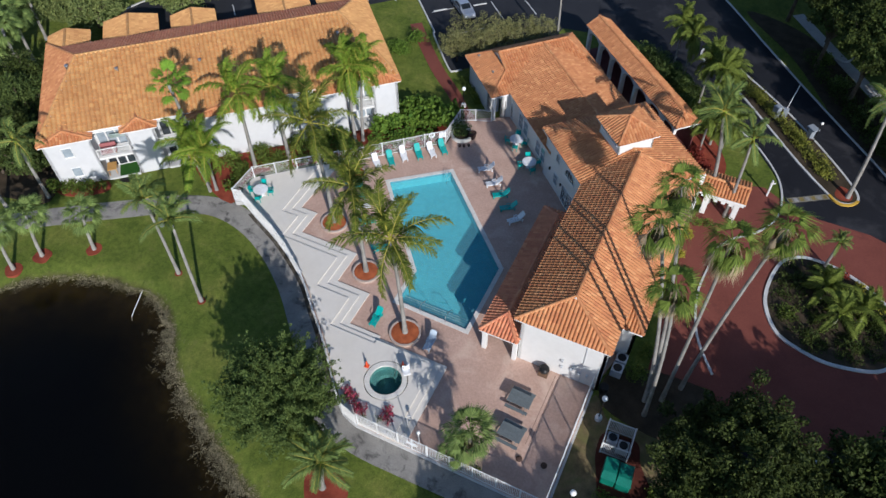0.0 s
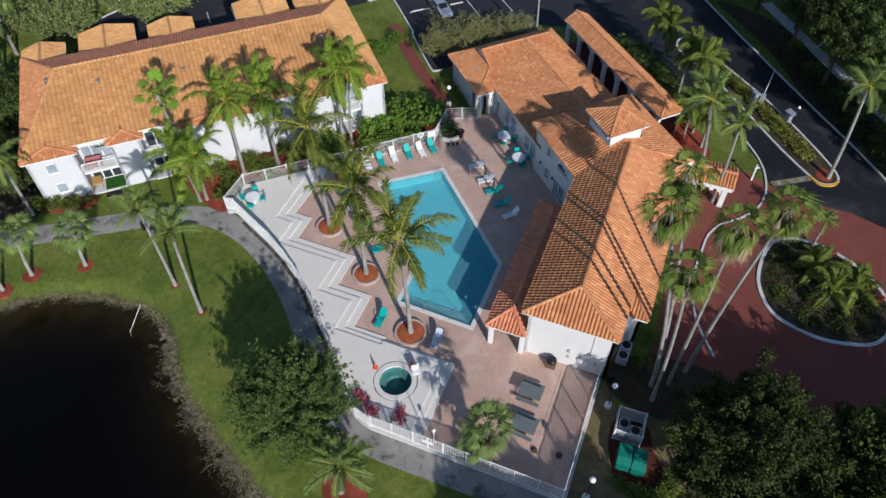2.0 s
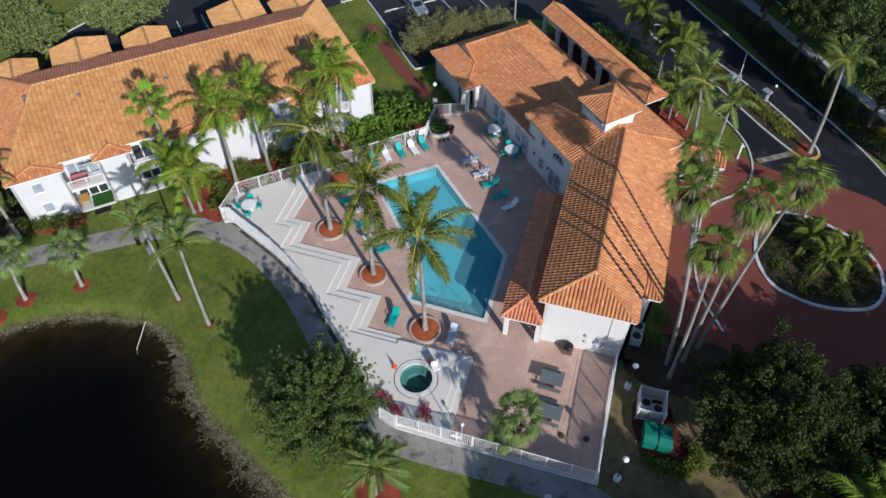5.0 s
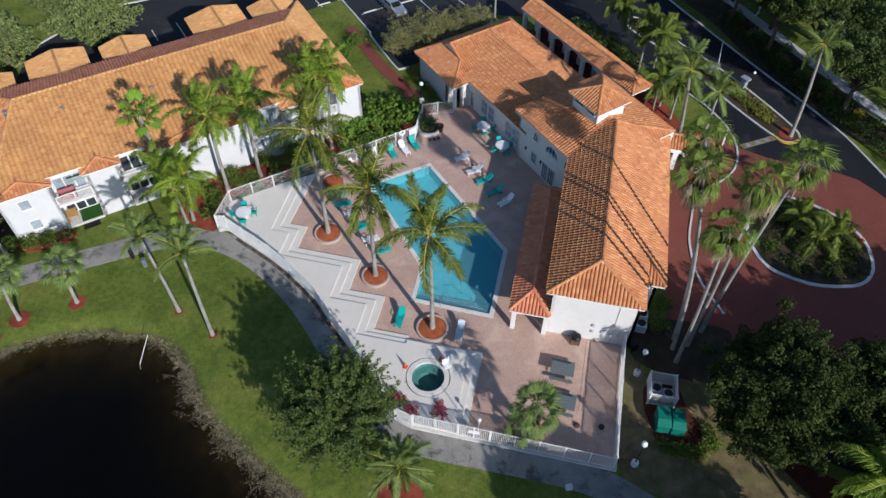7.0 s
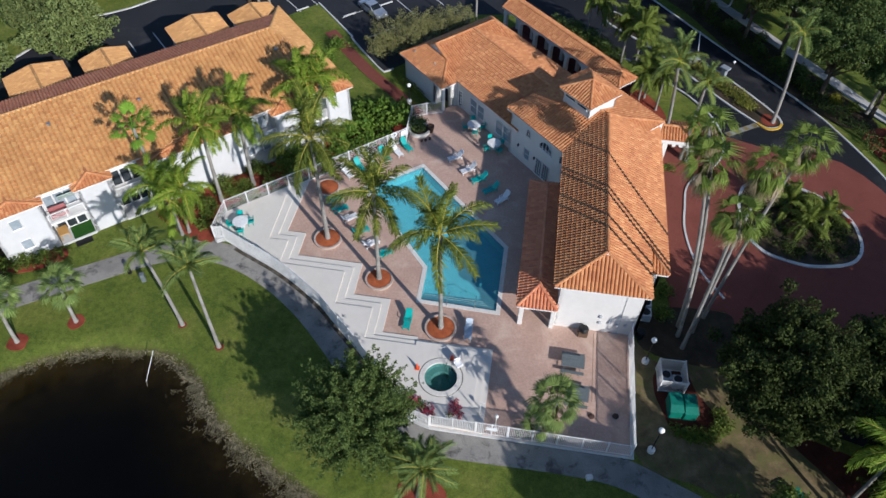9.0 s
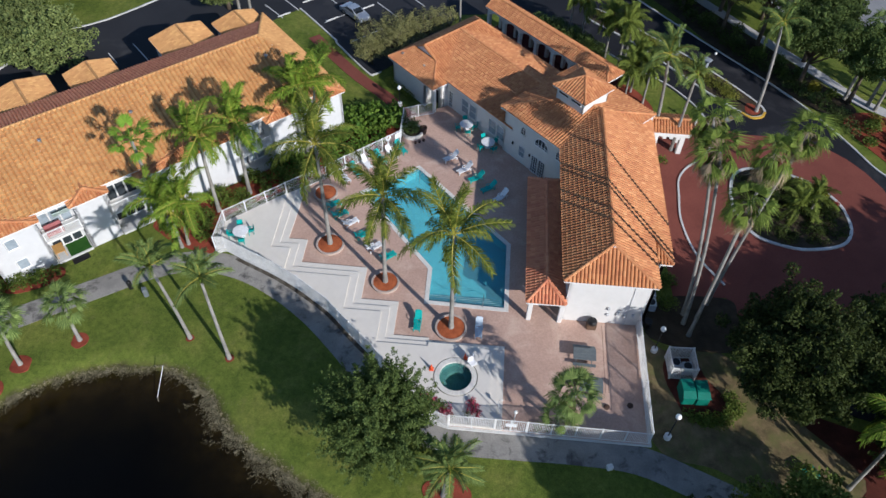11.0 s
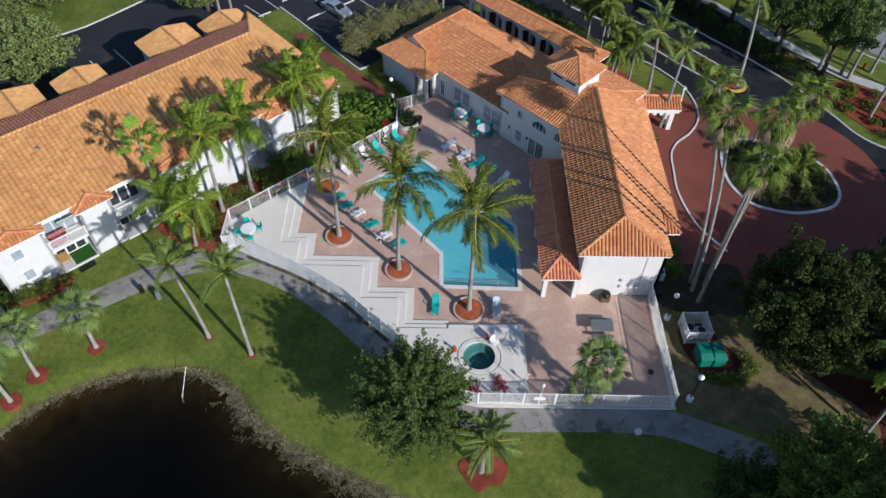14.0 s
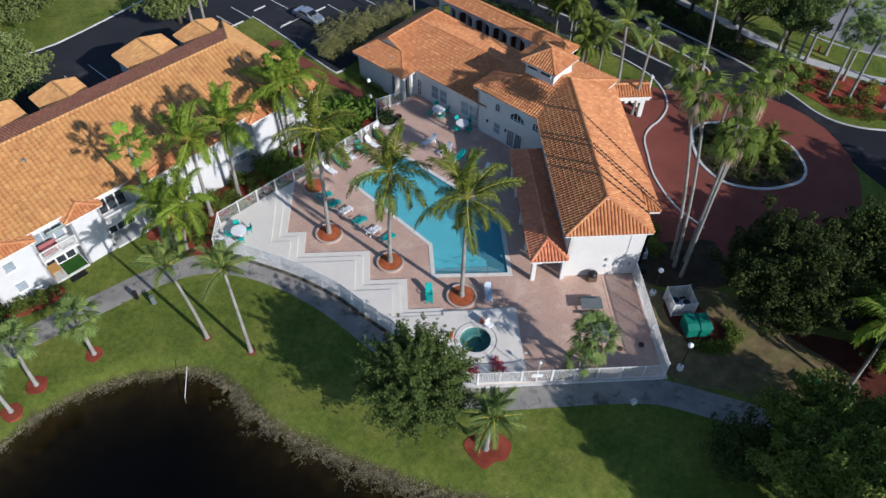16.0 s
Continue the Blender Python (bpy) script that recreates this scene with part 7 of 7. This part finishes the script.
def small_things():
    for x, y in ((-6.0, -6.6), (-3.35, -5.35)):
        t = thing("traffic_cone", "orange traffic cone on the white deck", "traffic cone", "traffic cones", at=pose(x, y, TOP))
        part("base", Shape().soft_box(-0.19, 0.19, -0.19, 0.19, 0, 0.04, 0.015), ORANGE, t)
        part("cone", Shape().lathe([(0.15, 0.04), (0.03, 0.72), (0.02, 0.74)], n=14), ORANGE, t, "", True)
        part("band", Shape().lathe([(0.102, 0.31), (0.07, 0.47)], n=14), WHITE_PLASTIC, t, "white reflective band")
    tagged(part("pool_lift", Shape().soft_box(-0.3, 0.3, -0.3, 0.3, 0.3, 0.4, 0.03).soft_box(-0.3, 0.3, 0.22, 0.3, 0.4, 0.95, 0.03).tube([(0.3, 0.3, 0), (0.3, 0.3, 1.0), (0, 0, 1.2)], 0.05, 6), WHITE_PLASTIC, at=pose(-2.75, -5.9, TOP, 0, 0, 40)), "white pool lift chair beside the hot tub", "pool lift")
    t = thing("deck_lamp", "short white lamp post beside the picket gate", "lamp post", at=pose(0.75, -10.6, 0.0))
    part("post", Shape().lathe([(0.08, 0), (0.05, 0.1), (0.045, 1.6), (0.06, 1.65)], n=10), PAINT, t)
    part("globe", Shape().lathe([(0.05, 1.65), (0.14, 1.75), (0.15, 1.85), (0.1, 1.97), (0.02, 2.0)], n=12), GLOBE, t, "white lamp globe", True)
    t = thing("outdoor_shower", "slim white shower post on the deck", "shower", at=pose(-0.55, -9.9, 0.11))
    part("post", Shape().tube([(0, 0, 0), (0, 0, 2.0), (0.12, 0, 2.15), (0.3, 0, 2.1)], 0.035, 7), PAINT, t, "", True)
    for x, y, h in ((12.3, -2.75, 3.0), (12.5, -10.55, 3.15), (-12.9, 27.2, 2.2)):
        t = thing("garden_lamp", "black lamp post with a white globe on a white base", "lamp post", "globe lamp posts", at=pose(x, y, LAND))
        part("base", Shape().lathe([(0.28, -0.05), (0.28, 0.4), (0.22, 0.48), (0.1, 0.5)], n=14), PAINT, t, "white round base")
        part("post", Shape().lathe([(0.06, 0.45), (0.045, 0.7), (0.04, h), (0.07, h + 0.06)], n=10), BLACK, t)
        part("globe", Shape().lathe([(0.06, h + 0.05), (0.18, h + 0.12), (0.23, h + 0.26), (0.2, h + 0.4), (0.1, h + 0.5), (0.01, h + 0.52)], n=16), GLOBE, t, "white lamp globe", True)
    t = thing("life_ring_stand", "white life ring on a post before the fence", "life ring", at=pose(-13.15, 19.75, 0, 0, 0, 42))
    part("post", Shape().tube([(0, 0, 0), (0, 0, 1.5)], 0.035, 7), PAINT, t)
    rim = [(0.27 * math.cos(k * math.pi / 8), -0.06, 1.45 + 0.27 * math.sin(k * math.pi / 8)) for k in range(17)]
    part("ring", Shape().tube(rim, 0.07, 8), WHITE_PLASTIC, t, "white life ring", True)
    for k in (3, 11):
        part("band", Shape().tube(rim[k:k + 2], 0.075, 8), GREY_WALL, t, "grey band", True)
    t = thing("rules_sign", "white notice board with faint grey lines on the fence", "sign", at=pose(-12.2, 20.35, 0, 0, 0, 42))
    part("board", Shape().soft_box(-0.4, 0.4, -0.1, -0.06, 1.05, 1.75, 0.01), WHITE_PLASTIC, t)
    for k in range(5):
        part("text_bar", Shape().box(-0.3, 0.3 - 0.05 * (k % 3), -0.106, -0.1, 1.15 + 0.11 * k, 1.19 + 0.11 * k), GREY_WALL, t)
    # barbecue and bins against the south wall
    t = thing("barbecue", "dark hooded barbecue against the white wall", "barbecue", at=pose(7.1, -1.0, 0))
    part("stand", Shape().soft_box(-0.4, 0.4, -0.3, 0.3, 0, 0.7, 0.03), plain("rusty_brown", (0.13, 0.08, 0.05), 0.7), t)
    part("hood", Shape().lathe([(0.42, 0.7), (0.42, 0.9), (0.3, 1.06), (0.05, 1.12)], n=16), BLACK, t)
    for x, y in ((8.0, -8.5), (9.85, -8.2)):
        tagged(part("umbrella_base", Shape().lathe([(0.24, 0), (0.25, 0.08), (0.2, 0.13), (0.05, 0.15), (0.04, 0.3), (0.02, 0.31)], n=14), POT, at=pose(x, y, 0)), "round brown umbrella base on the deck", "umbrella base", "umbrella bases")
    tagged(part("plant_pot", Shape().lathe([(0.3, 0), (0.42, 0.7), (0.44, 0.75), (0.36, 0.75), (0.33, 0.6)], n=16), POT, at=pose(-9.75, 22.6, 0)), "dark brown plant pot by the gate", "plant pot")
    tagged(part("rain_barrel", Shape().lathe([(0.3, 0), (0.36, 0.4), (0.34, 0.85), (0.36, 0.9), (0.3, 0.92)], n=16), BLACK, at=pose(11.9, -0.35, LAND)), "dark round barrel beside the end wall", "barrel")
    t = thing("gate_planter", "low curved planter wall by the gate", "planter", at=pose(-10.9, 22.4, 0))
    part("rim", ring(Shape(), circle(0, 0, 1.15), circle(0, 0, 0.95), 0, 0.4), COPING, t)
    part("soil", Shape().prism(circle(0, 0, 0.96), 0, 0.28), SOIL, t)
    for dx, dy in ((0.9, -1.2), (1.3, -0.9), (0.5, -1.4)):
        tagged(part("small_pot", Shape().lathe([(0.12, 0), (0.16, 0.22), (0.13, 0.22)], n=10), POT, at=pose(-10.9 + dx, 22.2 + dy, 0)), "small dark pot on the deck", "plant pot", "small pots by the gate")
    # utility yard
    t = thing("condenser_pen", "white slatted pen round the air conditioners", "enclosure", at=pose(14.2, -4.25, LAND, 0, 0, 2))
    for k, (x0, y0, x1, y1) in enumerate(((-1.0, -1.0, 1.0, -1.0), (1.0, -1.0, 1.0, 1.0), (1.0, 1.0, -1.0, 1.0), (-1.0, 1.0, -1.0, -1.0))):
        L = math.dist((x0, y0), (x1, y1))
        m = pose(x0, y0, 0, 0, 0, math.degrees(math.atan2(y1 - y0, x1 - x0)))
        side = part("panel", Shape().box(0, L, -0.02, 0.02, 0.1, 0.18, m), PAINT, t)
        part("top_rail", Shape().box(0, L, -0.022, 0.022, 1.55, 1.65, m), PAINT, side)
        n = round(L / 0.115)
        for i in range(n):
            part("slat", Shape().box(L * (i + 0.28) / n, L * (i + 0.72) / n, -0.012, 0.012, 0.15, 1.6, m), PAINT, side)
        part("post", Shape().soft_box(x0 - 0.06, x0 + 0.06, y0 - 0.06, y0 + 0.06, 0, 1.72, 0.015), PAINT, t)
    for x in (-0.42, 0.48):
        u = thing("air_conditioner", "grey air conditioner unit inside the pen", "air conditioner", "air conditioners", at=pose(14.2 + x, -4.15 - 0.3 * (x > 0), LAND, 0, 0, 4))
        part("cabinet", Shape().soft_box(-0.4, 0.4, -0.4, 0.4, 0, 0.85, 0.03), GREY_WALL, u)
        part("fan_grille", Shape().lathe([(0.33, 0.85), (0.33, 0.88), (0.06, 0.9)], n=16), BLACK, u)
    u = thing("air_conditioner", "grey air conditioner unit beside the end wall", "air conditioner", "air conditioners", at=pose(12.35, 1.75, LAND))
    part("cabinet", Shape().soft_box(-0.45, 0.45, -0.45, 0.45, 0, 0.9, 0.03), GREY_WALL, u)
    part("fan_grille", Shape().lathe([(0.36, 0.9), (0.36, 0.93), (0.06, 0.95)], n=16), BLACK, u)
    copy_thing(u, pose(12.4, 2.8, LAND))
    for k, x in enumerate((14.35, 15.45)):
        u = thing("transformer_box", "glossy green utility box with sloped lid", "utility box", "green utility boxes", at=pose(x, -6.75, LAND, 0, 0, 4))
        part("cabinet", Shape().soft_box(-0.51, 0.51, -0.8, 0.8, 0, 1.1, 0.05), GREEN_BOX, u)
        part("lid", Shape().add([(-0.535, -0.85, 1.06), (0.535, -0.85, 1.06), (0.535, 0.85, 1.06), (-0.535, 0.85, 1.06), (-0.48, -0.3, 1.3), (0.48, -0.3, 1.3), (0.48, 0.8, 1.3), (-0.48, 0.8, 1.3)], [(0, 1, 5, 4), (1, 2, 6, 5), (2, 3, 7, 6), (3, 0, 4, 7), (4, 5, 6, 7)]), GREEN_BOX, u)
    tagged(part("green_hatch", Shape().soft_box(-0.5, 0.5, -0.5, 0.5, 0, 0.7, 0.04), GREEN_BOX, at=pose(22.6, -12.6, LAND, 0, 0, 30)), "small green utility box under the trees", "utility box")
    tagged(part("stone_marker", Shape().soft_box(-0.25, 0.25, -0.2, 0.2, 0, 0.35, 0.06), KERB, at=pose(7.95, -13.4, LAND, 0, 0, 20)), "small pale concrete utility cover on the lawn", "utility cover")
    tagged(part("white_stake", Shape().tube([(0, -0.3, -1.2), (0, 0, 0.0), (0.25, 1.9, 1.6)], 0.027, 6), PAINT, at=pose(-27.5, -10.6, -0.8)), "slanted white pipe at the lake edge", "pipe")
    # entry drive
    t = thing("barrier_post", "pale grey gate operator box on the median", "gate operator", at=pose(18.6, 40.1, LAND + 0.1, 0, 0, -42))
    part("cabinet", Shape().soft_box(-0.3, 0.3, -0.35, 0.35, 0, 1.3, 0.04), OPERATOR_SHADED, t)
    part("cap", Shape().soft_box(-0.34, 0.34, -0.39, 0.39, 1.3, 1.38, 0.02), OPERATOR_SHADED, t)
    t = thing("barrier", "white barrier arm lowered across the drive lane", "barrier", at=pose(19.5, 40.6, LAND, 0, 0, 82))
    part("cabinet", Shape().soft_box(-0.25, 0.25, -0.25, 0.25, 0, 1.1, 0.04), OPERATOR_SHADED, t)
    part("arm", Shape().tube([(0, 0, 1.2), (5.0, 0, 1.2)], 0.055, 6), PAINT, t)
    t = thing("keypad_kiosk", "pale grey keypad kiosk on the median", "kiosk", at=pose(22.5, 38.3, LAND, 0, 0, -42))
    part("cabinet", Shape().soft_box(-0.3, 0.3, -0.3, 0.3, 0, 1.15, 0.04), OPERATOR_SHADED, t)
    part("hood", Shape().soft_box(-0.55, 0.55, -0.42, 0.42, 1.15, 1.3, 0.04), OPERATOR_SHADED, t)
    tagged(part("gate_post", Shape().tube([(0, 0, -0.2), (0.1, 0.2, 1.9)], 0.1, 8).box(-0.1, 0.45, 0.1, 0.16, 1.5, 1.62), PAINT, at=pose(19.9, 27.4, LAND, 0, 0, 30)), "white gate post with a short arm beside the drive", "post")
    for x, y in ((22.9, 37.3),):
        t = thing("drive_lamp", "black lamp post with white globe beside the drive", "lamp post", "globe lamp posts", at=pose(x, y, LAND))
        part("post", Shape().lathe([(0.09, 0), (0.05, 0.4), (0.045, 2.6)], n=8), BLACK, t)
        part("globe", Shape().lathe([(0.05, 2.6), (0.14, 2.67), (0.16, 2.78), (0.08, 2.9), (0.01, 2.93)], n=12), GLOBE, t, "white lamp globe", True)
    tagged(part("hydrant", Shape().lathe([(0.16, 0), (0.13, 0.1), (0.13, 0.6), (0.16, 0.65), (0.1, 0.8), (0.02, 0.85)], n=12), plain("red_hydrant_paint", (0.6, 0.04, 0.03), 0.5), at=pose(43.3, 34.3, LAND)), "red fire hydrant on the verge", "hydrant")
    tagged(part("lawn_post", Shape().lathe([(0.2, 0), (0.2, 0.85), (0.15, 0.95), (0.03, 1.0)], n=12), BLACK, at=pose(-33.2, -0.7, LAND)), "dark litter post beside the footpath", "bin")
    tagged(part("utility_pedestal", Shape().soft_box(-0.2, 0.2, -0.25, 0.25, 0, 0.9, 0.05), TABLE_GREY, at=pose(-31.6, -1.3, LAND, 0, 0, 30)), "dark grey utility pedestal on the lawn", "utility box")


small_things()


def car():
    c = thing("car", "silver-grey saloon car parked in a bay", "car", at=pose(-20.9, 44.6, LAND + 0.02, 0, 0, -44))
    prof = [(-2.25, 0.35), (-2.28, 0.72), (-2.05, 0.92), (-1.35, 0.98), (-0.75, 1.38), (0.45, 1.42), (1.15, 1.02), (2.05, 0.86), (2.27, 0.62), (2.25, 0.35)]
    half = [(0.80 if 1.2 > z else 0.62) for x, z in prof]
    n = len(prof)
    s = Shape().add([(x, -h, z) for (x, z), h in zip(prof, half)] + [(x, h, z) for (x, z), h in zip(prof, half)] + [(x, -0.86 if 0.3 < z < 1.0 else -h, z) for (x, z), h in zip(prof, half)], [(i, i + 1, n + i + 1, n + i) for i in range(n - 1)] + [tuple(range(n - 1, -1, -1)), tuple(range(n, 2 * n)), (n - 1, 0, n, 2 * n - 1)])
    body = part("body", s, CAR_PAINT, c)
    for x0, z0, x1, z1 in ((-1.32, 0.99, -0.78, 1.36), (0.48, 1.40, 1.12, 1.04)):
        g = Shape().add([(x0, -0.6, z0 + 0.012), (x1, -0.58, z1 + 0.012), (x1, 0.58, z1 + 0.012), (x0, 0.6, z0 + 0.012), (x0, -0.6, z0), (x1, -0.58, z1), (x1, 0.58, z1), (x0, 0.6, z0)], [(0, 1, 2, 3), (3, 2, 1, 0), (0, 4, 5, 1), (2, 6, 7, 3)])
        part("windscreen", g, GLASS, body, "dark glass")
    for y in (-0.72, 0.72):
        part("side_window", Shape().add([(-0.7, y, 1.33), (0.45, y, 1.36), (1.0, y * 1.08, 1.05), (-1.15, y * 1.08, 1.03)], [(0, 1, 2, 3) if y < 0 else (3, 2, 1, 0)]), GLASS, body, "dark glass")
    for x in (-1.4, 1.42):
        for y in (-0.82, 0.62):
            w = part("wheel", Shape().tube([(x, y, 0.32), (x, y + 0.2, 0.32)], 0.32, 18), TYRE, c, "black tyre")
            part("rim", Shape().tube([(x, y - 0.012, 0.32), (x, y + 0.212, 0.32)], 0.19, 14), STEEL, w, "metal rim")
    for y in (-0.62, 0.42):
        part("tail_light", Shape().soft_box(-2.31, -2.2, y, y + 0.2, 0.68, 0.82, 0.02), plain("red_lens", (0.35, 0.02, 0.02), 0.2), body)
        part("headlight", Shape().soft_box(2.18, 2.29, y, y + 0.2, 0.6, 0.72, 0.02), WHITE_PLASTIC, body)


car()
